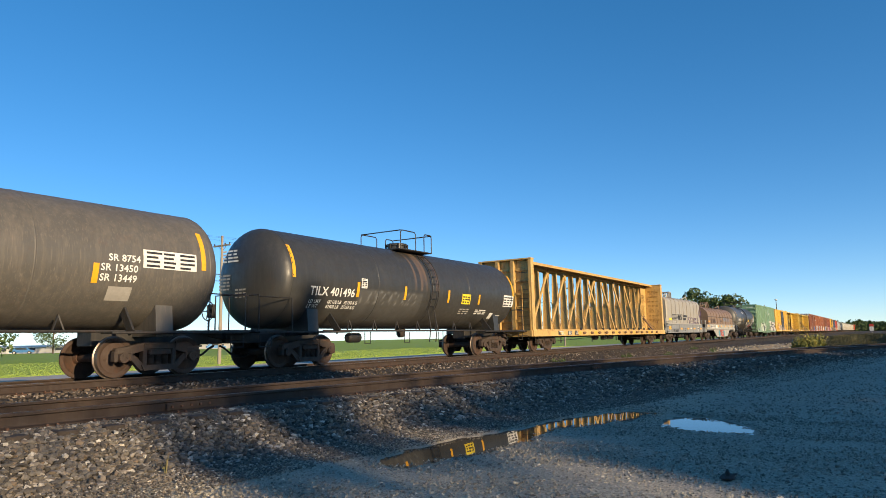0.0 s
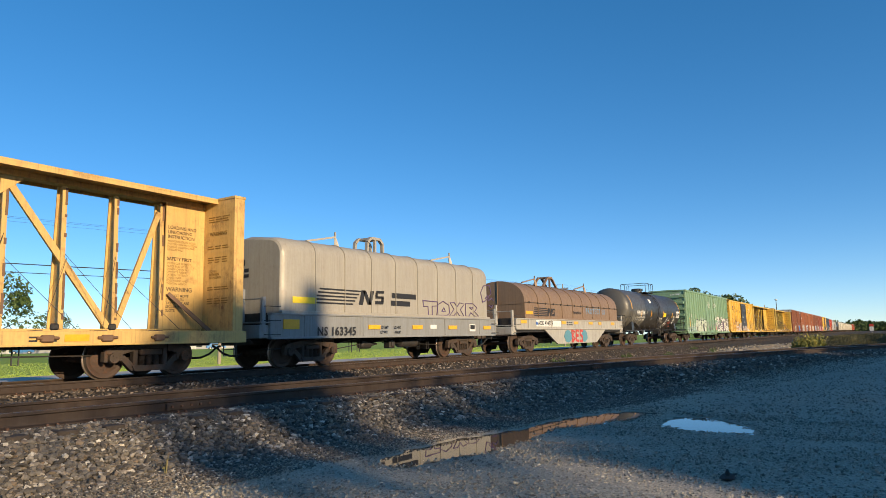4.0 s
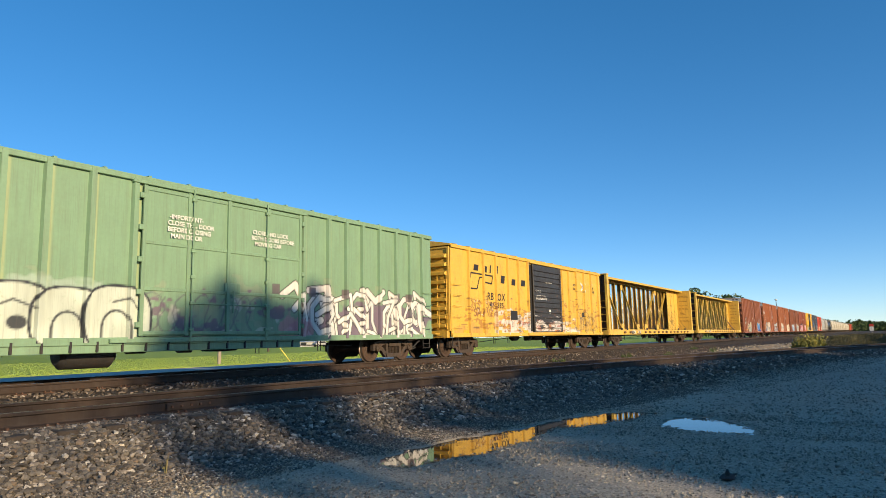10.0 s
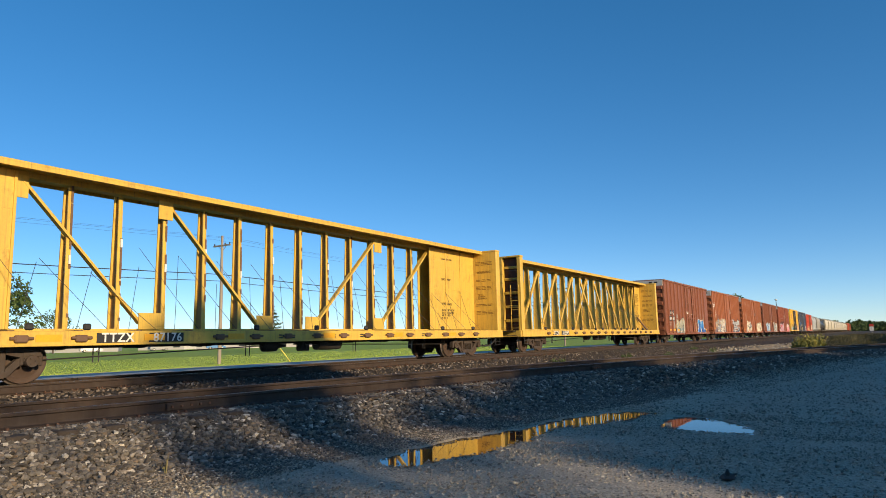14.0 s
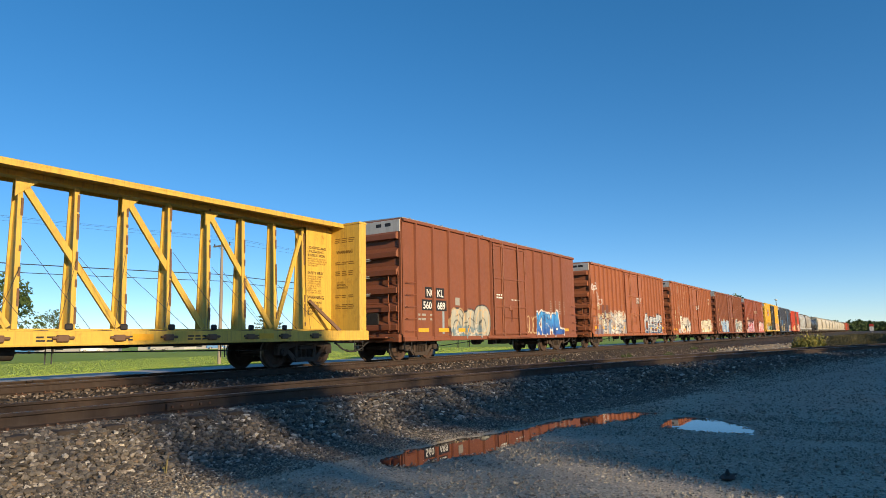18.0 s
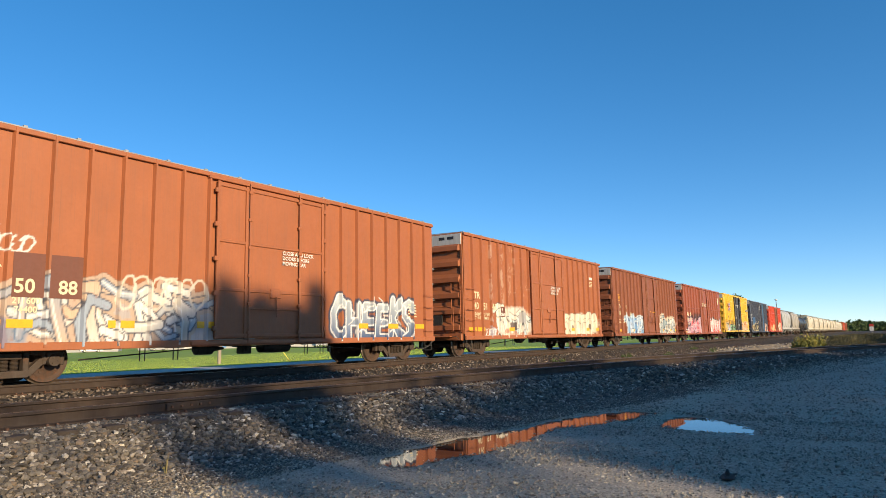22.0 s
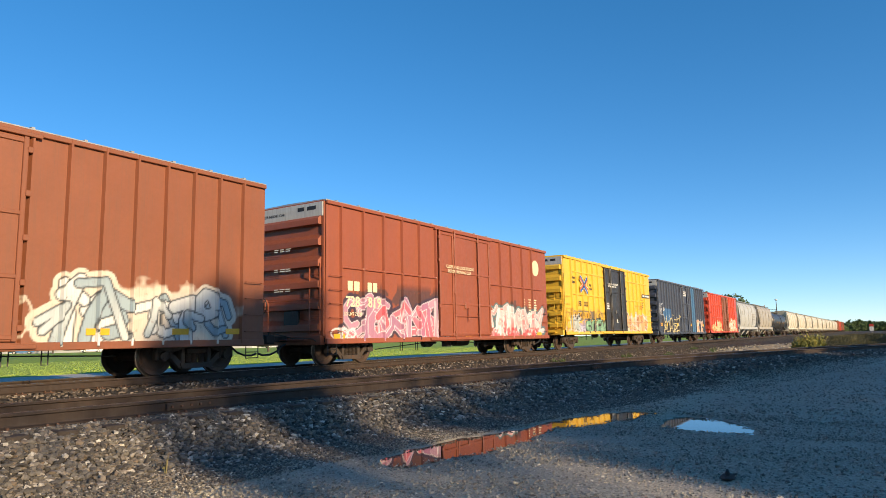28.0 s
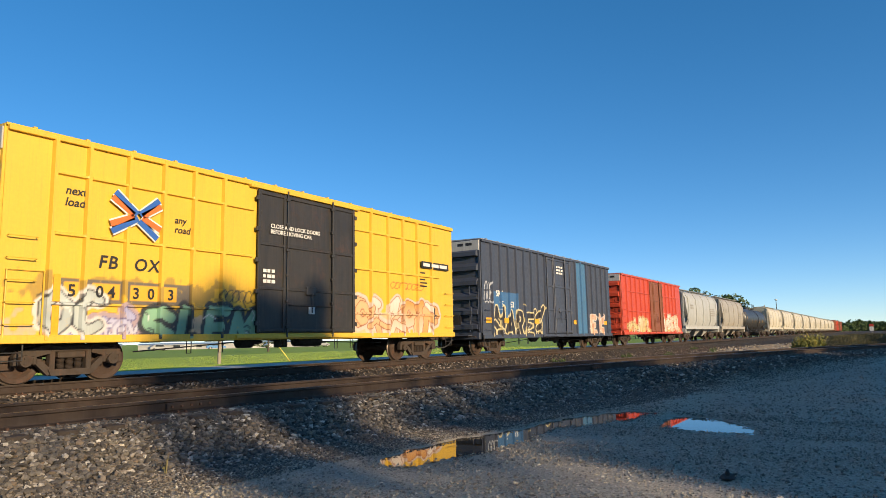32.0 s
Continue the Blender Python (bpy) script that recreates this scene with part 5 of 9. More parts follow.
for k in range(7):
    part("roof_bolt_plate", Shape().box(h0 + 1.2 + k * 2.3, h0 + 1.45 + k * 2.3, -1.3, -1.15, 4.4, 4.47, 0.01), TRUCK, car)
reflect_row(car, h0, y, 0.92, (0.9, 3.6, 6.2, 8.4, 10.6, 13.4, 15.9))
# flat slab for an uncut opening; the dark inside is only its black colour
part("door_gap", Shape().box(h0 + 6.90, h0 + 7.19, y - 0.03, y + 0.02, 1.0, 4.15, 0.004), HOSE, car, "black slab painted as the dark gap beside the sliding door")

# ---- brown box cars ----
def spray_k(s):
    s.blot(4.5, 1.1, 1.6, 0.6, (0.45, 0.30, 0.18), 0.6, 0.4, 3)
    s.bubble(3.0, 0.72, 3.0, 1.3, 3, (0.40, 0.40, 0.33), (0.03, 0.04, 0.05), 4, 0.035)
    s.blot(4.2, 0.95, 1.4, 0.3, (0.10, 0.20, 0.26), 0.75, 0.5, 9)
    s.scrawl(3.0, 0.9, 3.0, 1.0, (0.62, 0.42, 0.2), 6, 0.025, 10, 0.8)
    s.mottle(3.0, 6.0, 0.75, 1.8, (0.62, 0.60, 0.52), 0.60, (4, 6), 8, 0.7)
    s.piece("KUMA", 10.7, 0.95, 2.9, 0.85, ((0.03, 0.12, 0.45), (0.06, 0.32, 0.68)), (0.02, 0.06, 0.22), W, 0.17, 0.035, 7, wild=2)
    s.scrawl(9.6, 0.9, 1.1, 0.8, (0.6, 0.45, 0.25), 3, 0.03, 8)
    s.lay(np.clip((0.08 - np.abs(s.u - 2.55)) / .02, 0, 1) * (s.v < 1.75) * (s.v > 0.9) * 0.9, (0.30, 0.40, 0.45))


rk = [0.75, 1.85, 2.95, 4.15, 5.3, 6.3, 9.55, 10.55, 11.6, 12.8, 13.9]
car, h0, y = box_car("oxide brown box car with white numerals and blue graffiti", 188.69, 204.4, 5.0, 0.72, BROWN_DARK, rk, (6.45, 9.45), spray_k, board=GREY_BOARD, seed=3)
for tx, ux, uz in (("NO", 1.42, 2.28), ("KL", 2.12, 2.28), ("560", 1.2, 1.82), ("689", 2.12, 1.82)):
    part("number_patch", Shape().box(h0 + ux - 0.06, h0 + ux + (0.5 if len(tx) < 3 else 0.64), y - 0.006, y, uz - 0.06, uz + 0.33), INK, car)
    lettering(car, tx, h0 + ux, y - 0.009, uz, 0.26, WHITE, 0, 0.02)
data_block(car, h0, y, 0.85, 1.4, FADED, 3)
reflect_row(car, h0, y, 0.98, (0.8, 2.2, 3.6, 7.1, 13.9), 0.75, 0.14)
part("placard", Shape().box(h0 + 3.4, h0 + 3.72, y - 0.01, y, 2.0, 2.3, 0.003), FADED, car)
bars(car, h0 + 6.6, y - 0.1, 2.4, 0.6, 2, WHITE, 0.12, 0.07, 3)
bars(car, h0 + 8.0, y - 0.1, 2.35, 0.9, 1, WHITE, 0.1, 0.05, 4)
for k in range(4):
    bars(car, h0 + 12.4 + 0.55 * k, y, 1.85, 0.22, 6, FADED, 0.12, 0.05, k, words=1)


def spray_l(s):
    s.blot(5.0, 1.1, 3.3, 0.7, (0.42, 0.44, 0.45), 0.75, 0.5, 4)
    s.wild(1.6, 0.68, 4.2, 1.4, [(0.62, 0.60, 0.55), (0.30, 0.36, 0.44), (0.55, 0.40, 0.28), (0.72, 0.70, 0.66)], (0.06, 0.07, 0.10), 28, 0.085, 0.03, 11, (0.45, 0.34, 0.26), (0.8, 0.78, 0.74))
    s.blot(1.2, 0.95, 0.8, 0.4, (0.12, 0.22, 0.36), 0.6, 0.5, 23)
    s.scrawl(3.6, 1.5, 2.2, 0.75, (0.66, 0.60, 0.5), 6, 0.03, 21, 0.8)
    s.piece("CHEEKS", 10.3, 0.82, 4.2, 1.15, ((0.06, 0.10, 0.2), (0.40, 0.46, 0.50)), (0.78, 0.78, 0.76), (0.05, 0.06, 0.10), 0.2, 0.04, 13, shade=(0.05, 0.07, 0.12))
    for ln in ([(0.22, 3.72), (0.08, 3.55), (0.12, 3.38), (0.28, 3.4), (0.34, 3.6), (0.22, 3.72)], [(0.42, 3.15), (0.44, 3.6), (0.6, 3.62), (0.64, 3.45), (0.46, 3.36)], [(1.0, 3.45), (0.8, 3.5), (0.76, 3.34), (1.0, 3.2), (0.96, 3.02), (0.74, 3.05)], [(0.62, 3.78), (0.66, 3.68)]):
        s.line(ln, 0.035, W)
    s.scrawl(0.66, 2.55, 1.15, 0.32, W, 6, 0.022, 15)
    s.line([(1.0, 2.9), (1.2, 3.02)], 0.02, W)
    s.line([(1.1, 3.06), (1.1, 2.86)], 0.02, W)
    s.scrawl(0.35, 1.35, 0.9, 0.5, (0.5, 0.35, 0.3), 4, 0.015, 16)
    s.scrawl(7.6, 1.3, 2.0, 0.4, (0.6, 0.5, 0.4), 5, 0.02, 18)


many = [0.63 + 0.745 * k for k in range(8)] + [9.95 + 0.745 * k for k in range(8)]
car, h0, y = box_car("orange brown box car with cream numerals and long graffiti", 207.0, 222.75, 5.0, 0.72, BROWN, many, (6.08, 9.8), spray_l, board=GREY_BOARD, vmax=3.9, rib_w=0.1, seed=4)
part("number_patch", Shape().box(h0 + 1.49, h0 + 2.82, y - 0.003, y, 1.68, 2.54), PATCH_BROWN, car)
for tx, ux, uz in (("TR", 0.82, 2.24), ("40", 0.78, 1.76), ("50", 1.52, 1.77), ("88", 2.34, 1.77)):
    lettering(car, tx, h0 + ux, y - 0.008, uz, 0.27, CREAM, 0, 0.02)
lettering(car, "LD LMT", h0 + 0.72, y - 0.006, 1.56, 0.12, CREAM)
lettering(car, "LT  WT", h0 + 0.72, y - 0.006, 1.39, 0.12, CREAM)
lettering(car, "211600", h0 + 1.5, y - 0.006, 1.56, 0.12, CREAM)
lettering(car, "74400", h0 + 1.54, y - 0.006, 1.39, 0.12, CREAM)
lettering(car, "CLOSE AND LOCK\nDOORS BEFORE\nMOVING CAR", h0 + 8.2, y - 0.12, 3.1, 0.1, WHITE)
reflect_row(car, h0, y, 1.1, (0.3, 1.3, 3.4, 5.6, 8.4, 11.4, 13.0, 14.6), 0.6, 0.16)
bars(car, h0 + 14.2, y, 1.5, 0.5, 5, CREAM, 0.1, 0.04, 8)


def spray_m(s):
    s.mottle(2.0, 2.45, 2.5, 5.6, (0.62, 0.52, 0.42), 0.47, (5, 4), 5, 0.9)
    s.mottle(2.95, 3.5, 3.4, 5.4, (0.50, 0.36, 0.26), 0.52, (4, 4), 6, 0.8)
    s.mottle(3.5, 6.0, 2.4, 5.4, (0.46, 0.25, 0.15), 0.64, (3, 3), 26, 0.6)
    s.blot(4.4, 1.3, 1.75, 0.85, (0.66, 0.62, 0.54), 0.95, 0.12, 7)
    s.wild(2.9, 0.75, 3.0, 1.3, [(0.72, 0.68, 0.58), (0.66, 0.62, 0.54), (0.35, 0.50, 0.58)], (0.08, 0.09, 0.10), 9, 0.12, 0.03, 8)
    s.mottle(2.8, 6.0, 0.6, 1.15, (0.50, 0.26, 0.18), 0.42, (2.5, 4), 27, 0.85)
    s.lay(0.95 * ((np.abs(s.u - 5.15) < 0.38) & (np.abs(s.v - 1.62) < 0.24)), (0.36, 0.36, 0.36))
    s.lay(0.9 * ((np.abs(s.u - 4.25) < 0.33) & (np.abs(s.v - 1.22) < 0.17)), (0.09, 0.06, 0.055))
    s.blot(12.4, 1.25, 2.8, 0.75, (0.56, 0.50, 0.40), 0.85, 0.25, 17)
    s.bubble(9.9, 0.8, 5.0, 1.25, 6, (0.68, 0.63, 0.50), (0.20, 0.16, 0.13), 18, 0.022)
    s.blot(2.3, 0.9, .4, .5, (0.4, 0.5, 0.6), 0.6, 0.5, 19)
    s.scrawl(1.5, 0.8, 1.3, 0.3, W, 5, 0.018, 22)


car, h0, y = box_car("orange brown box car with cream numerals and pale graffiti", 225.0, 240.7, 5.0, 0.72, BROWN, many, (6.08, 9.8), spray_m, board=GREY_BOARD, vmax=4.7, rib_w=0.1, seed=5)
for tx, ux, uz in (("TR", 0.76, 2.34), ("40", 0.73, 1.9), ("51", 1.5, 1.9), ("43", 2.27, 1.9)):
    lettering(car, tx, h0 + ux, y - 0.008, uz, 0.27, CREAM, 0, 0.02)
lettering(car, "LD LMT", h0 + 0.72, y - 0.006, 1.64, 0.12, CREAM)
lettering(car, "LT  WT", h0 + 0.72, y - 0.006, 1.48, 0.12, CREAM)
lettering(car, "211600", h0 + 1.5, y - 0.006, 1.64, 0.12, CREAM)
lettering(car, "74400", h0 + 1.52, y - 0.006, 1.48, 0.12, CREAM)
lettering(car, "CLOSE AND LOCK\nDOORS BEFORE\nMOVING CAR", h0 + 8.2, y - 0.12, 3.1, 0.1, WHITE)
part("placard", Shape().box(h0 + 2.95, h0 + 3.4, y - 0.02, y, 1.62, 2.06, 0.003), PATCH_BROWN, car)
lettering(car, "286K", h0 + 2.98, y - 0.024, 1.66, 0.13, WHITE)
lettering(car, "F", h0 + 3.1, y - 0.024, 1.85, 0.14, WHITE)
reflect_row(car, h0, y, 1.0, (0.3, 1.0, 3.7, 5.9, 11.0, 13.0, 14.6), 0.6, 0.16)
part("placard", Shape().box(h0 + 13.9, h0 + 14.5, y - 0.012, y, 3.9, 4.05, 0.003), WHITE, car)
bars(car, h0 + 13.9, y, 3.5, 0.5, 4, CREAM, 0.08, 0.04, 8)


def spray_n(s):
    s.wild(2.6, 0.75, 3.4, 1.2, [(0.20, 0.38, 0.62), (0.46, 0.60, 0.72), (0.62, 0.66, 0.68)], (0.05, 0.10, 0.24), 16, 0.095, 0.03, 9, (0.50, 0.58, 0.62))
    s.blot(12.6, 1.3, 2.5, 0.85, (0.66, 0.58, 0.46), 0.85, 0.3, 33)
    s.wild(10.2, 0.72, 4.6, 1.35, [(0.70, 0.70, 0.66), (0.60, 0.62, 0.60), (0.30, 0.38, 0.42)], (0.04, 0.05, 0.06), 17, 0.11, 0.035, 29, (0.62, 0.55, 0.45))
    s.scrawl(8.3, 0.9, 1.8, 0.8, (0.6, 0.5, 0.4), 5, 0.03, 3)


car, h0, y = box_car("dark brown box car with cream numerals and blue graffiti", 243.0, 258.9, 5.0, 0.72, BROWN_DARK, many, (6.08, 9.8), spray_n, board=GREY_BOARD, vmax=2.6, rib_w=0.1, seed=6)
for tx, ux, uz in (("TO", 1.05, 2.42), ("FX", 2.15, 2.42), ("88", 1.05, 2.0), ("71", 2.15, 2.0), ("41", 3.2, 2.0)):
    lettering(car, tx, h0 + ux, y - 0.008, uz, 0.25, CREAM, 0, 0.02)
data_block(car, h0, y, 1.0, 1.5, CREAM, 3)
bars(car, h0 + 1.0, y, 2.9, 0.5, 5, AMBER, 0.09, 0.045, 11)
reflect_row(car, h0, y, 0.95, (1.0, 3.6, 5.8, 8.8, 11.2, 13.2, 14.7), 0.5, 0.14)
bars(car, h0 + 7.6, y - 0.09, 2.3, 1.3, 1, AMBER, 0.1, 0.06, 12)


def spray_o(s):
    s.blot(4.6, 2.1, 2.8, 0.35, (0.03, 0.03, 0.035), 0.7, 0.9, 3)
    s.wild(0.95, 0.68, 5.8, 1.35, [(0.42, 0.20, 0.28), (0.34, 0.16, 0.26), (0.60, 0.12, 0.15), (0.46, 0.26, 0.34)], (0.72, 0.64, 0.66), 30, 0.13, 0.022, 17, (0.05, 0.03, 0.05), (0.78, 0.72, 0.74))
    s.blot(12.6, 1.9, 2.4, 0.3, (0.03, 0.04, 0.045), 0.7, 0.9, 5)
    s.wild(10.0, 0.7, 5.1, 1.4, [(0.74, 0.50, 0.50), (0.70, 0.36, 0.36), (0.66, 0.08, 0.08), (0.76, 0.60, 0.60)], (0.78, 0.72, 0.70), 28, 0.11, 0.022, 14, (0.10, 0.16, 0.17), (0.82, 0.78, 0.76))
    s.mottle(10.0, 15.1, 0.65, 1.15, (0.62, 0.05, 0.06), 0.42, (3, 4), 15, 0.8)
    s.scrawl(0.3, 0.8, 1.0, 0.3, (0.7, 0.65, 0.65), 3, 0.03, 33)


ro = [0.66, 1.71, 2.76, 3.8, 4.84, 5.9, 11.01, 12.04, 13.15, 14.17]
bm_ = [(2.97, 0.66, 5.9), (2.97, 9.95, 15.3)]
car, h0, y = box_car("red brown box car with panelled sides and pink graffiti", 261.3, 277.2, 5.0, 0.70, RED_BROWN, ro, (6.1, 9.88), spray_o, bm_, board=GREY_BOARD, vmax=2.4, rib_w=0.1, seed=7, end_ribs=6)
lettering(car, "728", h0 + 0.88, y - 0.006, 1.78, 0.32, CREAM)
lettering(car, "819", h0 + 1.96, y - 0.006, 1.78, 0.32, CREAM)
bars(car, h0 + 0.98, y - 0.006, 2.27, 0.6, 1, CREAM, h=0.3, words=2, seed=2)
bars(car, h0 + 1.94, y - 0.006, 2.27, 0.56, 1, CREAM, h=0.3, words=2, seed=5)
lettering(car, "LD LMT 212900", h0 + 0.8, y - 0.006, 1.5, 0.1, CREAM)
lettering(car, "CLOSE AND LOCK DOORS\n   BEFORE MOVING CAR", h0 + 6.45, y - 0.14, 3.4, 0.12, CREAM)
part("emblem", Shape().lathe([(y - 0.006, 0.38), (y, 0.38)], 24, "y", (h0 + 14.66, 0, 4.01)), CREAM, car)
reflect_row(car, h0, y, 0.8, (0.35, 8.0, 14.6), 0.5, 0.14)
for k in range(3):
    bars(car, h0 + 13.2 + 0.6 * k, y, 1.95, 0.3, 5, CREAM, 0.12, 0.05, k, words=1)


# ---- bright yellow box car with black doors ----
def spray_p(s):
    s.blot(3.0, 1.9, 3.1, 0.30, (0.10, 0.085, 0.06), 0.5, 1.0, 2)
    dark, plate = np.zeros(len(s.u)), np.zeros(len(s.u))
    for a, b, c, d in ((0.99, 1.53, 1.2, 1.5), (1.66, 2.44, 1.8, 2.4), (2.55, 3.3, 2.62, 3.3), (3.42, 4.13, 3.46, 3.8)):
        dark = np.maximum(dark, (s.u > a) & (s.u < b) & (np.abs(s.v - 1.85) < 0.24))
        plate = np.maximum(plate, (s.u > c) & (s.u < d) & (np.abs(s.v - 1.86) < 0.17))
    s.lay(dark * 0.92, (0.12, 0.11, 0.10))
    s.lay(plate * 0.96, (0.74, 0.40, 0.03))
    s.blot(2.4, 1.1, 2.6, 0.35, (0.52, 0.40, 0.36), 0.65, 0.8, 4)
    s.wild(1.35, 0.72, 1.5, 0.75, [(0.55, 0.55, 0.62), (0.36, 0.36, 0.55), (0.68, 0.66, 0.66)], (0.14, 0.12, 0.25), 10, 0.06, 0.02, 5, (0.40, 0.30, 0.32))
    s.blot(3.2, 0.80, 0.7, 0.14, (0.05, 0.18, 0.5), 0.85, 0.7, 6)
    s.piece("OC", 0.8, 1.0, 1.3, 0.8, (0.42, 0.46, 0.44), K, (0.6, 0.58, 0.55), 0.1, 0.03, 8)
    s.piece("SLEM", 2.95, 0.70, 3.3, 0.86, (0.22, 0.40, 0.26), (0.03, 0.035, 0.04), (0.04, 0.045, 0.05), 0.16, 0.03, 9)
    s.scrawl(5.0, 1.75, 1.2, 0.3, K, 6, 0.015, 12)
    s.blot(11.6, 1.2, 2.0, 0.6, (0.62, 0.46, 0.34), 0.7, 0.5, 14)
    s.wild(10.1, 0.75, 4.6, 1.25, [(0.62, 0.30, 0.07), (0.66, 0.42, 0.22), (0.68, 0.60, 0.52)], (0.30, 0.10, 0.03), 16, 0.12, 0.03, 15, (0.62, 0.5, 0.42))
    s.scrawl(12.0, 2.45, 1.9, 0.22, (0.5, 0.08, 0.03), 8, 0.012, 17)
    s.line([(14.5, 1.0), (14.6, 1.8)], 0.06, K)


rp = [0.9, 1.6, 2.49, 3.36, 4.18, 5.05, 10.9, 11.8, 12.65, 13.5, 14.4]
bp = [(4.22, 0.9, 6.0), (2.98, 0.9, 6.0), (1.58, 0.9, 6.0), (4.22, 10.0, 14.9), (2.98, 10.0, 14.9), (1.58, 10.0, 14.9)]
car, h0, y = box_car("bright yellow box car with black plug doors and green graffiti", 279.5, 295.4, 5.02, 0.86, BRIGHT_YELLOW, rp, (6.15, 9.95), spray_p, bp, door_paint=DOOR_BLACK, board=GREY_BOARD, vmax=2.8, roof=BRIGHT_YELLOW, end_ribs=6, seed=8)
lettering(car, "next\nload", h0 + 1.13, y - 0.006, 3.82, 0.17, INK, 0.2)
lettering(car, "any\nroad", h0 + 3.66, y - 0.006, 3.55, 0.16, INK, 0.2)
for tx, ux, uz, sz in (("FB", 1.88, 2.36, 0.27), ("OX", 2.68, 2.36, 0.27), ("5", 1.28, 1.74, 0.24), ("0", 1.86, 1.74, 0.24), ("4", 2.12, 1.74, 0.24), ("3", 2.68, 1.74, 0.24), ("0", 3.04, 1.74, 0.24), ("3", 3.54, 1.74, 0.24)):
    lettering(car, tx, h0 + ux, y - 0.012, uz, sz, INK, 0.15 if sz > 0.25 else 0, 0.02, 1.15)
for (xa, za), (xb, zb), mt_ in (((2.15, 4.05), (2.68, 3.45), BLUE), ((2.09, 3.88), (2.6, 3.42), ORANGE), ((2.07, 3.05), (2.6, 3.36), ORANGE), ((2.1, 2.82), (2.7, 3.32), BLUE),
                               ((2.74, 3.45), (3.2, 4.0), BLUE), ((2.8, 3.42), (3.25, 3.82), ORANGE), ((2.8, 3.36), (3.25, 3.05), ORANGE), ((2.72, 3.25), (3.18, 2.75), BLUE)):
    za, zb = 3.1 + (za - 2.75) * 0.71, 3.1 + (zb - 2.75) * 0.71
    part("emblem", Shape().bar((h0 + xa, y - 0.078, za), (h0 + xb, y - 0.078, zb), 0.004, 0.20), WHITE, car)
    part("emblem", Shape().bar((h0 + xa, y - 0.084, za), (h0 + xb, y - 0.084, zb), 0.004, 0.13), mt_, car)
part("emblem", Shape().box(h0 + 13.7, h0 + 15.5, y - 0.082, y - 0.07, 3.28, 3.52, 0.002), INK, car)
bars(car, h0 + 13.8, y - 0.088, 3.34, 1.6, 1, WHITE, h=0.12, words=3, seed=2)
bars(car, h0 + 13.7, y - 0.006, 2.6, 0.5, 5, INK, 0.12, 0.05, 3, words=1)
lettering(car, "CLOSE AND LOCK DOORS\nBEFORE MOVING CAR", h0 + 6.5, y - 0.14, 3.8, 0.11, WHITE)
bars(car, h0 + 6.3, y - 0.09, 2.3, 0.45, 3, WHITE, 0.14, 0.09, 5)
part("placard", Shape().box(h0 + 8.0, h0 + 8.25, y - 0.1, y - 0.08, 1.5, 1.7, 0.003), WHITE, car)
for z0_, hh in ((0.95, 0.6), (1.62, 0.55)):
    reflector(car, h0 + 1.0, y - 0.01, z0_, 0.14, hh)
part("ladder_frame", Shape().tube([(h0 + 0.12, y - 0.05, 0.9), (h0 + 0.12, y - 0.05, 2.2), (h0 + 0.8, y - 0.05, 2.2), (h0 + 0.8, y - 0.05, 0.9)], 0.018, 6), BRIGHT_YELLOW, car)


def spray_q(s):
    s.lay(((s.u > 0.9) & (s.u < 3.3) & (s.v > 1.5) & (s.v < 2.7)) * 0.85 * (vnoise(s.u * 2, s.v * 1.5, 3) > 0.3), (0.05, 0.16, 0.34))
    s.lay(((s.u > 10.4) & (s.u < 11.9)) * 0.8, (0.06, 0.19, 0.36))
    s.piece("MAREN", 1.0, 0.8, 4.9, 1.1, K, (0.72, 0.62, 0.34), None, 0.13, 0.06, 5, wild=4)
    s.piece("EK", 12.3, 0.8, 2.6, 1.0, (0.66, 0.40, 0.28), (0.72, 0.66, 0.6), None, 0.16, 0.05, 6)
    s.scrawl(0.2, 2.2, 0.7, 0.9, (0.5, 0.52, 0.55), 3, 0.03, 8)


car, h0, y = box_car("navy blue box car with pale yellow graffiti", 297.7, 313.6, 4.9, 0.75, NAVY, [0.8] + evenly(0.8, 6.3, 7) + [6.3, 9.5] + evenly(9.5, 15.2, 7) + [15.2], (6.45, 9.4), spray_q, board=GREY_BOARD, vmax=4.8, seed=9)
lettering(car, "SRY", h0 + 1.2, y - 0.006, 2.5, 0.26, WHITE)
lettering(car, "95", h0 + 1.5, y - 0.006, 2.05, 0.26, WHITE)
lettering(car, "63", h0 + 2.5, y - 0.006, 2.05, 0.26, WHITE)
bars(car, h0 + 7.6, y - 0.09, 3.9, 0.9, 3, WHITE, 0.16, 0.09, 3)
reflect_row(car, h0, y, 1.35, (0.25, 1.9, 5.0, 9.9, 14.6), 0.55, 0.22)


def spray_r(s):
    s.wild(1.0, 0.8, 4.8, 1.0, [(0.62, 0.52, 0.25), (0.66, 0.58, 0.42)], (0.25, 0.10, 0.05), 18, 0.1, 0.03, 7, (0.6, 0.4, 0.2))
    s.wild(9.9, 0.8, 4.6, 1.3, [(0.70, 0.66, 0.58), (0.66, 0.5, 0.35)], (0.45, 0.2, 0.12), 18, 0.1, 0.03, 9, (0.66, 0.5, 0.35))


car, h0, y = box_car("bright red box car with dark red door and graffiti", 316.0, 331.4, 4.75, 0.8, SIGNAL_RED, [0.9] + evenly(0.9, 6.0, 5) + [6.0, 9.6] + evenly(9.6, 14.6, 5), (6.2, 9.4), spray_r, [(3.6, 0.9, 6.0), (2.3, 0.9, 6.0), (3.6, 9.6, 14.6), (2.3, 9.6, 14.6)], door_paint=BROWN_DARK, board=GREY_BOARD, vmax=2.4, end_ribs=5, seed=10)
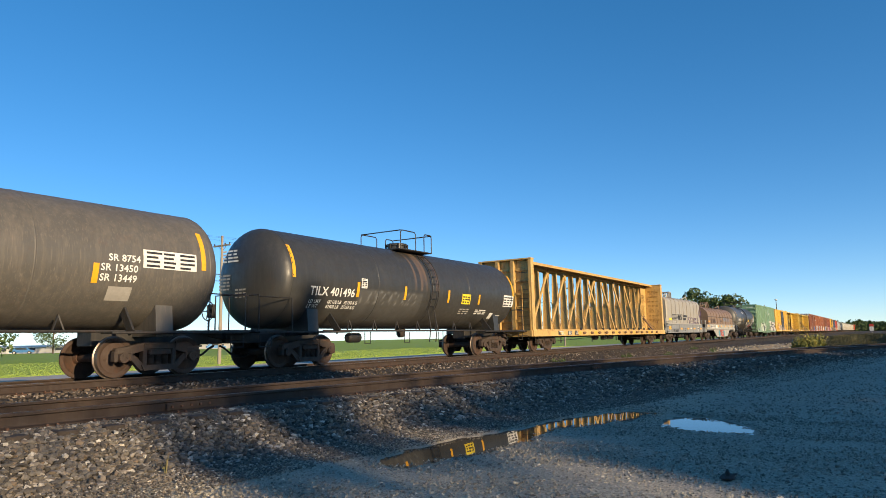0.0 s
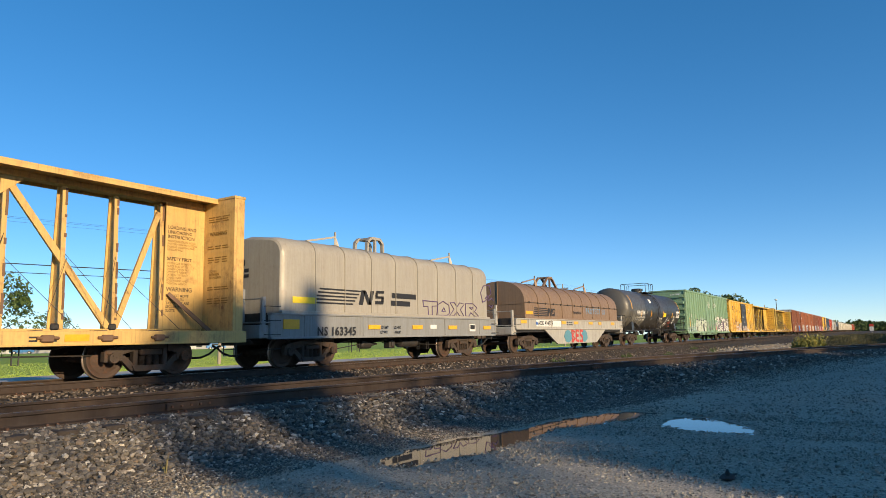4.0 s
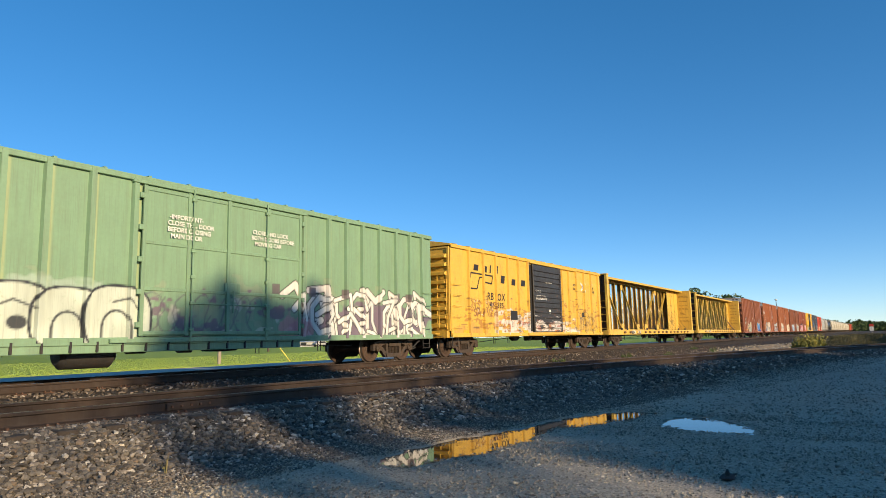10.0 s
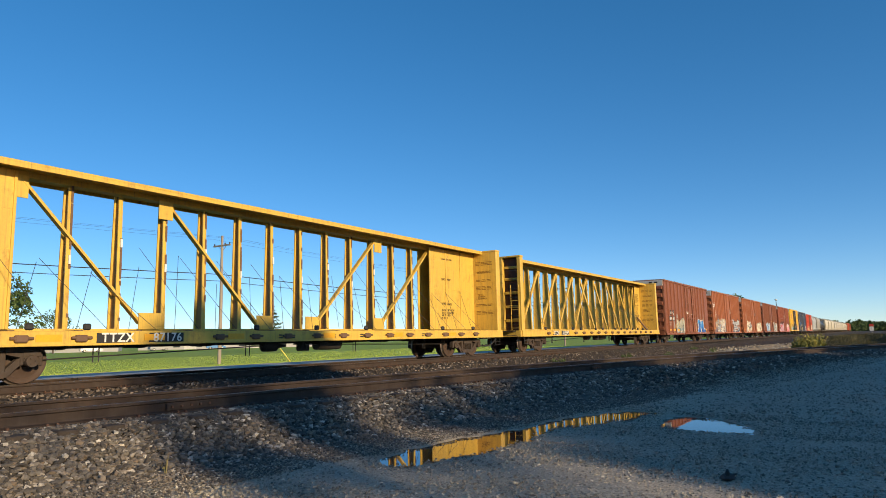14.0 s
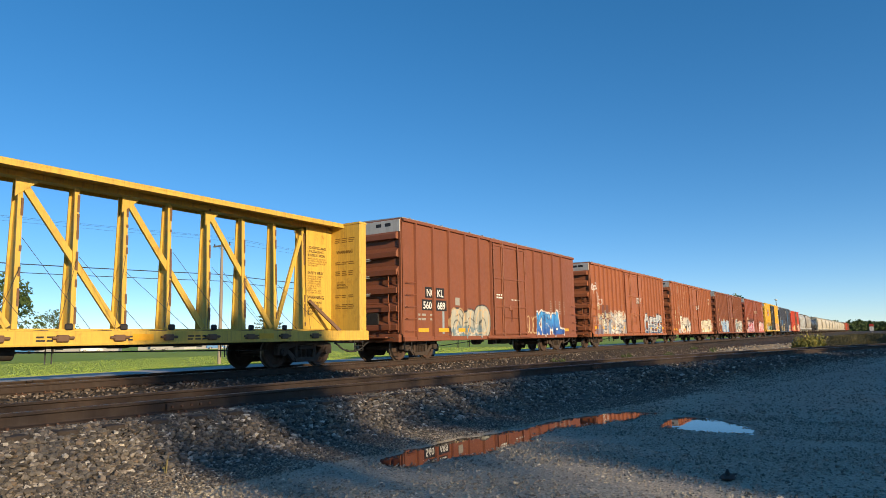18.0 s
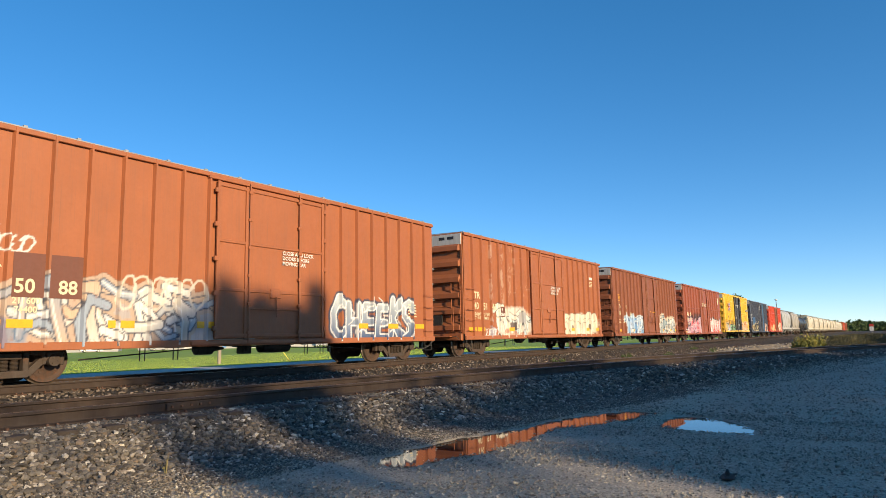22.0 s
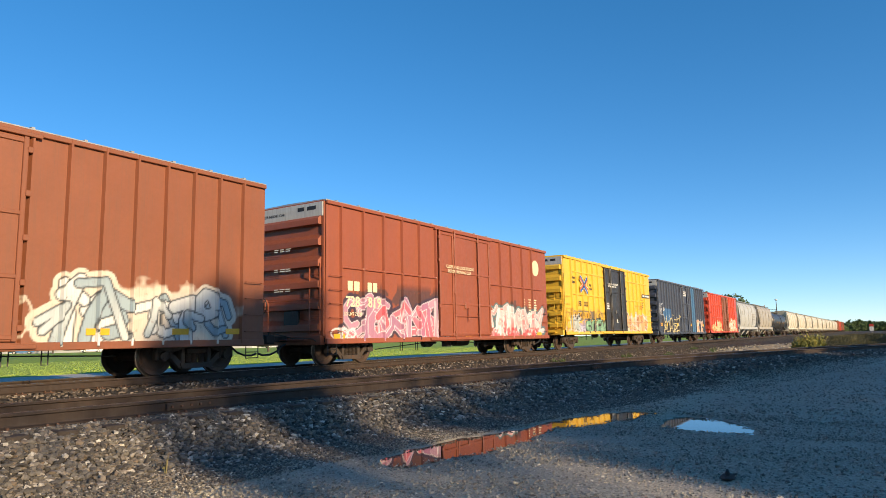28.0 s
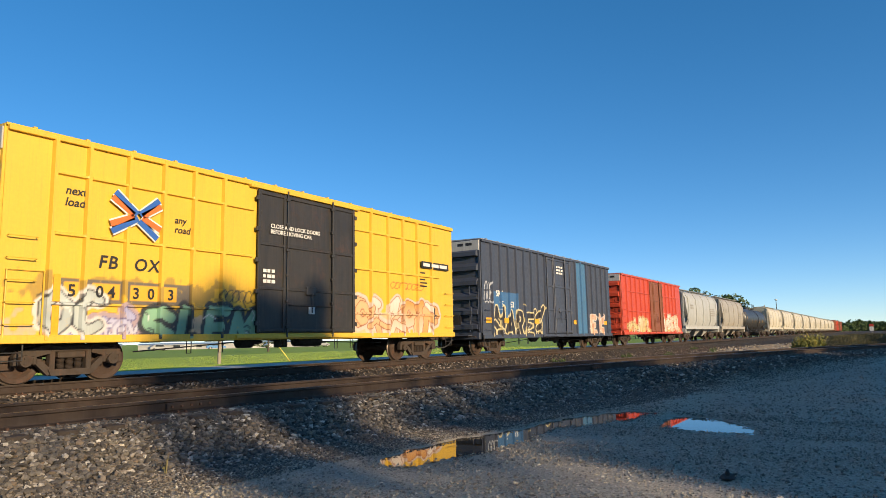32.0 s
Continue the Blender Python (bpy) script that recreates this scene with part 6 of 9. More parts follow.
reflect_row(car, h0, y, 0.95, (1.0, 4.0, 11.0, 14.4))


# ================= train: tank cars =================
TANK_BLACK = coat("black_tank_paint", (0.034, 0.035, 0.034), 0.42, 0, 0.3, 0.1, 0.4, True, dirt=(0.07, 0.069, 0.064))
TANK_GREY = coat("dusty_black_tank_paint", (0.095, 0.09, 0.08), 0.5, 0, 0.25, 0.15, 0.6, True, dirt=(0.17, 0.145, 0.115))


def tank_car(label, x0, x1, r, zc, paint, letters, dome_at=0.5, seed=0, group="tank cars of the train", spray=None, marks=((0.045, 0.95), (0.945, 0.95), (0.28, 0.42), (0.44, 0.42), (0.63, 0.42), (0.78, 0.42))):
    length = x1 - x0
    h = length / 2
    car = thing("tank_car", label, "tank car", group)
    TRAIN.append((car, (x0 + x1) / 2))
    head = 0.62
    prof = [(-h + head * (1 - math.cos(a)), max(0.02, r * math.sin(a))) for a in [math.pi / 2 * k / 9 for k in range(10)]]
    body = prof + [(-h + head + (length - 2 * head) * k / 180, r) for k in range(1, 180)] + [(-a, b) for a, b in prof[::-1]]
    sh = Shape().lathe(body, 96, "x", (0, 0, zc))
    me = sh.mesh("tank", paint, 40)
    co = np.array(sh.v)
    sp = Spray(co[:, 0] + h, co[:, 2])
    if spray:
        spray(sp, co)
    layer(me, sp)
    part("tank", me, None, car)

    def lift(z):
        return -math.sqrt(max(0.01, (r + 0.006) ** 2 - (z - zc) ** 2))
    # seams of the shell
    for x in (-h + head, -h / 2.6, 0.4, h / 2.4, h - head):
        ring = Shape().lathe([(x - 0.02, r + 0.001), (x - 0.015, r + 0.005), (x + 0.015, r + 0.005), (x + 0.02, r + 0.001)], 72, "x", (0, 0, zc), caps=False)
        part("weld_seam", ring, paint, car, smooth_faces=40)
    # manway, platform and its railing
    dx = -h + length * dome_at
    zt = zc + r
    man = part("manway", Shape().lathe([(zt - 0.06, 0.36), (zt + 0.2, 0.36), (zt + 0.2, 0.40), (zt + 0.26, 0.40), (zt + 0.30, 0.3)], 20, "z", (dx + 0.25, 0, 0)), paint, car, smooth_faces=40)
    for k in range(8):
        w = k * math.tau / 8
        part("eye_bolt", Shape().box(dx + 0.25 + 0.41 * math.cos(w) - 0.025, dx + 0.25 + 0.41 * math.cos(w) + 0.025, 0.41 * math.sin(w) - 0.025, 0.41 * math.sin(w) + 0.025, zt + 0.1, zt + 0.27), BLACK, man)
    plat = Shape().box(dx - 0.75, dx + 1.25, -0.95, -0.45, zt - 0.08, zt - 0.04, 0.008).box(dx - 0.75, dx + 1.25, 0.45, 0.95, zt - 0.08, zt - 0.04, 0.008)
    pf = part("dome_platform", plat, BLACK, car)
    for a, b in ((-0.75, 0.2), (0.75, 1.25)):
        for s in (-1, 1):
            pts = [(dx + a, s * 0.93, zt - 0.08), (dx + a, s * 0.93, zt + 0.55), (dx + a + 0.08, s * 0.93, zt + 0.63), (dx + b - 0.08, s * 0.93, zt + 0.63), (dx + b, s * 0.93, zt + 0.55), (dx + b, s * 0.93, zt - 0.08)]
            part("railing", Shape().tube(pts, 0.02, 6), BLACK, pf)
        if a < 0:
            part("railing", Shape().tube([(dx + a, -0.93, zt + 0.62), (dx + a, 0.93, zt + 0.62)], 0.02, 6), BLACK, pf)
        else:
            part("railing", Shape().tube([(dx + b, -0.93, zt + 0.62), (dx + b, 0.93, zt + 0.62)], 0.02, 6), BLACK, pf)
    # side ladder following the shell
    lx = dx + 0.35
    for s in (0, 0.42):
        pts = [(lx + s, lift(z) - 0.09, z) for z in np.linspace(zc - r * 0.55, zc + r * 0.86, 12)]
        pts = [(lx + s, -1.38, 0.62), (lx + s, -1.45, 1.15)] + pts
        part("side_ladder", Shape().tube(pts, 0.02, 6), BLACK, car)
    zs = [0.72, 1.02] + list(np.linspace(zc - r * 0.45, zc + r * 0.84, 8))
    for z in zs:
        yy = (lift(z) - 0.09) if z > 1.2 else -1.42
        part("rung", Shape().tube([(lx, yy, z), (lx + 0.42, yy, z)], 0.014, 6), BLACK, car)
    # saddles, sills, walkways at the ends
    for s in (-1, 1):
        tx = s * (h - 1.68)
        part("saddle", Shape().prism_x([(-1.25, 0.92), (1.25, 0.92), (1.18, zc - r * 0.62), (-1.18, zc - r * 0.62)], tx - 0.22, tx + 0.22), paint, car)
        part("stub_sill", Shape().box(min(tx - s * 1.2, s * (h + 0.72)), max(tx - s * 1.2, s * (h + 0.72)), -0.3, 0.3, 0.72, 1.08, 0.015), BLACK, car)
        part("end_platform", Shape().box(s * (h + 0.3) - 0.4, s * (h + 0.3) + 0.4, -1.45, 1.45, 1.0, 1.06, 0.01), BLACK, car)
        part("walkway", Shape().box(min(s * (h - 3.1), s * (h + 0.6)), max(s * (h - 3.1), s * (h + 0.6)), -1.5, -1.05, 0.98, 1.03, 0.008), BLACK, car)
        ex = s * (h + 0.55)
        part("end_rail", Shape().tube([(ex, -1.4, 1.0), (ex, -1.4, 2.0), (ex, -0.2, 2.0), (ex, -0.2, 1.0)], 0.02, 6), BLACK, car)
        part("side_rail", Shape().tube([(s * (h + 0.6), -1.45, 1.95), (s * (h - 0.6), -1.45, 1.95), (s * (h - 0.62), -1.45, 1.0)], 0.018, 6), BLACK, car)
        part("step", STEP, None, car, at=(s * (h + 0.3) - 0.2, -1.4, 0.62))
        part("bracket", Shape().bar((s * (h - 2.6), -1.4, 1.0), (s * (h - 2.6), lift(1.5) + 0.03, 1.55), 0.05, 0.2), BLACK, car)
        truck(car, tx)
    for x in np.arange(-h + 3.4, h - 3.3, 1.25):
        part("pipe_bracket", Shape().bar((x - 0.12, -1.15, 1.05), (x, -1.12, 1.38), 0.03).bar((x + 0.12, -1.15, 1.05), (x, -1.12, 1.38), 0.03), BLACK, car)
    part("train_pipe", Shape().tube([(-h + 2.2, -1.15, 1.04), (h - 2.2, -1.15, 1.04)], 0.03, 8), BLACK, car)
    part("bottom_outlet", Shape().lathe([(zc - r - 0.32, 0.1), (zc - r - 0.22, 0.16), (zc - r + 0.02, 0.18)], 14, "z", (0.3, 0, 0)), BLACK, car, smooth_faces=40)
    part("brake_cylinder", Shape().lathe([(-0.3, 0.1), (-0.25, 0.16), (0.25, 0.16), (0.4, 0.04)], 12, "x", (-h + 4.2, -0.6, 0.82)), BLACK, car, smooth_faces=40)
    for x in np.arange(-h + 4.2, h - 4.0, 2.2):
        part("rod_hanger", Shape().tube([(x, -1.1, 1.0), (x, -1.1, 0.62), (x + 0.3, -1.1, 0.62), (x + 0.3, -1.1, 1.0)], 0.014, 6), BLACK, car)
    wheel_brake(car, -h - 0.35, 0.9, 1.65, BLACK)
    ends_gear(car, h + 0.78)
    # reflectors: tall ones near the heads, short ones between
    for f, tall in marks:
        reflector(car, -h + length * f, 0, zc - (0.0 if tall > 0.6 else 0.45) - 0.05, 0.13, tall, lift=lift)
    for kind, f, z, size, mt_, *rest in letters:
        x = -h + length * f
        if kind == "text":
            lettering(car, rest[0], x, 0, z, size, mt_, 0, 0.02, 1.05, lift=lift)
        elif kind == "bars":
            bars(car, x, 0, z, size, rest[0], mt_, rest[1], rest[1] * 0.5, seed + int(f * 90), lift=lift)
        elif kind == "plate":
            n = 5
            vs = []
            for k in range(n + 1):
                zz = z + rest[0] * k / n
                vs += [(x, lift(zz) + 0.003, zz), (x + size, lift(zz) + 0.003, zz)]
            part("placard", Shape().add(vs, [(2 * k, 2 * k + 1, 2 * k + 3, 2 * k + 2) for k in range(n)]), mt_, car)
    # markings on the leading head
    for k, (yy, zz, ww, rw) in enumerate(((0.75, zc + 0.45, 0.7, 4), (0.95, zc - 0.35, 0.5, 5), (0.1, zc - 0.6, 0.5, 3))):
        xh = -h + head * (1 - math.sqrt(max(0.05, 1 - (yy * yy + (zz - zc) ** 2) / r ** 2))) - 0.16
        bars(car, xh, yy, zz, ww, rw, FADED if k else WHITE, 0.1, 0.05, seed + k, on_end=True)
    return car


DIAMOND_RED = plain("red_placard", (0.5, 0.05, 0.03), 0.5)
YELLOW_SIGN = plain("yellow_placard", (0.8, 0.62, 0.03), 0.5)


def dusty(s, co):
    n = vnoise(co[:, 0] * 1.5, co[:, 2] * 0.7, 4)
    s.lay(np.clip((2.6 - co[:, 2]) / 1.2, 0, 1) * (0.2 + 0.4 * n), (0.085, 0.079, 0.066))


def streaked_end(s, co):
    """A dulled, lime-streaked shell up to the first seam, then black with quick chalk drawings."""
    u, z = s.u, co[:, 2]
    s.lay((u < 4.25) * 0.8, (0.085, 0.082, 0.072))
    n = vnoise(u * 9, z * 0.5, 6)
    s.lay((u < 4.25) * np.clip((2.5 - z) / 0.8, 0, 1) * np.clip((n - 0.35) * 2.5, 0, 1) * 0.8, (0.27, 0.26, 0.22))
    s.lay(np.clip((1.75 - z) / 0.6, 0, 1) * 0.4 * vnoise(u * 2, z * 2, 8), (0.12, 0.09, 0.06))
    s.lay((np.abs(u - 8.9) < 0.9) * (z > 2.3) * np.clip((vnoise(u * 7, z * 0.6, 3) - 0.5) * 2, 0, 1) * 0.6, (0.19, 0.13, 0.08))
    s.blot(12.7, 1.7, 0.6, 0.4, (0.10, 0.10, 0.10), 0.6, 0.5, 4)


def chalk(car, h, r, zc, lines, mat):
    """Thin drawn strokes that follow the shell."""
    for ln in lines:
        part("chalk_line", Shape().tube([(x - h, -math.sqrt((r + 0.004) ** 2 - (z - zc) ** 2), z) for x, z in ln], 0.012, 4), mat, car)


def dusty_patch(s, co):
    dusty(s, co)
    n = vnoise(co[:, 0] * 3.5, co[:, 2] * 3.5, 8)
    s.lay(((s.u > 3.5) & (s.u < 7.1) & (co[:, 2] > 1.3) & (co[:, 2] < 2.4)) * (0.2 + 0.35 * n), (0.12, 0.118, 0.11))
    s.scrawl(3.7, 1.9, 3.0, 0.4, (0.30, 0.30, 0.28), 8, 0.02, 4, 0.35)
    s.lay((np.abs(s.u - 7.6) < 1.0) * (co[:, 2] > 2.5) * np.clip((vnoise(s.u * 6, s.v * 0.6, 3) - 0.5) * 2.5, 0, 1) * 0.5, (0.24, 0.15, 0.09))


tank_car("dusty black tank car with streaked shell and pale stencils", -5.0, 11.2, 1.47, 2.55, TANK_GREY, [
    ("text", 0.80, 2.55, 0.15, WHITE, "SR 8754"), ("text", 0.79, 2.33, 0.15, WHITE, "SR 13450"), ("text", 0.79, 2.11, 0.15, WHITE, "SR 13449"),
    ("plate", 0.85, 2.45, 1.4, WHITE, 0.42), ("bars", 0.855, 2.48, 1.3, INK, 4, 0.1), ("bars", 0.58, 2.0, 1.4, FADED, 2, 0.1), ("plate", 0.805, 1.7, 0.55, FADED, 0.3), ("plate", 0.43, 1.9, 0.4, ORANGE, 0.3)], seed=1, spray=dusty)
tank_car("black tank car with white stencils and ladder to a railed manway", 12.75, 27.45, 1.47, 2.60, TANK_BLACK, [
    ("text", 0.092, 2.09, 0.25, WHITE, "TILX 401496"), ("text", 0.095, 1.86, 0.10, WHITE, "LD LMT"), ("text", 0.148, 1.86, 0.10, WHITE, "181100 LB   82150 KG"), ("text", 0.095, 1.72, 0.10, WHITE, "LT WT"), ("text", 0.150, 1.72, 0.10, WHITE, "81900 LB   37150 KG"),
    ("plate", 0.246, 2.39, 0.29, WHITE, 0.31), ("plate", 0.2485, 2.42, 0.22, INK, 0.25), ("text", 0.2515, 2.46, 0.1, WHITE, "C"), ("plate", 0.669, 2.08, 0.66, YELLOW_SIGN, 0.40), ("bars", 0.673, 2.14, 0.55, INK, 3, 0.1),
    ("bars", 0.67, 1.70, 0.8, FADED, 3, 0.08), ("bars", 0.755, 1.72, 1.0, WHITE, 3, 0.07), ("plate", 0.908, 2.08, 0.92, WHITE, 0.5), ("bars", 0.911, 2.12, 0.84, INK, 4, 0.11),
    ("plate", 0.846, 1.55, 0.28, WHITE, 0.24), ("plate", 0.888, 1.46, 0.34, WHITE, 0.25), ("plate", 0.892, 1.49, 0.26, INK, 0.19)], seed=2, spray=dusty_patch, dome_at=0.49, marks=((0.04, 0.95), (0.965, 0.95), (0.232, 0.47), (0.405, 0.47), (0.597, 0.47), (0.757, 0.4)))
chalked = tank_car("black tank car with white numerals and a small scrawled drawing", 84.6, 99.3, 1.42, 2.50, TANK_BLACK, [
    ("text", 0.147, 2.13, 0.26, WHITE, "WPHX"), ("text", 0.225, 2.14, 0.26, WHITE, "2204"), ("text", 0.145, 1.89, 0.10, WHITE, "LD LMT  193000  LBS  87550  KGS"), ("text", 0.145, 1.73, 0.10, WHITE, "LT  WT    70000  LBS  31750  KGS"),
    ("text", 0.306, 2.30, 0.06, WHITE, "PLATE"), ("text", 0.309, 2.17, 0.1, WHITE, "C"), ("plate", 0.38, 3.02, 0.55, WHITE, 0.27), ("plate", 0.62, 2.06, 0.72, YELLOW_SIGN, 0.27), ("bars", 0.54, 1.7, 1.1, FADED, 3, 0.07), ("text", 0.542, 1.86, 0.16, WHITE, "Doodroe"),
    ("bars", 0.40, 1.75, 0.3, FADED, 3, 0.07), ("bars", 0.61, 1.6, 0.5, FADED, 2, 0.07), ("plate", 0.882, 2.05, 1.0, WHITE, 0.5), ("bars", 0.885, 2.1, 0.9, INK, 4, 0.1), ("plate", 0.838, 1.58, 0.34, WHITE, 0.32), ("plate", 0.843, 1.62, 0.26, INK, 0.2), ("plate", 0.82, 1.98, 0.42, FADED, 0.2)],
    seed=3, spray=streaked_end, dome_at=0.47, marks=((0.066, 0.95), (1.0 - 0.052, 0.95), (0.221, 0.47), (0.387, 0.47), (0.613, 0.47), (0.79, 0.42)))


chalk(chalked, 7.35, 1.42, 2.50, ([(9.95, 1.25), (10.25, 1.15), (10.5, 1.25), (10.75, 1.45), (10.78, 1.8), (10.6, 2.02), (10.35, 1.95), (10.3, 1.72), (10.15, 1.6), (9.95, 1.42), (9.95, 1.25)],
                                  [(10.1, 1.62), (10.4, 1.5), (10.62, 1.58)], [(10.42, 1.8), (10.52, 1.76)], [(10.9, 1.75), (11.05, 1.9), (10.95, 1.95), (11.08, 1.75)]), WHITE)
chalk(chalked, 7.35, 1.42, 2.50, ([(10.95, 1.35), (11.1, 1.65), (11.15, 1.4), (11.3, 1.7), (11.32, 1.45), (11.5, 1.75), (11.5, 1.5), (11.7, 1.72)], [(12.3, 1.3), (12.5, 1.45), (12.7, 1.3)]), DIAMOND_RED)

# ================= train: centre-beam flat cars =================
BEAM_OLD = coat("worn_beam_yellow", (0.62, 0.40, 0.13), 0.55, 0, 0.2, 0.9, 0.3, rust_rgb=(0.17, 0.075, 0.035))
BEAM_NEW = coat("beam_yellow", (0.68, 0.445, 0.07), 0.5, 0, 0.14, 0.6, 0.3, rust_rgb=(0.22, 0.09, 0.03))
BEAM_BROWN = coat("browned_beam_steel", (0.36, 0.19, 0.05), 0.65, 0, 0.3, 0.7, 0.3)
# rusty brown, darkened further: the shade of the bulkhead recess is in this colour
SHADED_BULKHEAD = coat("brown_steel_with_recess_shade", (0.075, 0.03, 0.018), 0.7, 0, 0.3, 0.6, 0.2)
DECK_RUST = coat("rusty_deck", (0.16, 0.09, 0.05), 0.75, 0, 0.3, 0.6, 0.2)
CABLE = plain("steel_cable", (0.06, 0.06, 0.06), 0.5, 0.4)


SIGN_INK = plain("sign_brown_ink", (0.05, 0.03, 0.015), 0.6)
FAINT_INK = plain("faint_sign_ink", (0.26, 0.15, 0.03), 0.6)
INSTRUCTIONS = [("LOADING AND\nUNLOADING\nINSTRUCTION", 3.66, 0.085), ("MAINTAIN EQUAL LOAD\nPATTERN ON BOTH SIDES\nDURING LOADING AND\nUNLOADING", 3.32, 0.052), ("SAFETY FIRST", 2.85, 0.085),
                ("WHEN CAR IS EMPTY\nPLACE END OF TIE\nDOWN CHAIN IN\nOPPOSITE FLOOR\nLATERAL KEYSLOT,\nCABLE OVER\nPOST HOOK, AND\nTIGHTEN WINCH", 2.75, 0.052),
                ("WARNING", 2.06, 0.11), ("DO NOT MOVE\nCAR UNLESS\nTIEDOWNS ARE\nSECURED IN\nSLOTS", 1.92, 0.066)]
FALL_SIGNS = [("CAR MAY FALL OVER", 3.98, 0.062), ("SAFETY FIRST", 3.12, 0.085), ("WARNING!", 2.1, 0.11), ("DO NOT MOVE CAR\nUNLESS TIEDOWNS\nARE SECURED\nIN SLOTS!", 1.86, 0.075)]


def centre_beam(label, x0, x1, paint, panelled, letters, seed=0, top=4.5):
    length = x1 - x0
    h = length / 2
    r = random.Random(seed)
    car = thing("centre_beam_car", label, "flat car", "centre-beam flat cars")
    TRAIN.append((car, (x0 + x1) / 2))
    w2 = 1.45
    z0 = 1.02
    for s in (-1, 1):
        part("side_sill", Shape().box(-h, h, s * w2 - 0.05, s * w2 + 0.05, 0.76, z0 + 0.02, 0.012).box(-h, h, s * w2 - 0.09, s * w2 + 0.09, 0.74, 0.78, 0.008), paint, car)
    part("deck", Shape().box(-h + 0.05, h - 0.05, -w2 + 0.05, w2 - 0.05, 0.94, 1.0), DECK_RUST, car)
    riser = Shape().box(-0.06, 0.06, -w2 + 0.1, w2 - 0.1, 1.0, 1.06, 0.008).mesh("deck_riser", DECK_RUST)
    for k in np.arange(-h + 1.4, h - 1.0, 1.32):
        part("deck_riser", riser, None, car, at=(k, 0, 0))
    # bulkheads
    for s in (-1, 1):
        b = part("bulkhead", Shape().box(min(s * (h - 0.34), s * (h - 0.26)), max(s * (h - 0.34), s * (h - 0.26)), -w2, w2, z0, top, 0.01), paint, car)
        for yy in (-w2 + 0.08, -0.42, 0.42, w2 - 0.08):
            part("bulkhead_post", Shape().box(min(s * (h - 0.27), s * (h - 0.02)), max(s * (h - 0.27), s * (h - 0.02)), yy - 0.09, yy + 0.09, z0 - 0.1, top, 0.015), paint, b)
        # thin sheet between the posts; recess shade is painted into its brown
        if paint is not BEAM_OLD:
            part("outer_face", Shape().box(min(s * (h - 0.262), s * (h - 0.25)), max(s * (h - 0.262), s * (h - 0.25)), -w2 + 0.17, w2 - 0.17, z0, top - 0.03), SHADED_BULKHEAD, b, "brown outer face, darkened for the shade of its recess")
        for zz in (1.5, 2.15, 2.8, 3.45, 4.0):
            part("bulkhead_rib", Shape().box(min(s * (h - 0.27), s * (h - 0.16)), max(s * (h - 0.27), s * (h - 0.16)), -w2 + 0.1, w2 - 0.1, zz - 0.06, zz + 0.06, 0.01), SHADED_BULKHEAD if panelled else paint, b)
        part("bulkhead_cap", Shape().box(min(s * (h - 0.36), s * h), max(s * (h - 0.36), s * h), -w2 - 0.02, w2 + 0.02, top - 0.03, top + 0.04, 0.01), paint, b)
        part("gusset", Shape().prism([(s * (h - 0.34), top), (s * (h - 1.2), top), (s * (h - 0.34), top - 0.6)][::s], -0.03, 0.03), paint, b)
        part("end_sill", Shape().box(min(s * (h - 0.25), s * (h + 0.12)), max(s * (h - 0.25), s * (h + 0.12)), -w2, w2, 0.74, 1.03, 0.015), paint, car)
        if s > 0:
            for k in range(7):
                if k not in (2, 5):
                    bars(b, h - 0.346, -0.42, 1.75 + 0.36 * k, 0.85, 2 if k % 3 else 3, FAINT_INK, 0.06, 0.028, seed + k, on_end=True, words=3)
            lettering(b, "WARNING", h - 0.348, -0.48, 3.55, 0.1, FAINT_INK, on_end=True)
            lettering(b, "TO GO\nBETWEEN\nBULKHEADS", h - 0.348, -0.5, 2.58, 0.06, FAINT_INK, on_end=True)
    # centre truss
    web = BEAM_BROWN if panelled else paint
    part("top_chord", Shape().box(-h + 0.3, h - 0.3, -0.78, 0.78, top - 0.03, top + 0.03, 0.008).box(-h + 0.3, h - 0.3, -0.14, 0.14, top - 0.16, top - 0.03, 0.01).box(-h + 0.3, h - 0.3, -0.78, -0.74, top - 0.11, top - 0.02).box(-h + 0.3, h - 0.3, 0.74, 0.78, top - 0.11, top - 0.02), paint, car)
    part("bottom_chord", Shape().box(-h + 0.3, h - 0.3, -0.2, 0.2, 1.0, 1.12, 0.01), paint, car)
    n = 16
    px = [-h + 2.5 + (length - 4.05) * k / n for k in range(n + 1)]
    posts = [-h + 4.33 + 1.2 * k for k in range(12)] if panelled else px
    wl, wt = (0.17, 0.11) if panelled else (0.24, 0.13)
    for k, x in enumerate(posts):
        post = part("post", Shape().add([(x, 0.03 - wl, 1.1), (x, wl - 0.03, 1.1), (x, wt - 0.03, top - 0.2), (x, 0.03 - wt, top - 0.2), (x + 0.015, 0.03 - wl, 1.1), (x + 0.015, wl - 0.03, 1.1), (x + 0.015, wt - 0.03, top - 0.2), (x + 0.015, 0.03 - wt, top - 0.2)],
                                      [(0, 3, 2, 1), (4, 5, 6, 7), (0, 4, 7, 3), (1, 2, 6, 5), (0, 1, 5, 4), (3, 7, 6, 2)]), web, car)
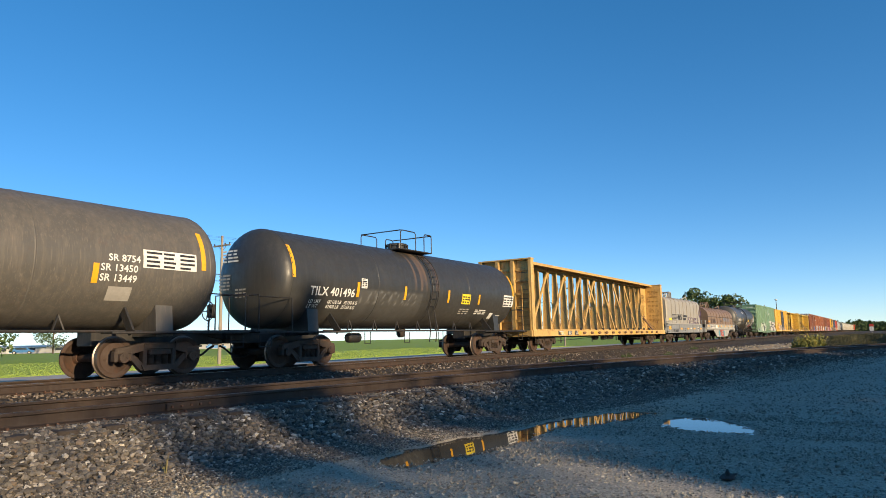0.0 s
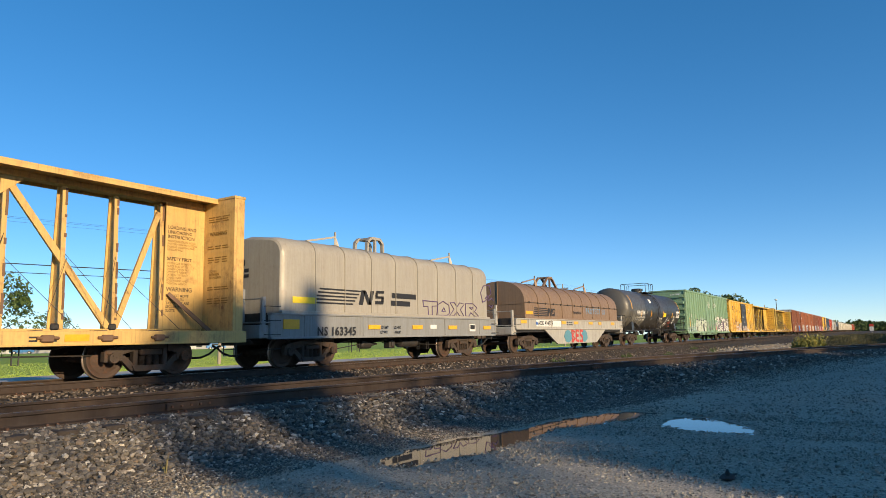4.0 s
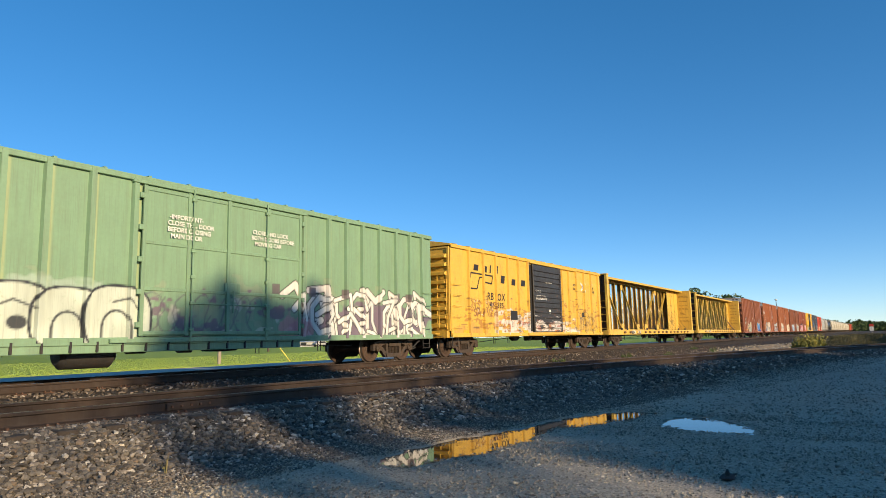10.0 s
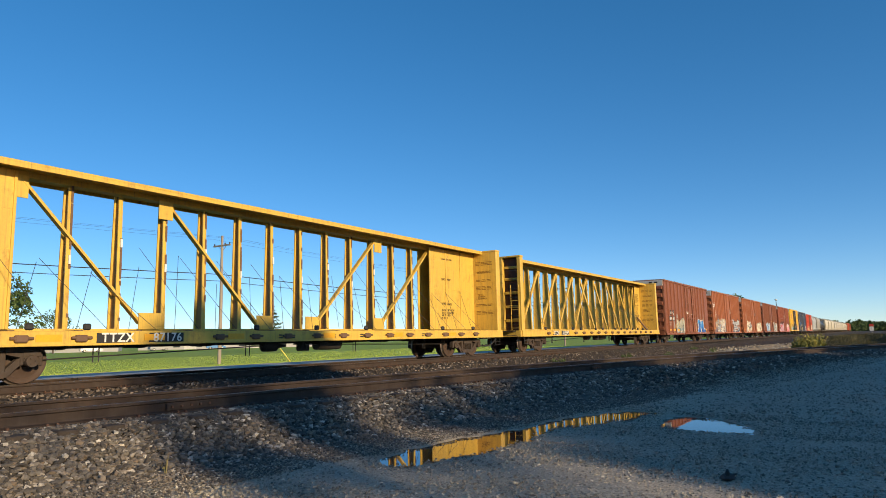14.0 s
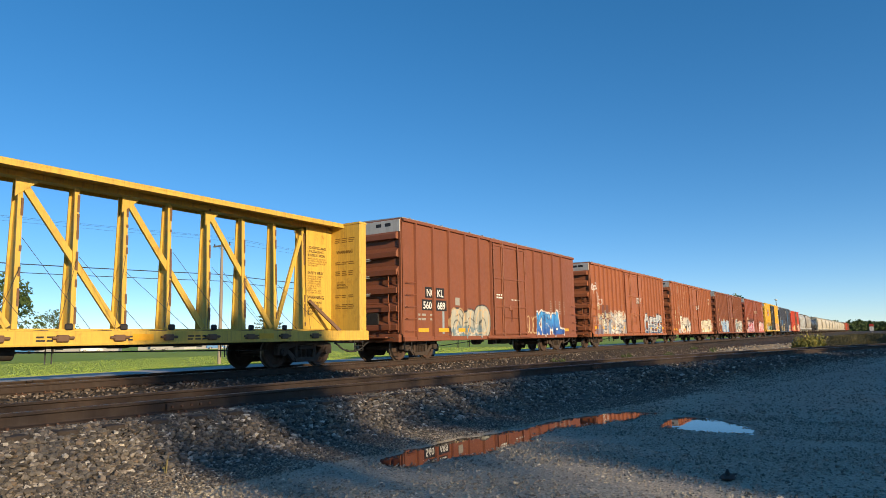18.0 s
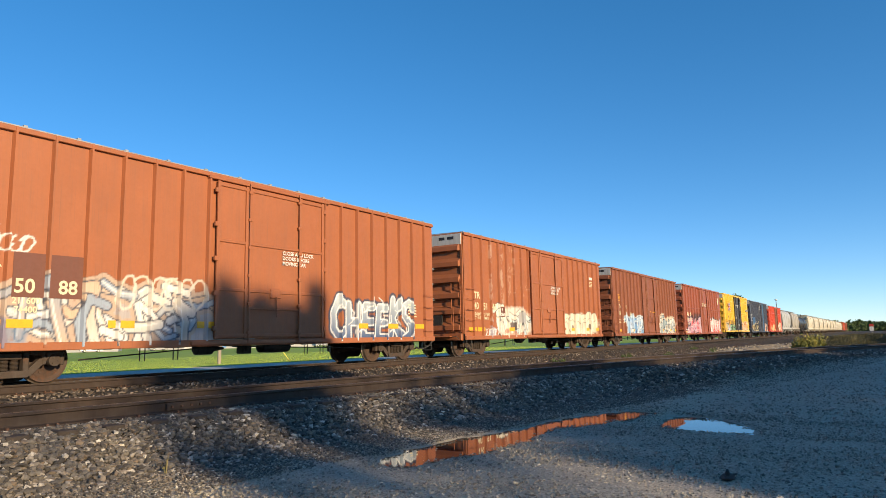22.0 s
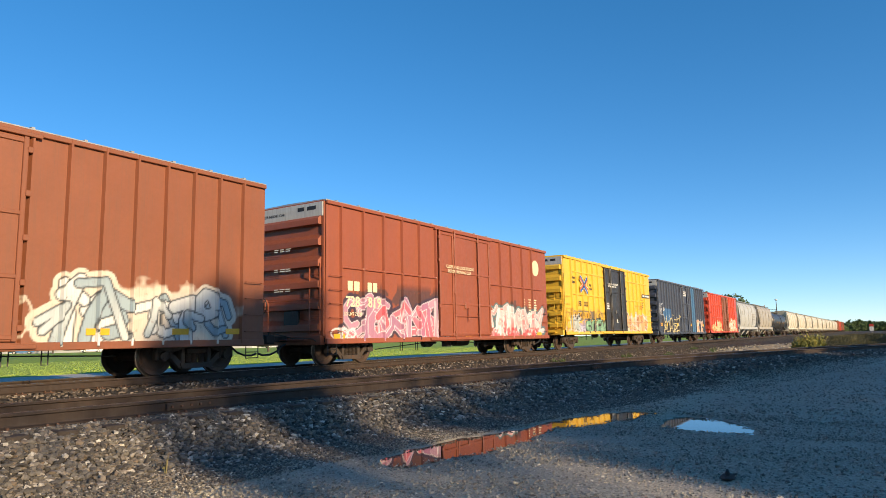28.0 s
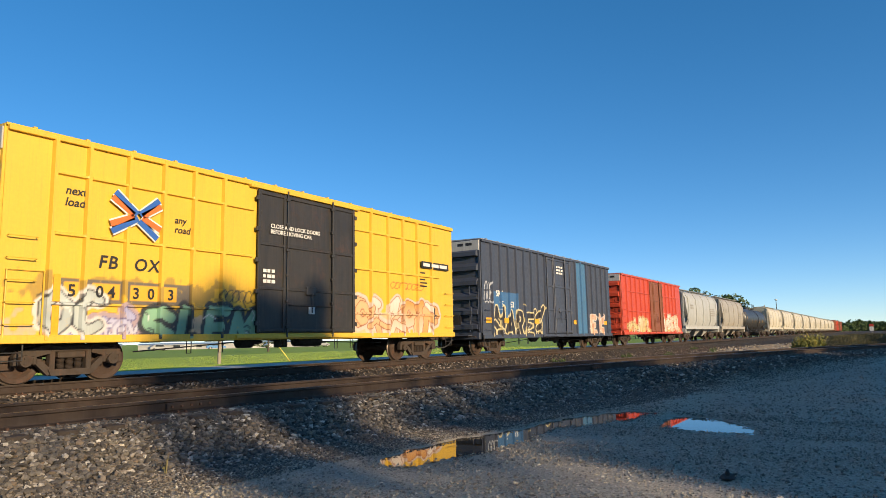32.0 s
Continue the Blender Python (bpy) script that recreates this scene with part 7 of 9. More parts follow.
        for s in (-1, 1):
            part("flange", Shape().add([(x - 0.055, s * wl, 1.1), (x + 0.055, s * wl, 1.1), (x + 0.05, s * wt, top - 0.2), (x - 0.05, s * wt, top - 0.2),
                                        (x - 0.055, s * (wl - 0.03), 1.1), (x + 0.055, s * (wl - 0.03), 1.1), (x + 0.05, s * (wt - 0.03), top - 0.2), (x - 0.05, s * (wt - 0.03), top - 0.2)],
                                       [(0, 1, 2, 3), (7, 6, 5, 4), (0, 3, 7, 4), (1, 5, 6, 2), (0, 4, 5, 1), (3, 2, 6, 7)]), paint, post)
        if panelled:
            zt = 2.55 + 0.5 * (k % 2)
            part("tag", Shape().box(x + 0.0, x + 0.05, -0.178, -0.1, zt, zt + 0.2, 0.004), WHITE, post, "small white tag")
        # rubbed bare edges where loads lean
        for q in range(9):
            z = 1.2 + (top - 1.6) * r.random()
            yy = -wl - 0.005 + (wl - wt) * (z - 1.1) / (top - 1.3)
            part("rub_mark", Shape().box(x + 0.012, x + 0.062, yy - 0.004, yy + 0.02, z, z + r.uniform(0.06, 0.4)), DECK_RUST, post)
    if panelled:
        for s in (-1, 1):
            a, b = s * (h - 0.34), s * (h - 0.34 - (3.5 if s > 0 else 2.75))
            pn = part("end_panel", Shape().box(min(a, b), max(a, b), -0.30, -0.27, 1.1, top - 0.1, 0.005).box(min(a, b), max(a, b), 0.27, 0.30, 1.1, top - 0.1, 0.005), paint, car)
            for f in (0.33, 0.66, 1.0):
                xx = a + (b - a) * f
                part("panel_seam", Shape().box(xx - 0.03, xx + 0.03, -0.33, -0.29, 1.1, top - 0.1, 0.005), paint, pn)
            for zz in (1.95, 2.75, 3.6):
                part("panel_seam", Shape().box(min(a, b), max(a, b), -0.305, -0.295, zz - 0.012, zz + 0.012), paint, pn)
            tx0 = min(a, b) + (0.85 if s > 0 else 0.3)
            for tx, z, cap in FALL_SIGNS:
                lettering(pn, tx, tx0, -0.306, z, cap, SIGN_INK if cap > 0.06 else FAINT_INK)
        for u_top, u_low in ((3.3, 6.1), (6.8, 9.75), (15.15, 12.1), (18.6, 15.45)):
            ut, ul, e = u_top - h, u_low - h, 0.5 if u_low > u_top else -0.5
            part("diagonal", Shape().bar((ul, -0.17, 1.25), (ut, -0.13, top - 0.25), 0.06, 0.15, (0, 1, 0)), paint, car)
            part("gusset", Shape().box(min(ut, ut - e * 0.6), max(ut, ut - e * 0.6) + 0.1, -0.2, -0.17, top - 0.62, top - 0.14, 0.006), paint, car)
            part("base_plate", Shape().box(min(ul - e * 0.2, ul + e), max(ul - e * 0.2, ul + e), -0.29, -0.26, 1.1, 1.5, 0.006), paint, car)
    else:
        for k in range(0, 8, 2):
            part("diagonal", Shape().bar((px[k] + 0.1, -0.13, 1.15), (px[k + 2] - 0.05, -0.11, top - 0.3), 0.15, 0.07, (0, 1, 0)), paint, car)
            part("gusset", Shape().prism([(px[k + 2] - 0.35, top - 0.2), (px[k + 2] + 0.12, top - 0.2), (px[k + 2] + 0.12, top - 0.6)][::-1], -0.17, -0.14), paint, car)
        for k in range(7, 15, 2):
            part("diagonal", Shape().bar((px[k] + 0.05, -0.11, top - 0.3), (px[k + 2] - 0.1, -0.13, 1.15), 0.15, 0.07, (0, 1, 0)), paint, car)
            part("gusset", Shape().prism([(px[k] - 0.12, top - 0.2), (px[k] + 0.35, top - 0.2), (px[k] - 0.12, top - 0.6)][::-1], -0.17, -0.14), paint, car)
        part("diagonal", Shape().bar((-h + 0.5, -0.11, top - 0.3), (px[0] - 0.05, -0.13, 1.15), 0.15, 0.07, (0, 1, 0)), paint, car)
        part("diagonal", Shape().bar((px[15] + 0.08, -0.13, 1.15), (px[16] - 0.08, -0.11, top - 0.45), 0.13, 0.07, (0, 1, 0)), paint, car)
        pa, pb = px[n] + 0.05, h - 0.34
        pn = part("end_panel", Shape().box(pa, pb, -0.24, -0.21, 1.1, top - 0.16, 0.005).box(pa, pb, 0.21, 0.24, 1.1, top - 0.16, 0.005), paint, car)
        yp = -0.244
        for tx, z, cap in INSTRUCTIONS:
            lettering(pn, tx, pa + 0.06, yp, z, cap, SIGN_INK if cap > 0.06 else FAINT_INK)
        part("tie_post", Shape().bar((pa + 0.08, -0.3, 2.0), (pb - 0.15, -0.75, 1.05), 0.09), DECK_RUST, car)
    # tie-down cables, winches along the sill
    for k in range(n):
        for q in (0.25, 0.8):
            xa = px[k] + q * 1.2
            xb = px[min(n, k + (1 if q < 0.5 else 0))] + r.uniform(-0.05, 0.05)
            part("tie_down_cable", Shape().tube([(xa, -1.36, 1.08), (xb, -0.28, r.uniform(2.3, 3.1))], 0.006, 5), CABLE, car)
        c_ = px[k] + 0.3
        if any(a - 0.3 < c_ + h < a + 0.9 * sz * len(tx) + 0.2 for tx, a, sz, mt_ in letters):
            continue
        wz = part("winch", Shape().box(c_ - 0.10, c_ + 0.14, -w2 - 0.13, -w2 - 0.04, 0.82, 0.96, 0.02).lathe([(c_ - 0.18, 0.03), (c_ + 0.24, 0.03)], 8, "x", (0, -w2 - 0.09, 0.9)), DECK_RUST, car)
        if r.random() < 0.6:
            part("strap_end", Shape().box(c_ + 0.2, c_ + 0.36, -1.3, -1.2, 1.06, 1.2, 0.03), BLACK, car)
    for k in (1, 3, 5, 8, 11, 14):
        part("reflector", Shape().box(px[k] - 0.55, px[k] - 0.05, -w2 - 0.06, -w2 - 0.05, 0.83, 0.97), AMBER, car)
    for tx, x, sz, mt_ in letters:
        back = 0.62 * sz * len(tx)
        part("number_patch", Shape().box(-h + x - 0.1, -h + x + back + sz, -w2 - 0.056, -w2 - 0.05, 0.79, 1.0), INK if mt_ is WHITE else paint, car)
        lettering(car, tx, -h + x, -w2 - 0.062, 0.81, sz, mt_, 0, 0.02, 1.1)
    lettering(car, "JACK\nHERE", h - 4.2, -w2 - 0.056, 0.905, 0.05, SIGN_INK)
    for k in range(6):
        bars(car, px[6] + 1.7 * k, -w2 - 0.056, 0.83, 0.6, 2, INK, 0.07, 0.035, seed + 40 + k)
    for k in range(7):
        grab(car, -h - 0.02, -w2 + 0.68, 1.3 + 0.42 * k, None, on_end=True)
    end_ladder(car, -h - 0.0, -w2 + 0.05, 1.15, 5, paint)
    wheel_brake(car, -h - 0.16, 0.75, 2.0, paint)
    part("platform", Shape().box(-h - 0.4, -h - 0.05, -1.2, 1.2, 0.98, 1.02, 0.008), BLACK, car)
    for s in (-1, 1):
        part("stirrup_step", STEP, None, car, at=(s * (h - 0.4) - 0.2, -w2, 0.42))
        truck(car, s * (h - 2.35))
    rigging(car, h, 0.76, seed=seed)
    ends_gear(car, h + 0.1)
    return car


centre_beam("rusty old yellow centre-beam flat car, empty", 29.0, 52.5, BEAM_OLD, False, [("TTZX", 3.0, 0.17, WHITE), ("862", 4.25, 0.17, WHITE), ("160", 5.2, 0.17, WHITE)], 1)
centre_beam("yellow centre-beam flat car with solid end panels, empty", 139.4, 161.75, BEAM_NEW, True, [("TTZX", 4.4, 0.19, WHITE), ("87176", 5.6, 0.19, WHITE)], 2)
centre_beam("yellow centre-beam flat car with open trusswork, empty", 163.75, 186.85, BEAM_NEW, False, [("TTZX", 3.45, 0.19, WHITE), ("365345", 4.6, 0.19, WHITE)], 3)


# ================= train: covered coil cars =================
HOOD_GREY = coat("dusty_grey_hood", (0.37, 0.345, 0.29), 0.5, 0.1, 0.14, 0.2, 0.3, True, dirt=(0.18, 0.15, 0.11))
HOOD_BROWN = coat("dusty_brown_hood", (0.25, 0.165, 0.10), 0.5, 0.1, 0.18, 0.3, 0.4, True, dirt=(0.11, 0.08, 0.05))
COIL_WHITE = coat("grimy_white_sill", (0.40, 0.39, 0.35), 0.55, 0, 0.2, 0.3, 0.4, True)
COIL_GREY = coat("grey_sill_paint", (0.24, 0.25, 0.25), 0.55, 0, 0.15, 0.15, 0.3, True)


def hood_section(w2, z0, zs, zt, kind):
    if kind == "arch":
        pts = [(-w2, z0), (-w2, zs)]
        for k in range(1, 16):
            a = math.pi * k / 16
            pts.append((-w2 * math.cos(a), zs + (zt - zs) * math.sin(a) ** 0.8))
        return pts + [(w2, zs), (w2, z0)]
    rad = 0.55
    pts = [(-w2, z0), (-w2, zt - rad)]
    for k in range(1, 8):
        a = math.pi / 2 * k / 8
        pts.append((-w2 + rad * (1 - math.cos(a)), zt - rad + rad * 0.82 * math.sin(a)))
    pts.append((-w2 + rad, zt - 0.10))
    pts.append((0, zt))
    return pts + [(-y, z) for y, z in pts[-2::-1]]


def coil_car(label, x0, x1, hood, sill, kind, z0, zs, zt, letters, hood_ends, belly, seed=0):
    length = x1 - x0
    h = length / 2
    car = thing("coil_car", label, "coil car", "covered coil cars")
    TRAIN.append((car, (x0 + x1) / 2))
    w2 = 1.42
    a, b = hood_ends
    a, b = a - h, b - h
    sec = hood_section(w2, z0, zs, zt, kind)
    m = len(sec)
    xs_ = [(a, 0.93, 0.25), (a + 0.04, 0.965, 0.12), (a + 0.14, 0.99, 0.03), (a + 0.3, 1, 0)] if kind != "arch" else [(a, 1, 0)]
    stations = xs_ + [(a + 0.3 + (b - a - 0.6) * k / 60, 1, 0) for k in range(1, 60)] + [(a + b - x, s, d) for x, s, d in xs_[::-1]]
    sh = Shape()
    vs = []
    for x, s, d in stations:
        vs += [(x, y * s, z0 + (z - z0) * (1 - d * 0.18)) for y, z in sec]
    fs = [(i * m + k, (i + 1) * m + k, (i + 1) * m + k + 1, i * m + k + 1) for i in range(len(stations) - 1) for k in range(m - 1)]
    fs = [q[::-1] for q in fs] + [tuple(range(m)), tuple(range(len(vs) - 1, len(vs) - 1 - m, -1))]
    sh.add(vs, fs)
    me = sh.mesh("hood", hood, 32)
    # finer side skin that carries the sprayed marks
    part("hood", me, None, car)
    ysk = -w2 - 0.006
    for k in range(1, 9):
        x = a + (b - a) * k / 9
        rb = Shape()
        prev = None
        for (y, z) in sec:
            q = (x, y * 1.003, z + 0.004)
            if prev:
                rb.bar(prev, q, 0.05, 0.016, (1, 0, 0))
            prev = q
        part("hood_rib", rb, hood, car)
    if kind == "arch":
        for s in (-1, 1):
            part("hood_seam", Shape().tube([(a, s * (w2 + 0.005), zs + 0.05), (b, s * (w2 + 0.005), zs + 0.05)], 0.018, 6), BLACK, car)
            for k in range(14):
                xk = a + (b - a) * (k + 0.5) / 14
                part("hood_clip", Shape().box(xk - 0.04, xk + 0.04, s * (w2 + 0.02) - 0.02, s * (w2 + 0.02) + 0.02, zs + 0.01, zs + 0.1, 0.006), BLACK, car)
        part("end_seam", Shape().bar((a - 0.01, 0, z0), (a - 0.01, 0, zt - 0.03), 0.05, 0.02).bar((a - 0.01, -w2 + 0.05, zs), (a - 0.01, w2 - 0.05, zs), 0.03, 0.04), hood, car)
    part("hood_rim", Shape().box(a - 0.03, b + 0.03, -w2 - 0.05, -w2 + 0.02, z0 - 0.05, z0 + 0.05, 0.01).box(a - 0.03, b + 0.03, w2 - 0.02, w2 + 0.05, z0 - 0.05, z0 + 0.05, 0.01), hood, car)
    # lifting brackets on the ridge
    half_arch = 1.0 if kind == "arch" else 0.45
    for f, big in (((0.22, 0), (0.42, 1), (0.74, 0)) if kind == "arch" else ((0.26, 0), (0.47, 1), (0.85, 0))):
        x = a + (b - a) * f
        if big:
            for s in (-1, 1):
                pts = [(x + half_arch * q, s * 0.28, zt + w) for q, w in ((-1.0, -0.1), (-0.45 if half_arch > 0.6 else -0.95, 0.36), (-0.22 if half_arch > 0.6 else -0.55, 0.52), (0.22 if half_arch > 0.6 else 0.55, 0.52), (0.45 if half_arch > 0.6 else 0.95, 0.36), (1.0, -0.1))]
                brk = Shape()
                for p, q in zip(pts[:-1], pts[1:]):
                    brk.bar(p, q, 0.12, 0.09)
                part("lifting_bracket", brk, hood, car)
            part("lifting_bracket", Shape().box(x - 0.22, x + 0.22, -0.28, 0.28, zt + 0.46, zt + 0.56, 0.02).bar((x, -0.28, zt - 0.1), (x, -0.28, zt + 0.5), 0.09), hood, car)
        else:
            part("guide_post", Shape().bar((x - 0.12, -0.75, zt - 0.42), (x, -0.62, zt + 0.22), 0.07).bar((x + 0.16, -0.75, zt - 0.42), (x, -0.62, zt + 0.22), 0.07).bar((x - 1.15, -0.45, zt + 0.02), (x, -0.62, zt + 0.26), 0.06).bar((x, -0.62, zt + 0.2), (x, -0.62, zt + 0.42), 0.05), hood, car)
    # side girders
    zg0, zg1 = 0.84 if not belly else 1.1, z0 - 0.04
    for s in (-1, 1):
        y0, y1 = min(s * (w2 - 0.05), s * (w2 + 0.06)), max(s * (w2 - 0.05), s * (w2 + 0.06))
        g = part("side_girder", Shape().box(-h + 0.3, h - 0.3, y0, y1, zg0, zg1, 0.012), sill, car)
        part("girder_flange", Shape().box(-h + 0.3, h - 0.3, y0 - 0.04, y1 + 0.04, zg0 - 0.03, zg0 + 0.03, 0.008).box(-h + 0.3, h - 0.3, y0 - 0.04, y1 + 0.04, zg1 - 0.04, zg1 + 0.01, 0.008), sill, g)
        if belly:
            me_b = Shape().prism([(-h + 3.35, zg0), (h - 3.35, zg0), (h - 5.0, 0.34), (-h + 5.0, 0.34)][::-1], y0 + 0.02, y1 - 0.02)
            part("belly_plate", me_b, sill, g)
        for x in (-h + 1.6, -h + 4.2, h - 4.2, h - 1.6):
            part("stiffener", Shape().box(x - 0.05, x + 0.05, y0 - 0.03, y1 + 0.03, zg0, zg1, 0.008), sill, g)
    part("trough", Shape().box(-h + 0.4, h - 0.4, -w2 + 0.06, w2 - 0.06, 0.95, z0 - 0.02), BLACK, car)
    for s in (-1, 1):
        part("end_sill", Shape().box(min(s * (h - 0.45), s * h), max(s * (h - 0.45), s * h), -1.4, 1.4, 0.84, 1.2, 0.02), sill, car)
        part("end_platform", Shape().box(min(s * (h - 0.9), s * h), max(s * (h - 0.9), s * h), -1.45, 1.45, 1.24, 1.28, 0.008), sill, car)
        for yy in (-1.38, -0.55, 0.55, 1.38):
            part("corner_post", Shape().box(s * (h - 0.12) - 0.06, s * (h - 0.12) + 0.06, yy - 0.05, yy + 0.05, 1.0, 1.95 + (0.25 if abs(yy) < 1 else 0), 0.012), sill, car)
        part("end_rail", Shape().tube([(s * (h - 0.06), -1.38, 1.9), (s * (h - 0.06), 1.38, 1.9)], 0.018, 6), sill, car)
        for k in range(4):
            grab(car, s * (h - 0.35) - 0.28, -w2 - 0.07, 0.55 + 0.38 * k, None)
        truck(car, s * (h - 2.3))
    wheel_brake(car, -h - 0.1, 0.7, 1.75, sill)
    rigging(car, h, 0.74, seed=seed)
    ends_gear(car, h + 0.05)
    return car, -h, ysk


car, h0, y = coil_car("steel coil car with a tall dusty grey hood and dark markings", 53.1, 66.3, HOOD_GREY, COIL_GREY, "square", 1.55, 3.3, 3.82, [], (0.75, 12.5), False, 1)
for k in range(5):
    part("emblem", Shape().bar((h0 + 2.0 + 0.06 * k, y, 1.86 + 0.105 * k), (h0 + 3.75 + 0.1 * k, y, 1.86 + 0.105 * k), 0.004, 0.05), INK, car)
for q in ([(4.02, 1.85), (4.22, 1.85), (4.36, 2.32), (4.16, 2.32)], [(4.22, 2.32), (4.38, 2.32), (4.66, 1.87), (4.46, 1.87)], [(4.5, 1.87), (4.66, 1.87), (4.80, 2.32), (4.62, 2.32)],
          [(4.84, 1.89), (5.28, 1.9), (5.3, 2.01), (4.86, 2.0)], [(5.16, 1.98), (5.3, 1.99), (5.32, 2.14), (5.18, 2.13)], [(4.86, 2.08), (5.28, 2.09), (5.3, 2.17), (4.88, 2.16)], [(4.86, 2.14), (4.98, 2.14), (5.0, 2.28), (4.88, 2.28)], [(4.9, 2.25), (5.32, 2.26), (5.34, 2.35), (4.92, 2.34)]):
    part("emblem", Shape().prism([(h0 + a_, b_) for a_, b_ in q], y - 0.005, y), INK, car)
bars(car, h0 + 5.75, y, 2.13, 1.68, 1, INK, h=0.18, words=1, seed=3)
bars(car, h0 + 5.70, y, 1.87, 1.85, 1, INK, h=0.18, words=1, seed=4)
bars(car, h0 - 0.4 + 1.13, 0.75, 2.95, 0.7, 1, INK, h=0.18, on_end=True, seed=5)
bars(car, h0 - 0.4 + 1.13, 0.75, 2.6, 0.95, 2, INK, h=0.1, pitch=0.16, on_end=True, seed=6)
lettering(car, "NS 163345", h0 + 2.05, y - 0.09, 0.9, 0.25, INK, 0, 0.025, 1.1)
for x in (0.75, 4.42, 6.85, 9.2, 11.9):
    part("reflector", Shape().box(h0 + x, h0 + x + 0.6, y - 0.085, y - 0.06, 1.08, 1.22 if x > 1 else 1.35, 0.002), AMBER, car)
for tx, ux, uz in (("LD LMT", 5.02, 1.10), ("LT WT", 5.02, 0.94), ("221400", 5.75, 1.10), ("64600", 5.8, 0.94)):
    lettering(car, tx, h0 + ux, y - 0.09, uz, 0.09, INK)
part("placard", Shape().box(h0 + 10.75, h0 + 11.2, y - 0.088, y - 0.06, 1.0, 1.28, 0.002), WHITE, car)
part("placard", Shape().box(h0 + 10.8, h0 + 11.15, y - 0.092, y - 0.07, 1.08, 1.25, 0.002), INK, car)
part("placard", Shape().box(h0 + 7.95, h0 + 8.35, y - 0.088, y - 0.06, 1.1, 1.24, 0.002), WHITE, car)
part("placard", Shape().box(h0 + 1.15, h0 + 2.1, y - 0.012, y, 1.82, 2.0, 0.002), YELLOW_SIGN, car)
tag = Shape()
for ln in [[(7.6, 2.12), (8.55, 2.1), (8.55, 1.95), (8.2, 1.93), (8.2, 1.6), (7.95, 1.6), (7.92, 1.92), (7.65, 1.9), (7.6, 2.12)],
           [(8.5, 1.6), (8.6, 2.0), (8.95, 2.14), (9.35, 2.0), (9.4, 1.7), (9.2, 1.6), (8.5, 1.6)], [(8.85, 1.75), (9.0, 1.9), (9.1, 1.75), (8.85, 1.75)],
           [(9.45, 2.1), (9.75, 2.12), (9.95, 1.95), (10.15, 2.12), (10.5, 2.08), (10.2, 1.85), (10.45, 1.6), (10.15, 1.6), (9.95, 1.75), (9.7, 1.6), (9.4, 1.6), (9.72, 1.85), (9.45, 2.1)],
           [(10.6, 1.6), (10.6, 2.1), (11.2, 2.12), (11.5, 1.95), (11.3, 1.8), (11.65, 1.6), (11.35, 1.6), (11.0, 1.75), (10.85, 1.6), (10.6, 1.6)], [(10.9, 1.95), (11.15, 1.98), (11.1, 1.88), (10.9, 1.95)],
           [(12.0, 2.2), (11.85, 2.6), (12.1, 2.9), (12.6, 2.95), (12.75, 2.6), (12.3, 2.3), (12.0, 2.2)], [(12.2, 2.35), (12.45, 2.5), (12.5, 2.3), (12.8, 2.4), (12.95, 2.3)], [(12.5, 2.05), (12.6, 2.1), (12.7, 2.0), (12.85, 2.1)]]:
    tag.tube([(h0 + a_, y - 0.004, b_) for a_, b_ in ln], 0.022, 4)
part("sprayed_tag", tag, plain("purple_paint", (0.10, 0.06, 0.15), 0.6), car)

car, h0, y = coil_car("steel coil car with arched brown hood and grimy white girder", 67.75, 83.4, HOOD_BROWN, COIL_WHITE, "arch", 1.62, 2.30, 3.42, [], (1.35, 14.6), True, 2)
for k in range(5):
    part("emblem", Shape().bar((h0 + 2.38, y, 1.75 + 0.09 * k), (h0 + 3.92, y, 1.75 + 0.09 * k), 0.004, 0.05), INK, car)
part("emblem", Shape().prism([(h0 + 3.87, 1.75), (h0 + 4.05, 1.75), (h0 + 4.15, 2.13), (h0 + 3.97, 2.13)], y - 0.004, y).prism([(h0 + 4.03, 2.13), (h0 + 4.18, 2.13), (h0 + 4.42, 1.75), (h0 + 4.25, 1.75)], y - 0.005, y).prism([(h0 + 4.28, 1.75), (h0 + 4.42, 1.75), (h0 + 4.5, 2.13), (h0 + 4.36, 2.13)], y - 0.006, y).box(h0 + 4.5, h0 + 4.8, y - 0.004, y, 1.75, 1.86).box(h0 + 4.52, h0 + 4.62, y - 0.0045, y, 1.92, 2.06).box(h0 + 4.7, h0 + 4.8, y - 0.0045, y, 1.84, 1.98).box(h0 + 4.54, h0 + 4.84, y - 0.004, y, 2.04, 2.13), INK, car)
lettering(car, "Thoroughbred", h0 + 7.2, y - 0.004, 1.92, 0.15, INK, 0.2)
lettering(car, "PROTECT III", h0 + 9.2, y - 0.004, 1.97, 0.31, plain("washed_blue_lettering", (0.16, 0.30, 0.46), 0.6), 0, 0.02, 1.35)
part("number_patch", Shape().box(h0 + 2.4, h0 + 5.4, y - 0.072, y - 0.06, 1.22, 1.52), WHITE, car)
lettering(car, "AOK 494558", h0 + 2.6, y - 0.078, 1.28, 0.21, INK, 0, 0.03, 1.1)
part("emblem", Shape().lathe([(y - 0.08, 0.09), (y - 0.07, 0.09)], 14, "y", (h0 + 2.47, 0, 1.37)), BLUE, car)
for x in (0.75, 5.5, 7.2, 9.4, 11.0, 13.2):
    part("reflector", Shape().box(h0 + x, h0 + x + 0.6, y - 0.075, y - 0.06, 1.36, 1.5, 0.002), AMBER, car)
bars(car, h0 + 6.2, y - 0.07, 1.3, 0.8, 2, INK, 0.11, 0.05, 8)
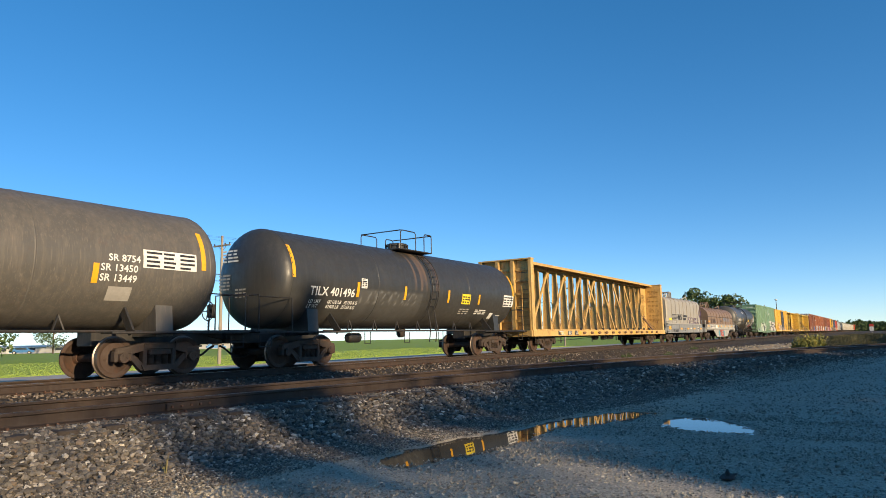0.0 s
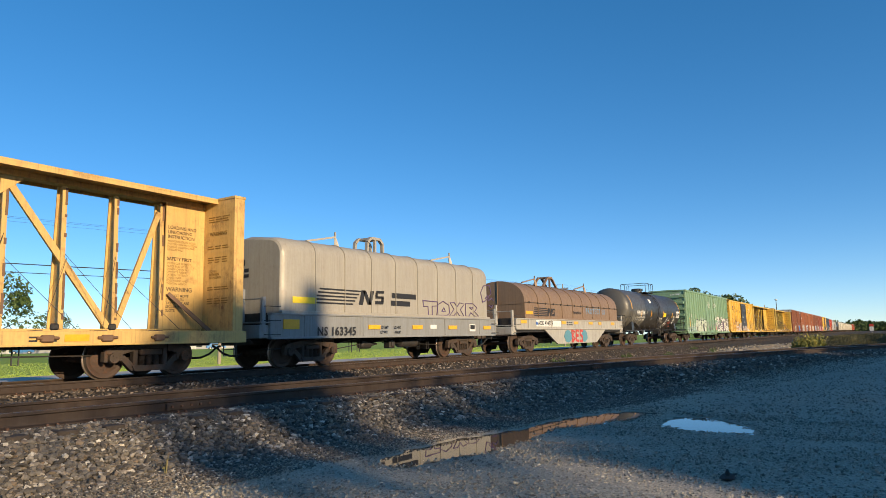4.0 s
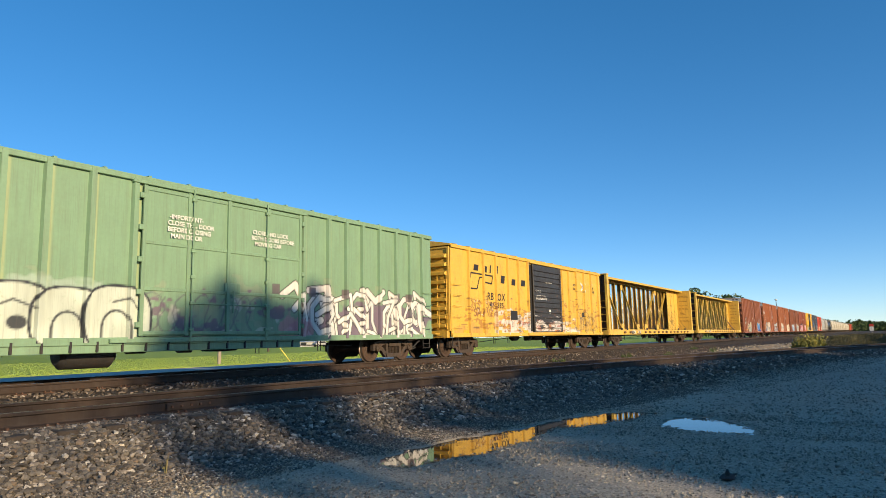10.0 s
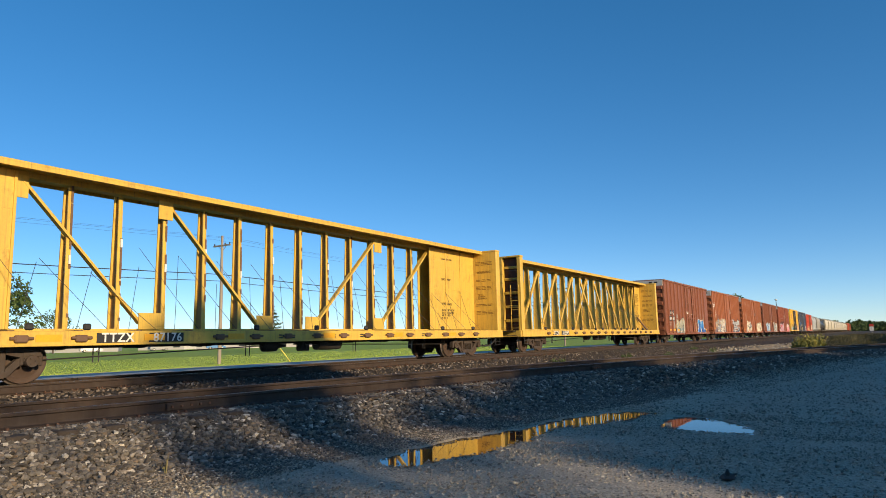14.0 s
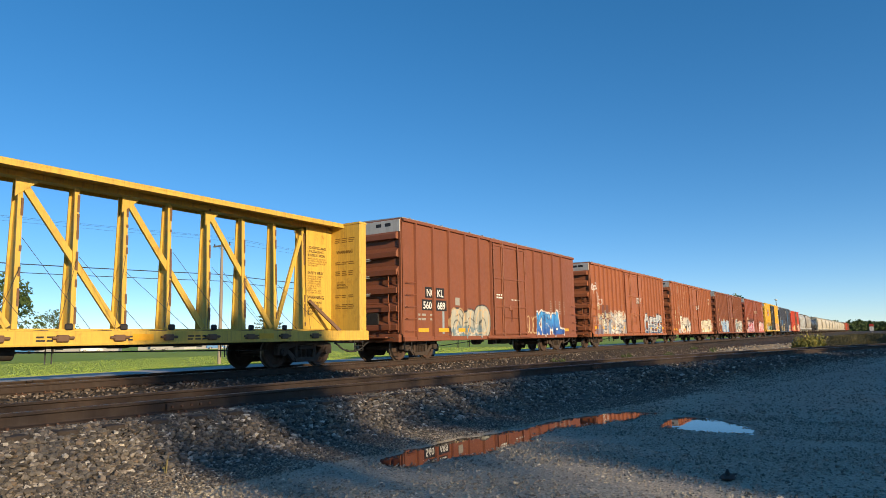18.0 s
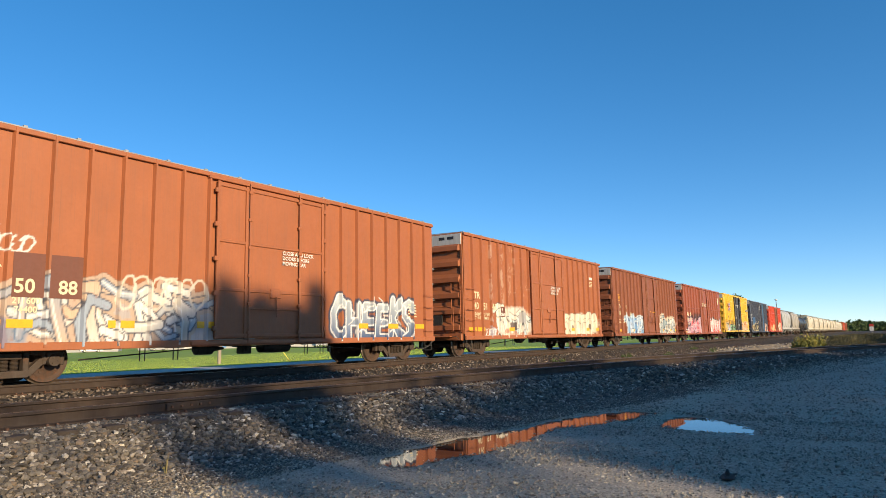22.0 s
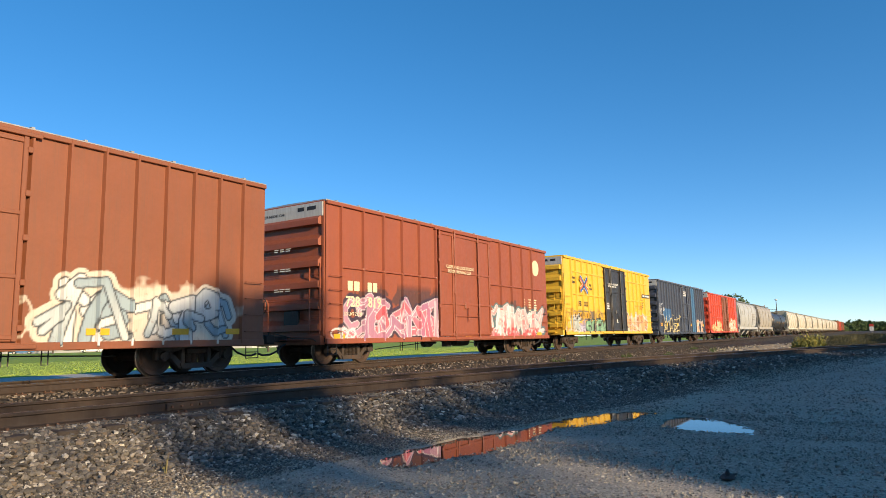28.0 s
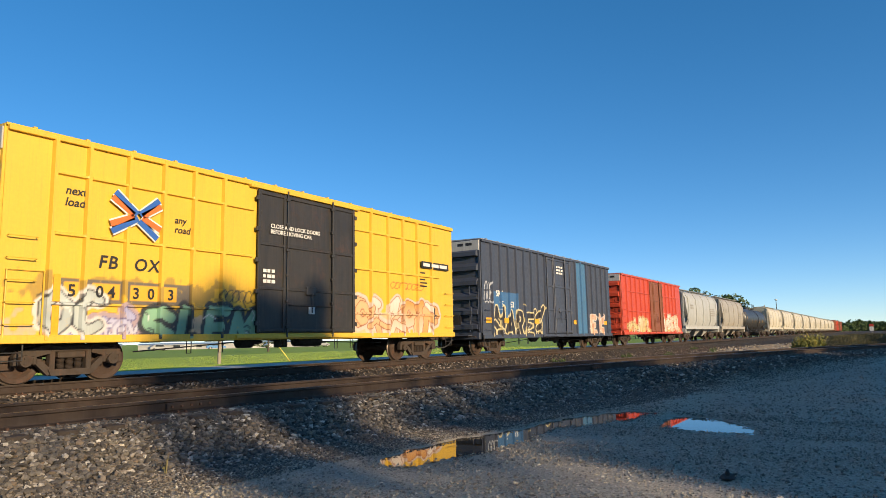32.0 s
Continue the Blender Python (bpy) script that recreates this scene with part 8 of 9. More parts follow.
part("placard", Shape().box(h0 + 1.45, h0 + 2.2, y - 0.012, y, 1.80, 1.95, 0.002), AMBER, car)
RED_SPRAY, TEAL_SPRAY = plain("red_spray", (0.5, 0.06, 0.05), 0.6), plain("teal_spray", (0.10, 0.26, 0.33), 0.6)
yb = y - 0.06
for cx, s_, mt_ in ((6.35, 0.5, TEAL_SPRAY), (8.7, 0.45, TEAL_SPRAY)):
    ov = [(h0 + cx + s_ * math.cos(k * math.tau / 14) * (1 + 0.15 * math.sin(3 * k)), 0.72 + 0.33 * math.sin(k * math.tau / 14)) for k in range(14)]
    part("sprayed_blob", Shape().prism(ov[::-1], yb + 0.010, yb + 0.018), mt_, car)
ltr = Shape()
for ln in [[(6.9, 0.42), (6.9, 1.05), (7.25, 0.95), (6.95, 0.75), (7.3, 0.6), (6.9, 0.42)], [(7.85, 1.0), (7.5, 1.05), (7.45, 0.5), (7.85, 0.45)], [(7.5, 0.75), (7.8, 0.75)], [(8.45, 1.0), (8.1, 1.05), (8.05, 0.8), (8.4, 0.68), (8.35, 0.45), (8.0, 0.45)]]:
    ltr.tube([(h0 + a, yb + 0.02, b) for a, b in ln], 0.085, 6)
for v_i, p in enumerate(ltr.v):
    ltr.v[v_i] = (p[0], yb + 0.004 + (p[1] - yb - 0.02) * 0.06, p[2])
part("sprayed_letters", ltr, RED_SPRAY, car)


# ================= train: covered hoppers and the far cars =================
HOP_GREY = coat("pale_grey_hopper", (0.46, 0.47, 0.45), 0.5, 0, 0.15, 0.15, 0.35)
HOP_TAN = coat("tan_grey_hopper", (0.40, 0.37, 0.31), 0.5, 0, 0.15, 0.2, 0.4)
HOP_CREAM = coat("cream_hopper", (0.62, 0.57, 0.44), 0.5, 0, 0.12, 0.15, 0.35)


def hopper(label, x0, length, paint):
    car = thing("covered_hopper", label, "hopper car", "covered hoppers of the train")
    h, w2, top = length / 2, 1.5, 4.55
    sec = [(-1.25, 1.35), (-1.48, 1.9), (-1.53, 2.8), (-1.48, 3.8), (-1.2, 4.35), (-0.6, top), (0.6, top), (1.2, 4.35), (1.48, 3.8), (1.53, 2.8), (1.48, 1.9), (1.25, 1.35)]
    m = len(sec)
    sh = Shape()
    st = [(-h + 0.35, 1.0), (-h + 0.7, 1.0), (h - 0.7, 1.0), (h - 0.35, 1.0)]
    vs = [(x * (1 - 0.0) + (0 if abs(x) < h - 0.6 else -math.copysign(max(0, (3.0 - z)) * 0.75, x)), y * s, z) for x, s in st for y, z in sec]
    sh.add(vs, [((i + 1) * m + k, i * m + k, i * m + (k + 1) % m, (i + 1) * m + (k + 1) % m) for i in range(3) for k in range(m)] + [tuple(range(m - 1, -1, -1)), tuple(range(3 * m, 4 * m))])
    part("body", sh, paint, car, smooth_faces=50)
    for k in range(5):
        x = -h + 1.2 + (length - 2.4) * k / 4
        rb = Shape()
        for p, q in zip(sec[:-1], sec[1:]):
            rb.bar((x, p[0] * 1.01, p[1]), (x, q[0] * 1.01, q[1]), 0.06, 0.05, (1, 0, 0))
        part("body_rib", rb, paint, car)
    for k in (-1, 0, 1):
        x = k * length / 4.2
        bay = Shape().add([(x - 1.4, -1.2, 1.4), (x + 1.4, -1.2, 1.4), (x + 1.4, 1.2, 1.4), (x - 1.4, 1.2, 1.4), (x - 0.3, -0.5, 0.45), (x + 0.3, -0.5, 0.45), (x + 0.3, 0.5, 0.45), (x - 0.3, 0.5, 0.45)],
                          [(0, 1, 5, 4), (1, 2, 6, 5), (2, 3, 7, 6), (3, 0, 4, 7), (4, 5, 6, 7), (3, 2, 1, 0)])
        part("discharge_bay", bay, paint, car)
    for s in (-1, 1):
        part("side_sill", Shape().box(-h, h, s * 1.45 - 0.06, s * 1.45 + 0.06, 1.1, 1.42, 0.015), paint, car)
        part("end_sill", Shape().box(min(s * (h - 0.3), s * h), max(s * (h - 0.3), s * h), -1.45, 1.45, 0.8, 1.2, 0.015), paint, car)
        part("end_post", Shape().bar((s * (h - 0.15), -1.3, 1.2), (s * (h - 0.35), -1.3, 4.3), 0.1).bar((s * (h - 0.15), 1.3, 1.2), (s * (h - 0.35), 1.3, 4.3), 0.1).bar((s * (h - 0.15), -1.3, 1.2), (s * (h - 1.6), -1.3, 2.4), 0.09), paint, car)
        truck(car, s * (h - 2.0))
    part("centre_sill", Shape().box(-h + 0.1, h - 0.1, -0.28, 0.28, 0.72, 1.0), BLACK, car)
    part("running_board", Shape().box(-h + 0.3, h - 0.3, -0.9, -0.5, top + 0.08, top + 0.12).box(-h + 0.3, h - 0.3, 0.5, 0.9, top + 0.08, top + 0.12), ROOF, car)
    for k in range(5):
        part("hatch", Shape().box(-h + 1.5 + k * (length - 3) / 4.6, -h + 2.6 + k * (length - 3) / 4.6, -0.4, 0.4, top - 0.02, top + 0.14, 0.03), paint, car)
    end_ladder(car, -h + 0.1, -1.25, 1.3, 7, paint)
    bars(car, -h + 2.0, -1.54, 2.9, 1.2, 2, FADED, 0.25, 0.14, int(x0))
    bars(car, h - 4.5, -1.575, 2.4, 2.4, 4, FADED, 0.2, 0.1, int(x0) + 1)
    ends_gear(car, h + 0.05)
    return car


def again(src, x0, length, label=""):
    """A copy of a finished car, further down the train."""
    c = copy_thing(src, Matrix.Identity(4))
    for o in c.children_recursive:
        if o.name.startswith("wheelset"):
            SPUN[-1 if o.location.x < 0 else 1].append(o)
    TRAIN.append((c, x0 + length / 2))
    return tagged(c, label) if label else c


hp = hopper("pale grey covered hopper car", 333.2, 14.5, HOP_GREY)
TRAIN.append((hp, 340.4))
hp = hopper("tan grey covered hopper car", 349.3, 14.6, HOP_TAN)
TRAIN.append((hp, 356.6))
tank_car("black tank car beyond the grey hoppers", 366.2, 384.6, 1.42, 2.50, TANK_BLACK, [], seed=5)
hp = hopper("cream covered hopper car in a long row", 387.0, 17.6, HOP_CREAM)
TRAIN.append((hp, 395.8))
x_next = 406.4
for k in range(9):
    again(hp, x_next, 17.6)
    x_next += 19.4
for k, mt_ in enumerate((BROWN, SIGNAL_RED, BROWN_DARK, RED_BROWN)):
    car, h0, y = box_car("distant box car at the back of the train", x_next, x_next + 15.8, 4.8, 0.75, mt_, [0.9] + evenly(0.9, 6.3, 4) + [9.6] + evenly(9.6, 15, 4), (6.4, 9.4), None, seed=30 + k, vmax=0.9)
    x_next += 18.2


# ================= loose stone of the track bed =================
def stone_material(name, tones, tint):
    mt, nt, b = nodes(name)
    ge = nt.nodes.new("ShaderNodeNewGeometry")
    col = ramp(nt, ge.outputs["Random Per Island"], tones)
    col = mixc(nt, ramp(nt, tex(nt, 30, 4, 0.7), [(0.4, grey(0)), (0.7, grey(0.6))]), col, tint)
    nt.links.new(col, b.inputs["Base Color"])
    b.inputs["Roughness"].default_value = 0.88
    bumped(nt, b, tex(nt, 70, 3, 0.7), 0.5, 0.006)
    return mt


BALLAST = stone_material("crushed_limestone", [(0.0, (0.035, 0.031, 0.027)), (0.35, (0.105, 0.094, 0.08)), (0.65, (0.19, 0.17, 0.142)), (0.8, (0.18, 0.13, 0.085)), (0.93, (0.34, 0.305, 0.255)), (1.0, (0.62, 0.57, 0.48))], (0.09, 0.078, 0.062))
STAINED = stone_material("oil_stained_ballast", [(0.0, (0.04, 0.033, 0.028)), (0.4, (0.09, 0.072, 0.055)), (0.8, (0.17, 0.137, 0.107)), (1.0, (0.38, 0.33, 0.28))], (0.07, 0.05, 0.036))
GRIT = stone_material("lot_grit", [(0.0, (0.09, 0.08, 0.065)), (0.5, (0.26, 0.235, 0.185)), (0.85, (0.42, 0.37, 0.28)), (1.0, (0.66, 0.6, 0.48))], (0.20, 0.175, 0.14))

g_ = (1 + 5 ** 0.5) / 2
ICO = np.array([(-1, g_, 0), (1, g_, 0), (-1, -g_, 0), (1, -g_, 0), (0, -1, g_), (0, 1, g_), (0, -1, -g_), (0, 1, -g_), (g_, 0, -1), (g_, 0, 1), (-g_, 0, -1), (-g_, 0, 1)]) / math.hypot(1, g_)
ICO_F = np.array([(0, 11, 5), (0, 5, 1), (0, 1, 7), (0, 7, 10), (0, 10, 11), (1, 5, 9), (5, 11, 4), (11, 10, 2), (10, 7, 6), (7, 1, 8), (3, 9, 4), (3, 4, 2), (3, 2, 6), (3, 6, 8), (3, 8, 9), (4, 9, 5), (2, 4, 11), (6, 2, 10), (8, 6, 7), (9, 8, 1)])
OCT = np.array([(1, 0, 0), (-1, 0, 0), (0, 1, 0), (0, -1, 0), (0, 0, 1), (0, 0, -1)], float)
OCT_F = np.array([(0, 2, 4), (2, 1, 4), (1, 3, 4), (3, 0, 4), (2, 0, 5), (1, 2, 5), (3, 1, 5), (0, 3, 5)])


def scatter(name, x, y, size, base, faces, mat, label, sink=0.25, flat=0.7, jag=0.28):
    """Many angular stones at (x, y), lying on the ground, in one mesh."""
    n, m = len(x), len(base)
    v = base[None] * (1 + jag * rng.standard_normal((n, m, 1))) * np.stack([rng.uniform(0.75, 1.3, n), rng.uniform(0.6, 1.0, n), rng.uniform(0.45, 0.85, n) * flat / 0.7], -1)[:, None, :]
    a, t = rng.uniform(0, math.tau, n), rng.normal(0, 0.35, n)
    c, s, ct, st = np.cos(a)[:, None], np.sin(a)[:, None], np.cos(t)[:, None], np.sin(t)[:, None]
    vy, vz = v[..., 1] * ct - v[..., 2] * st, v[..., 1] * st + v[..., 2] * ct
    vx, vy = v[..., 0] * c - vy * s, v[..., 0] * s + vy * c
    z = ground_z(x, y) + size * (0.5 - sink)
    out = np.stack([x[:, None] + vx * size[:, None] * 0.5, y[:, None] + vy * size[:, None] * 0.5, z[:, None] + vz * size[:, None] * 0.5], -1)
    f = (faces[None] + (np.arange(n) * m)[:, None, None]).reshape(-1, 3)
    me = bpy.data.meshes.new(name)
    me.vertices.add(n * m)
    me.vertices.foreach_set("co", out.ravel())
    me.loops.add(len(f) * 3)
    me.loops.foreach_set("vertex_index", f.ravel().astype(np.int32))
    me.polygons.add(len(f))
    me.polygons.foreach_set("loop_start", np.arange(0, len(f) * 3, 3, dtype=np.int32))
    me.update(calc_edges=True)
    me.shade_flat()
    me.materials.append(mat)
    return tagged(new(name, me), label, "stones", kind="stuff")


def bed(n, x0, x1, d0, d1, small, large, sp=1.0):
    """Places along the spur, d0..d1 metres from its centre towards the lot."""
    x = x0 + (x1 - x0) * rng.random(n) ** sp
    d = d0 + (d1 - d0) * rng.random(n) ** (1.5 if d1 > 2 else 1)
    size = small + (large - small) * rng.random(n) ** 2.2
    size = np.where(d > 2.55, np.minimum(size, 0.05 - 0.025 * smooth(2.6, 3.3, d)), size)
    return x, spur(x) - d, size


def clear_of_rails(x, y, s, hi=0.12):
    d = np.abs(np.abs(y - spur(x)) - GAUGE)
    e = np.abs(np.abs(y - YT) - GAUGE)
    keep = (d > hi) & (e > hi)
    return x[keep], y[keep], s[keep]


x, y_, s = bed(52000, 1.5, 17, 0.85, 3.7, 0.03, 0.088, 1.3)
x2, y2, s2 = bed(22000, 13, 46, 0.85, 3.9, 0.04, 0.115, 1.4)
x3, y3, s3 = bed(7000, 0.5, 40, -1.4, 0.95, 0.035, 0.08, 1.3)
keep = in_puddle(np.concatenate([x, x2]), np.concatenate([y_, y2])) < -0.03
xa, ya, sa = np.concatenate([x, x2])[keep], np.concatenate([y_, y2])[keep], np.concatenate([s, s2])[keep]
scatter("ballast", *clear_of_rails(np.concatenate([xa, x3]), np.concatenate([ya, y3]), np.concatenate([sa, s3])), ICO, ICO_F, BALLAST, "grey and tan crushed stone ballast on the bank", 0.06)
n = 24000
x = 1.0 + 60 * rng.random(n) ** 1.4
y_ = spur(x) + 1.2 + (YT + 2.2 - spur(x) - 1.2) * rng.random(n)
scatter("ballast", *clear_of_rails(x, y_, rng.uniform(0.035, 0.09, n)), ICO, ICO_F, STAINED, "brown stained ballast between the two tracks")
n = 60000
x, y_ = 3 + 10 * rng.random(n) ** 1.2, rng.uniform(-1.0, 7.4, n)
keep = (spur(x) - y_ > 2.0) & (in_puddle(x, y_) < -0.06)
n2 = 34000
xf = 12 + 26 * rng.random(n2) ** 1.3
yf = rng.uniform(-9.0, 6.0, n2)
far_keep = (spur(xf) - yf > 2.2) & (in_puddle(xf, yf) < -0.06)
scatter("grit", xf[far_keep], yf[far_keep], (0.02 + 0.045 * rng.random(n2) ** 2.5)[far_keep], OCT, OCT_F, GRIT, "coarse loose grit over the far gravel lot", 0.3)
scatter("grit", x[keep], y_[keep], (0.012 + 0.03 * rng.random(n) ** 2.5)[keep], OCT, OCT_F, GRIT, "fine loose grit over the gravel lot", 0.3)

n = 5200
xh, yh = rng.normal(51, 5.5, n), rng.normal(6.6, 0.9, n)
scatter("ballast", *clear_of_rails(xh, yh, rng.uniform(0.06, 0.16, n)), ICO, ICO_F, GRIT, "pale crushed stone spread between the tracks", 0.0)
old = thing("old_tie", "old grey railway tie lying between the tracks", "railway tie", "old ties between the tracks", shape=Shape().box(-1.3, 1.3, -0.115, 0.115, 0.0, 0.17, 0.015), mats=OLD_TIMBER, at=(45.0, 6.4, float(ground_z(45.0, 6.4)) - 0.02))
old.rotation_euler = (0, 0, radians(-14))
for k in range(9):
    xo, yo = 46.6 + 1.55 * k, 6.9 - 0.09 * k + 0.5 * math.sin(2.2 * k)
    copy_thing(old, pose(xo, yo, float(ground_z(xo, yo)) - 0.02, 0, 0, -16 + 9 * math.sin(1.7 * k)))

# joint bars on the near rail
jb = thing("joint_bar", "bolted rusty joint bar on the spur rail", "joint bar")
for k, xj in enumerate((6.05, 17.2)):
    yy = float(spur(xj)) - GAUGE * 0.997
    part("bar", Shape().box(xj - 0.45, xj + 0.45, yy - 0.032, yy - 0.013, ZR - 0.15, ZR - 0.05, 0.006), STEEL, jb)
    for q in range(6):
        part("bolt", Shape().lathe([(yy - 0.06, 0.018), (yy - 0.03, 0.018)], 6, "y", (xj - 0.38 + 0.15 * q, 0, ZR - 0.1)), SPIKE, jb)

# ================= plants =================
def leaf_material(name, a, b_, c):
    mt, nt, b = nodes(name)
    ge = nt.nodes.new("ShaderNodeNewGeometry")
    nt.links.new(ramp(nt, ge.outputs["Random Per Island"], [(0.0, a), (0.6, b_), (1.0, c)]), b.inputs["Base Color"])
    b.inputs["Roughness"].default_value = 0.6
    b.inputs["Transmission Weight"].default_value = 0.0
    return mt


LEAF = leaf_material("broad_leaves", (0.035, 0.065, 0.015), (0.06, 0.10, 0.022), (0.11, 0.15, 0.035))
NEEDLE = leaf_material("spruce_needles", (0.03, 0.055, 0.022), (0.055, 0.09, 0.03), (0.10, 0.13, 0.045))
WEED = leaf_material("goldenrod_weeds", (0.12, 0.14, 0.03), (0.25, 0.24, 0.05), (0.42, 0.34, 0.06))
ROUGH_WEED = leaf_material("rank_weeds", (0.03, 0.036, 0.014), (0.065, 0.066, 0.022), (0.16, 0.125, 0.035))
DRYWEED = leaf_material("dry_grass", (0.12, 0.09, 0.04), (0.20, 0.16, 0.06), (0.30, 0.25, 0.10))
BARK = coat("bark", (0.10, 0.075, 0.055), 0.9, 0, 0.35, 0, 0.3)
POLE_WOOD = coat("weathered_pole", (0.33, 0.28, 0.22), 0.85, 0, 0.25, 0, 0.3)


def cards(points, size, r, tilt=1.0):
    """Small leaf quads at points."""
    n = len(points)
    p = np.asarray(points)
    u = r.standard_normal((n, 3))
    u /= np.linalg.norm(u, axis=1)[:, None]
    w = np.cross(u, r.standard_normal((n, 3)))
    w /= np.linalg.norm(w, axis=1)[:, None] + 1e-9
    s = size * r.uniform(0.6, 1.3, n)[:, None]
    v = np.stack([p - u * s, p + w * s * 0.55, p + u * s, p - w * s * 0.55], 1).reshape(-1, 3)
    f = np.arange(n * 4).reshape(-1, 4)
    return v, f


def crown_mesh(points, size, mat, seed, name="crown"):
    r = np.random.default_rng(seed)
    v, f = cards(points, size, r)
    me = bpy.data.meshes.new(name)
    me.from_pydata(v.tolist(), [], f.tolist())
    me.materials.append(mat)
    return me


def broad_tree(label, x, y, height, width, seed, low=0.22, leaves=5000, size=0.17, dense=26):
    r = np.random.default_rng(seed)
    t = thing("tree", label, "tree", at=(x, y, float(ground_z(x, y)) - 0.05))
    sh = Shape().tube([(0, 0, 0), (0.05, 0.02, height * 0.2), (-0.05, 0.05, height * 0.5), (0, 0, height * 0.85)], [height * 0.022, height * 0.017, height * 0.011, 0.03], 9)
    part("trunk", sh, BARK, t, smooth_faces=60)
    pts = []
    for k in range(dense):
        h = low + (0.97 - low) * (k + r.random()) / dense
        prof = math.sin(math.pi * min(1, max(0.05, (h - low) / (1 - low)) ** 0.75 * 0.93 + 0.06)) ** 0.7
        a, q = r.uniform(0, math.tau), r.uniform(0.25, 1.0) ** 0.6
        c = np.array([math.cos(a) * q * prof * width / 2, math.sin(a) * q * prof * width / 2, h * height])
        if k % 3 == 0:
            part("limb", Shape().tube([(0, 0, h * height * 0.72), tuple(c * (0.55, 0.55, 0.95)), tuple(c)], [height * 0.008, height * 0.005, 0.015], 6), BARK, t)
        rad = width * r.uniform(0.13, 0.22)
        m = leaves // dense
        d = r.standard_normal((m, 3))
        d /= np.linalg.norm(d, axis=1)[:, None]
        pts.append(c + d * (rad * r.uniform(0.35, 1.0, m) ** 0.5)[:, None] * (1, 1, 0.75))
    part("crown", crown_mesh(np.concatenate(pts), size, LEAF, seed), None, t)
    return t


def spruce(label, x, y, height, width, seed, leaves=3600, size=0.12, gaps=0.0):
    r = np.random.default_rng(seed)
    t = thing("conifer", label, "tree", at=(x, y, float(ground_z(x, y)) - 0.05))
    part("trunk", Shape().tube([(0, 0, 0), (0, 0, height * 0.97)], [height * 0.02, 0.015], 8), BARK, t)
    pts = []
    tiers = 13
    for k in range(tiers):
        h = 0.1 + 0.88 * k / tiers
        reach = width / 2 * (1 - h) ** 0.8 * r.uniform(0.8, 1.15)
        for j in range(7):
            if r.random() < gaps:
                continue
            a = j * math.tau / 7 + r.uniform(-0.4, 0.4)
            q = r.random(leaves // (tiers * 7)) ** 0.7
            px_ = np.stack([np.cos(a) * reach * q, np.sin(a) * reach * q, h * height + 0.12 * reach * q + 0.0 * q], -1)
            pts.append(px_ + r.standard_normal(px_.shape) * (0.10, 0.10, 0.06) * (height / 6))
            part("branch", Shape().tube([(0, 0, h * height), (math.cos(a) * reach * 0.9, math.sin(a) * reach * 0.9, h * height + 0.1 * reach)], [0.02, 0.006], 4), BARK, t)
    part("crown", crown_mesh(np.concatenate(pts), size, NEEDLE, seed), None, t)
    return t


def tufts(name, label, spots, mat, seed, kind="stuff", category="weeds"):
    """Blades and stalks standing in clumps: (x, y, radius, height, count)."""
    r = np.random.default_rng(seed)
    V, F = [], []
    for x, y, rad, h, n in spots:
        a, q = r.uniform(0, math.tau, n), rad * np.sqrt(r.random(n))
        bx, by = x + np.cos(a) * q, y + np.sin(a) * q
        bz = ground_z(bx, by) - 0.02
        hh = h * r.uniform(0.4, 1.15, n) * (1 - 0.45 * (q / rad) ** 2)
        lx, ly = r.normal(0, 0.22, n) * hh, r.normal(0, 0.22, n) * hh
        w = 0.008 + 0.012 * r.random(n)
        t = r.uniform(0, math.pi, n)
        cx, cy = np.cos(t) * w, np.sin(t) * w
        base = len(V) * 0 + sum(len(q_) for q_ in V)
        v = np.stack([np.stack([bx - cx, by - cy, bz], -1), np.stack([bx + cx, by + cy, bz], -1), np.stack([bx + lx * 0.5 + cx * 0.8, by + ly * 0.5 + cy * 0.8, bz + hh * 0.6], -1),
                      np.stack([bx + lx, by + ly, bz + hh], -1), np.stack([bx + lx * 0.5 - cx * 0.8, by + ly * 0.5 - cy * 0.8, bz + hh * 0.6], -1)], 1).reshape(-1, 3)
        i = np.arange(n)[:, None] * 5 + base
        F += np.concatenate([i, i + 1, i + 2, i + 3, i + 4], 1).tolist()
        V.append(v)
        # leaflets
        m = n * 2
        k = r.integers(0, n, m)
        fr = r.uniform(0.35, 1.0, m)
        p = np.stack([bx[k] + lx[k] * fr, by[k] + ly[k] * fr, bz[k] + hh[k] * fr], -1) + r.normal(0, 0.03, (m, 3))
        v2, f2 = cards(p, 0.035 + 0.02 * h, r)
        base = sum(len(q_) for q_ in V)
        F += (f2 + base).tolist()
        V.append(v2)
    me = bpy.data.meshes.new(name)
    me.from_pydata(np.concatenate(V).tolist(), [], F)
    me.materials.append(mat)
    return tagged(new(name, me), label, category, kind=kind)


tufts("weed_clump", "yellow green weed clump beside the spur", [(39.5, 3.0, 0.75, 1.0, 900)], WEED, 3, "", "weeds")
spots = []
for k in range(150):
    xx = 52 + 60 * rng.random()
    spots.append((xx, rng.uniform(-4.5, min(4.2, 0.062 * xx - 0.9)), 1.0, rng.uniform(0.25, 0.5), 130))
tufts("tall_grass", "dark green and dry tall weeds on the rise", spots, ROUGH_WEED, 4)
spots = [(float(a), float(b), 0.3, 0.25, 50) for a, b in ((22.5, 18.2), (23.8, 18.4), (26.0, 18.0), (31, 18.2), (33, 18.4), (34.5, 11.0), (28, 12.0), (37, 9.5), (41, 8.0), (46, 9.0), (52, 11.5))]
tufts("weeds", "low green weeds along the track", spots, LEAF, 5)
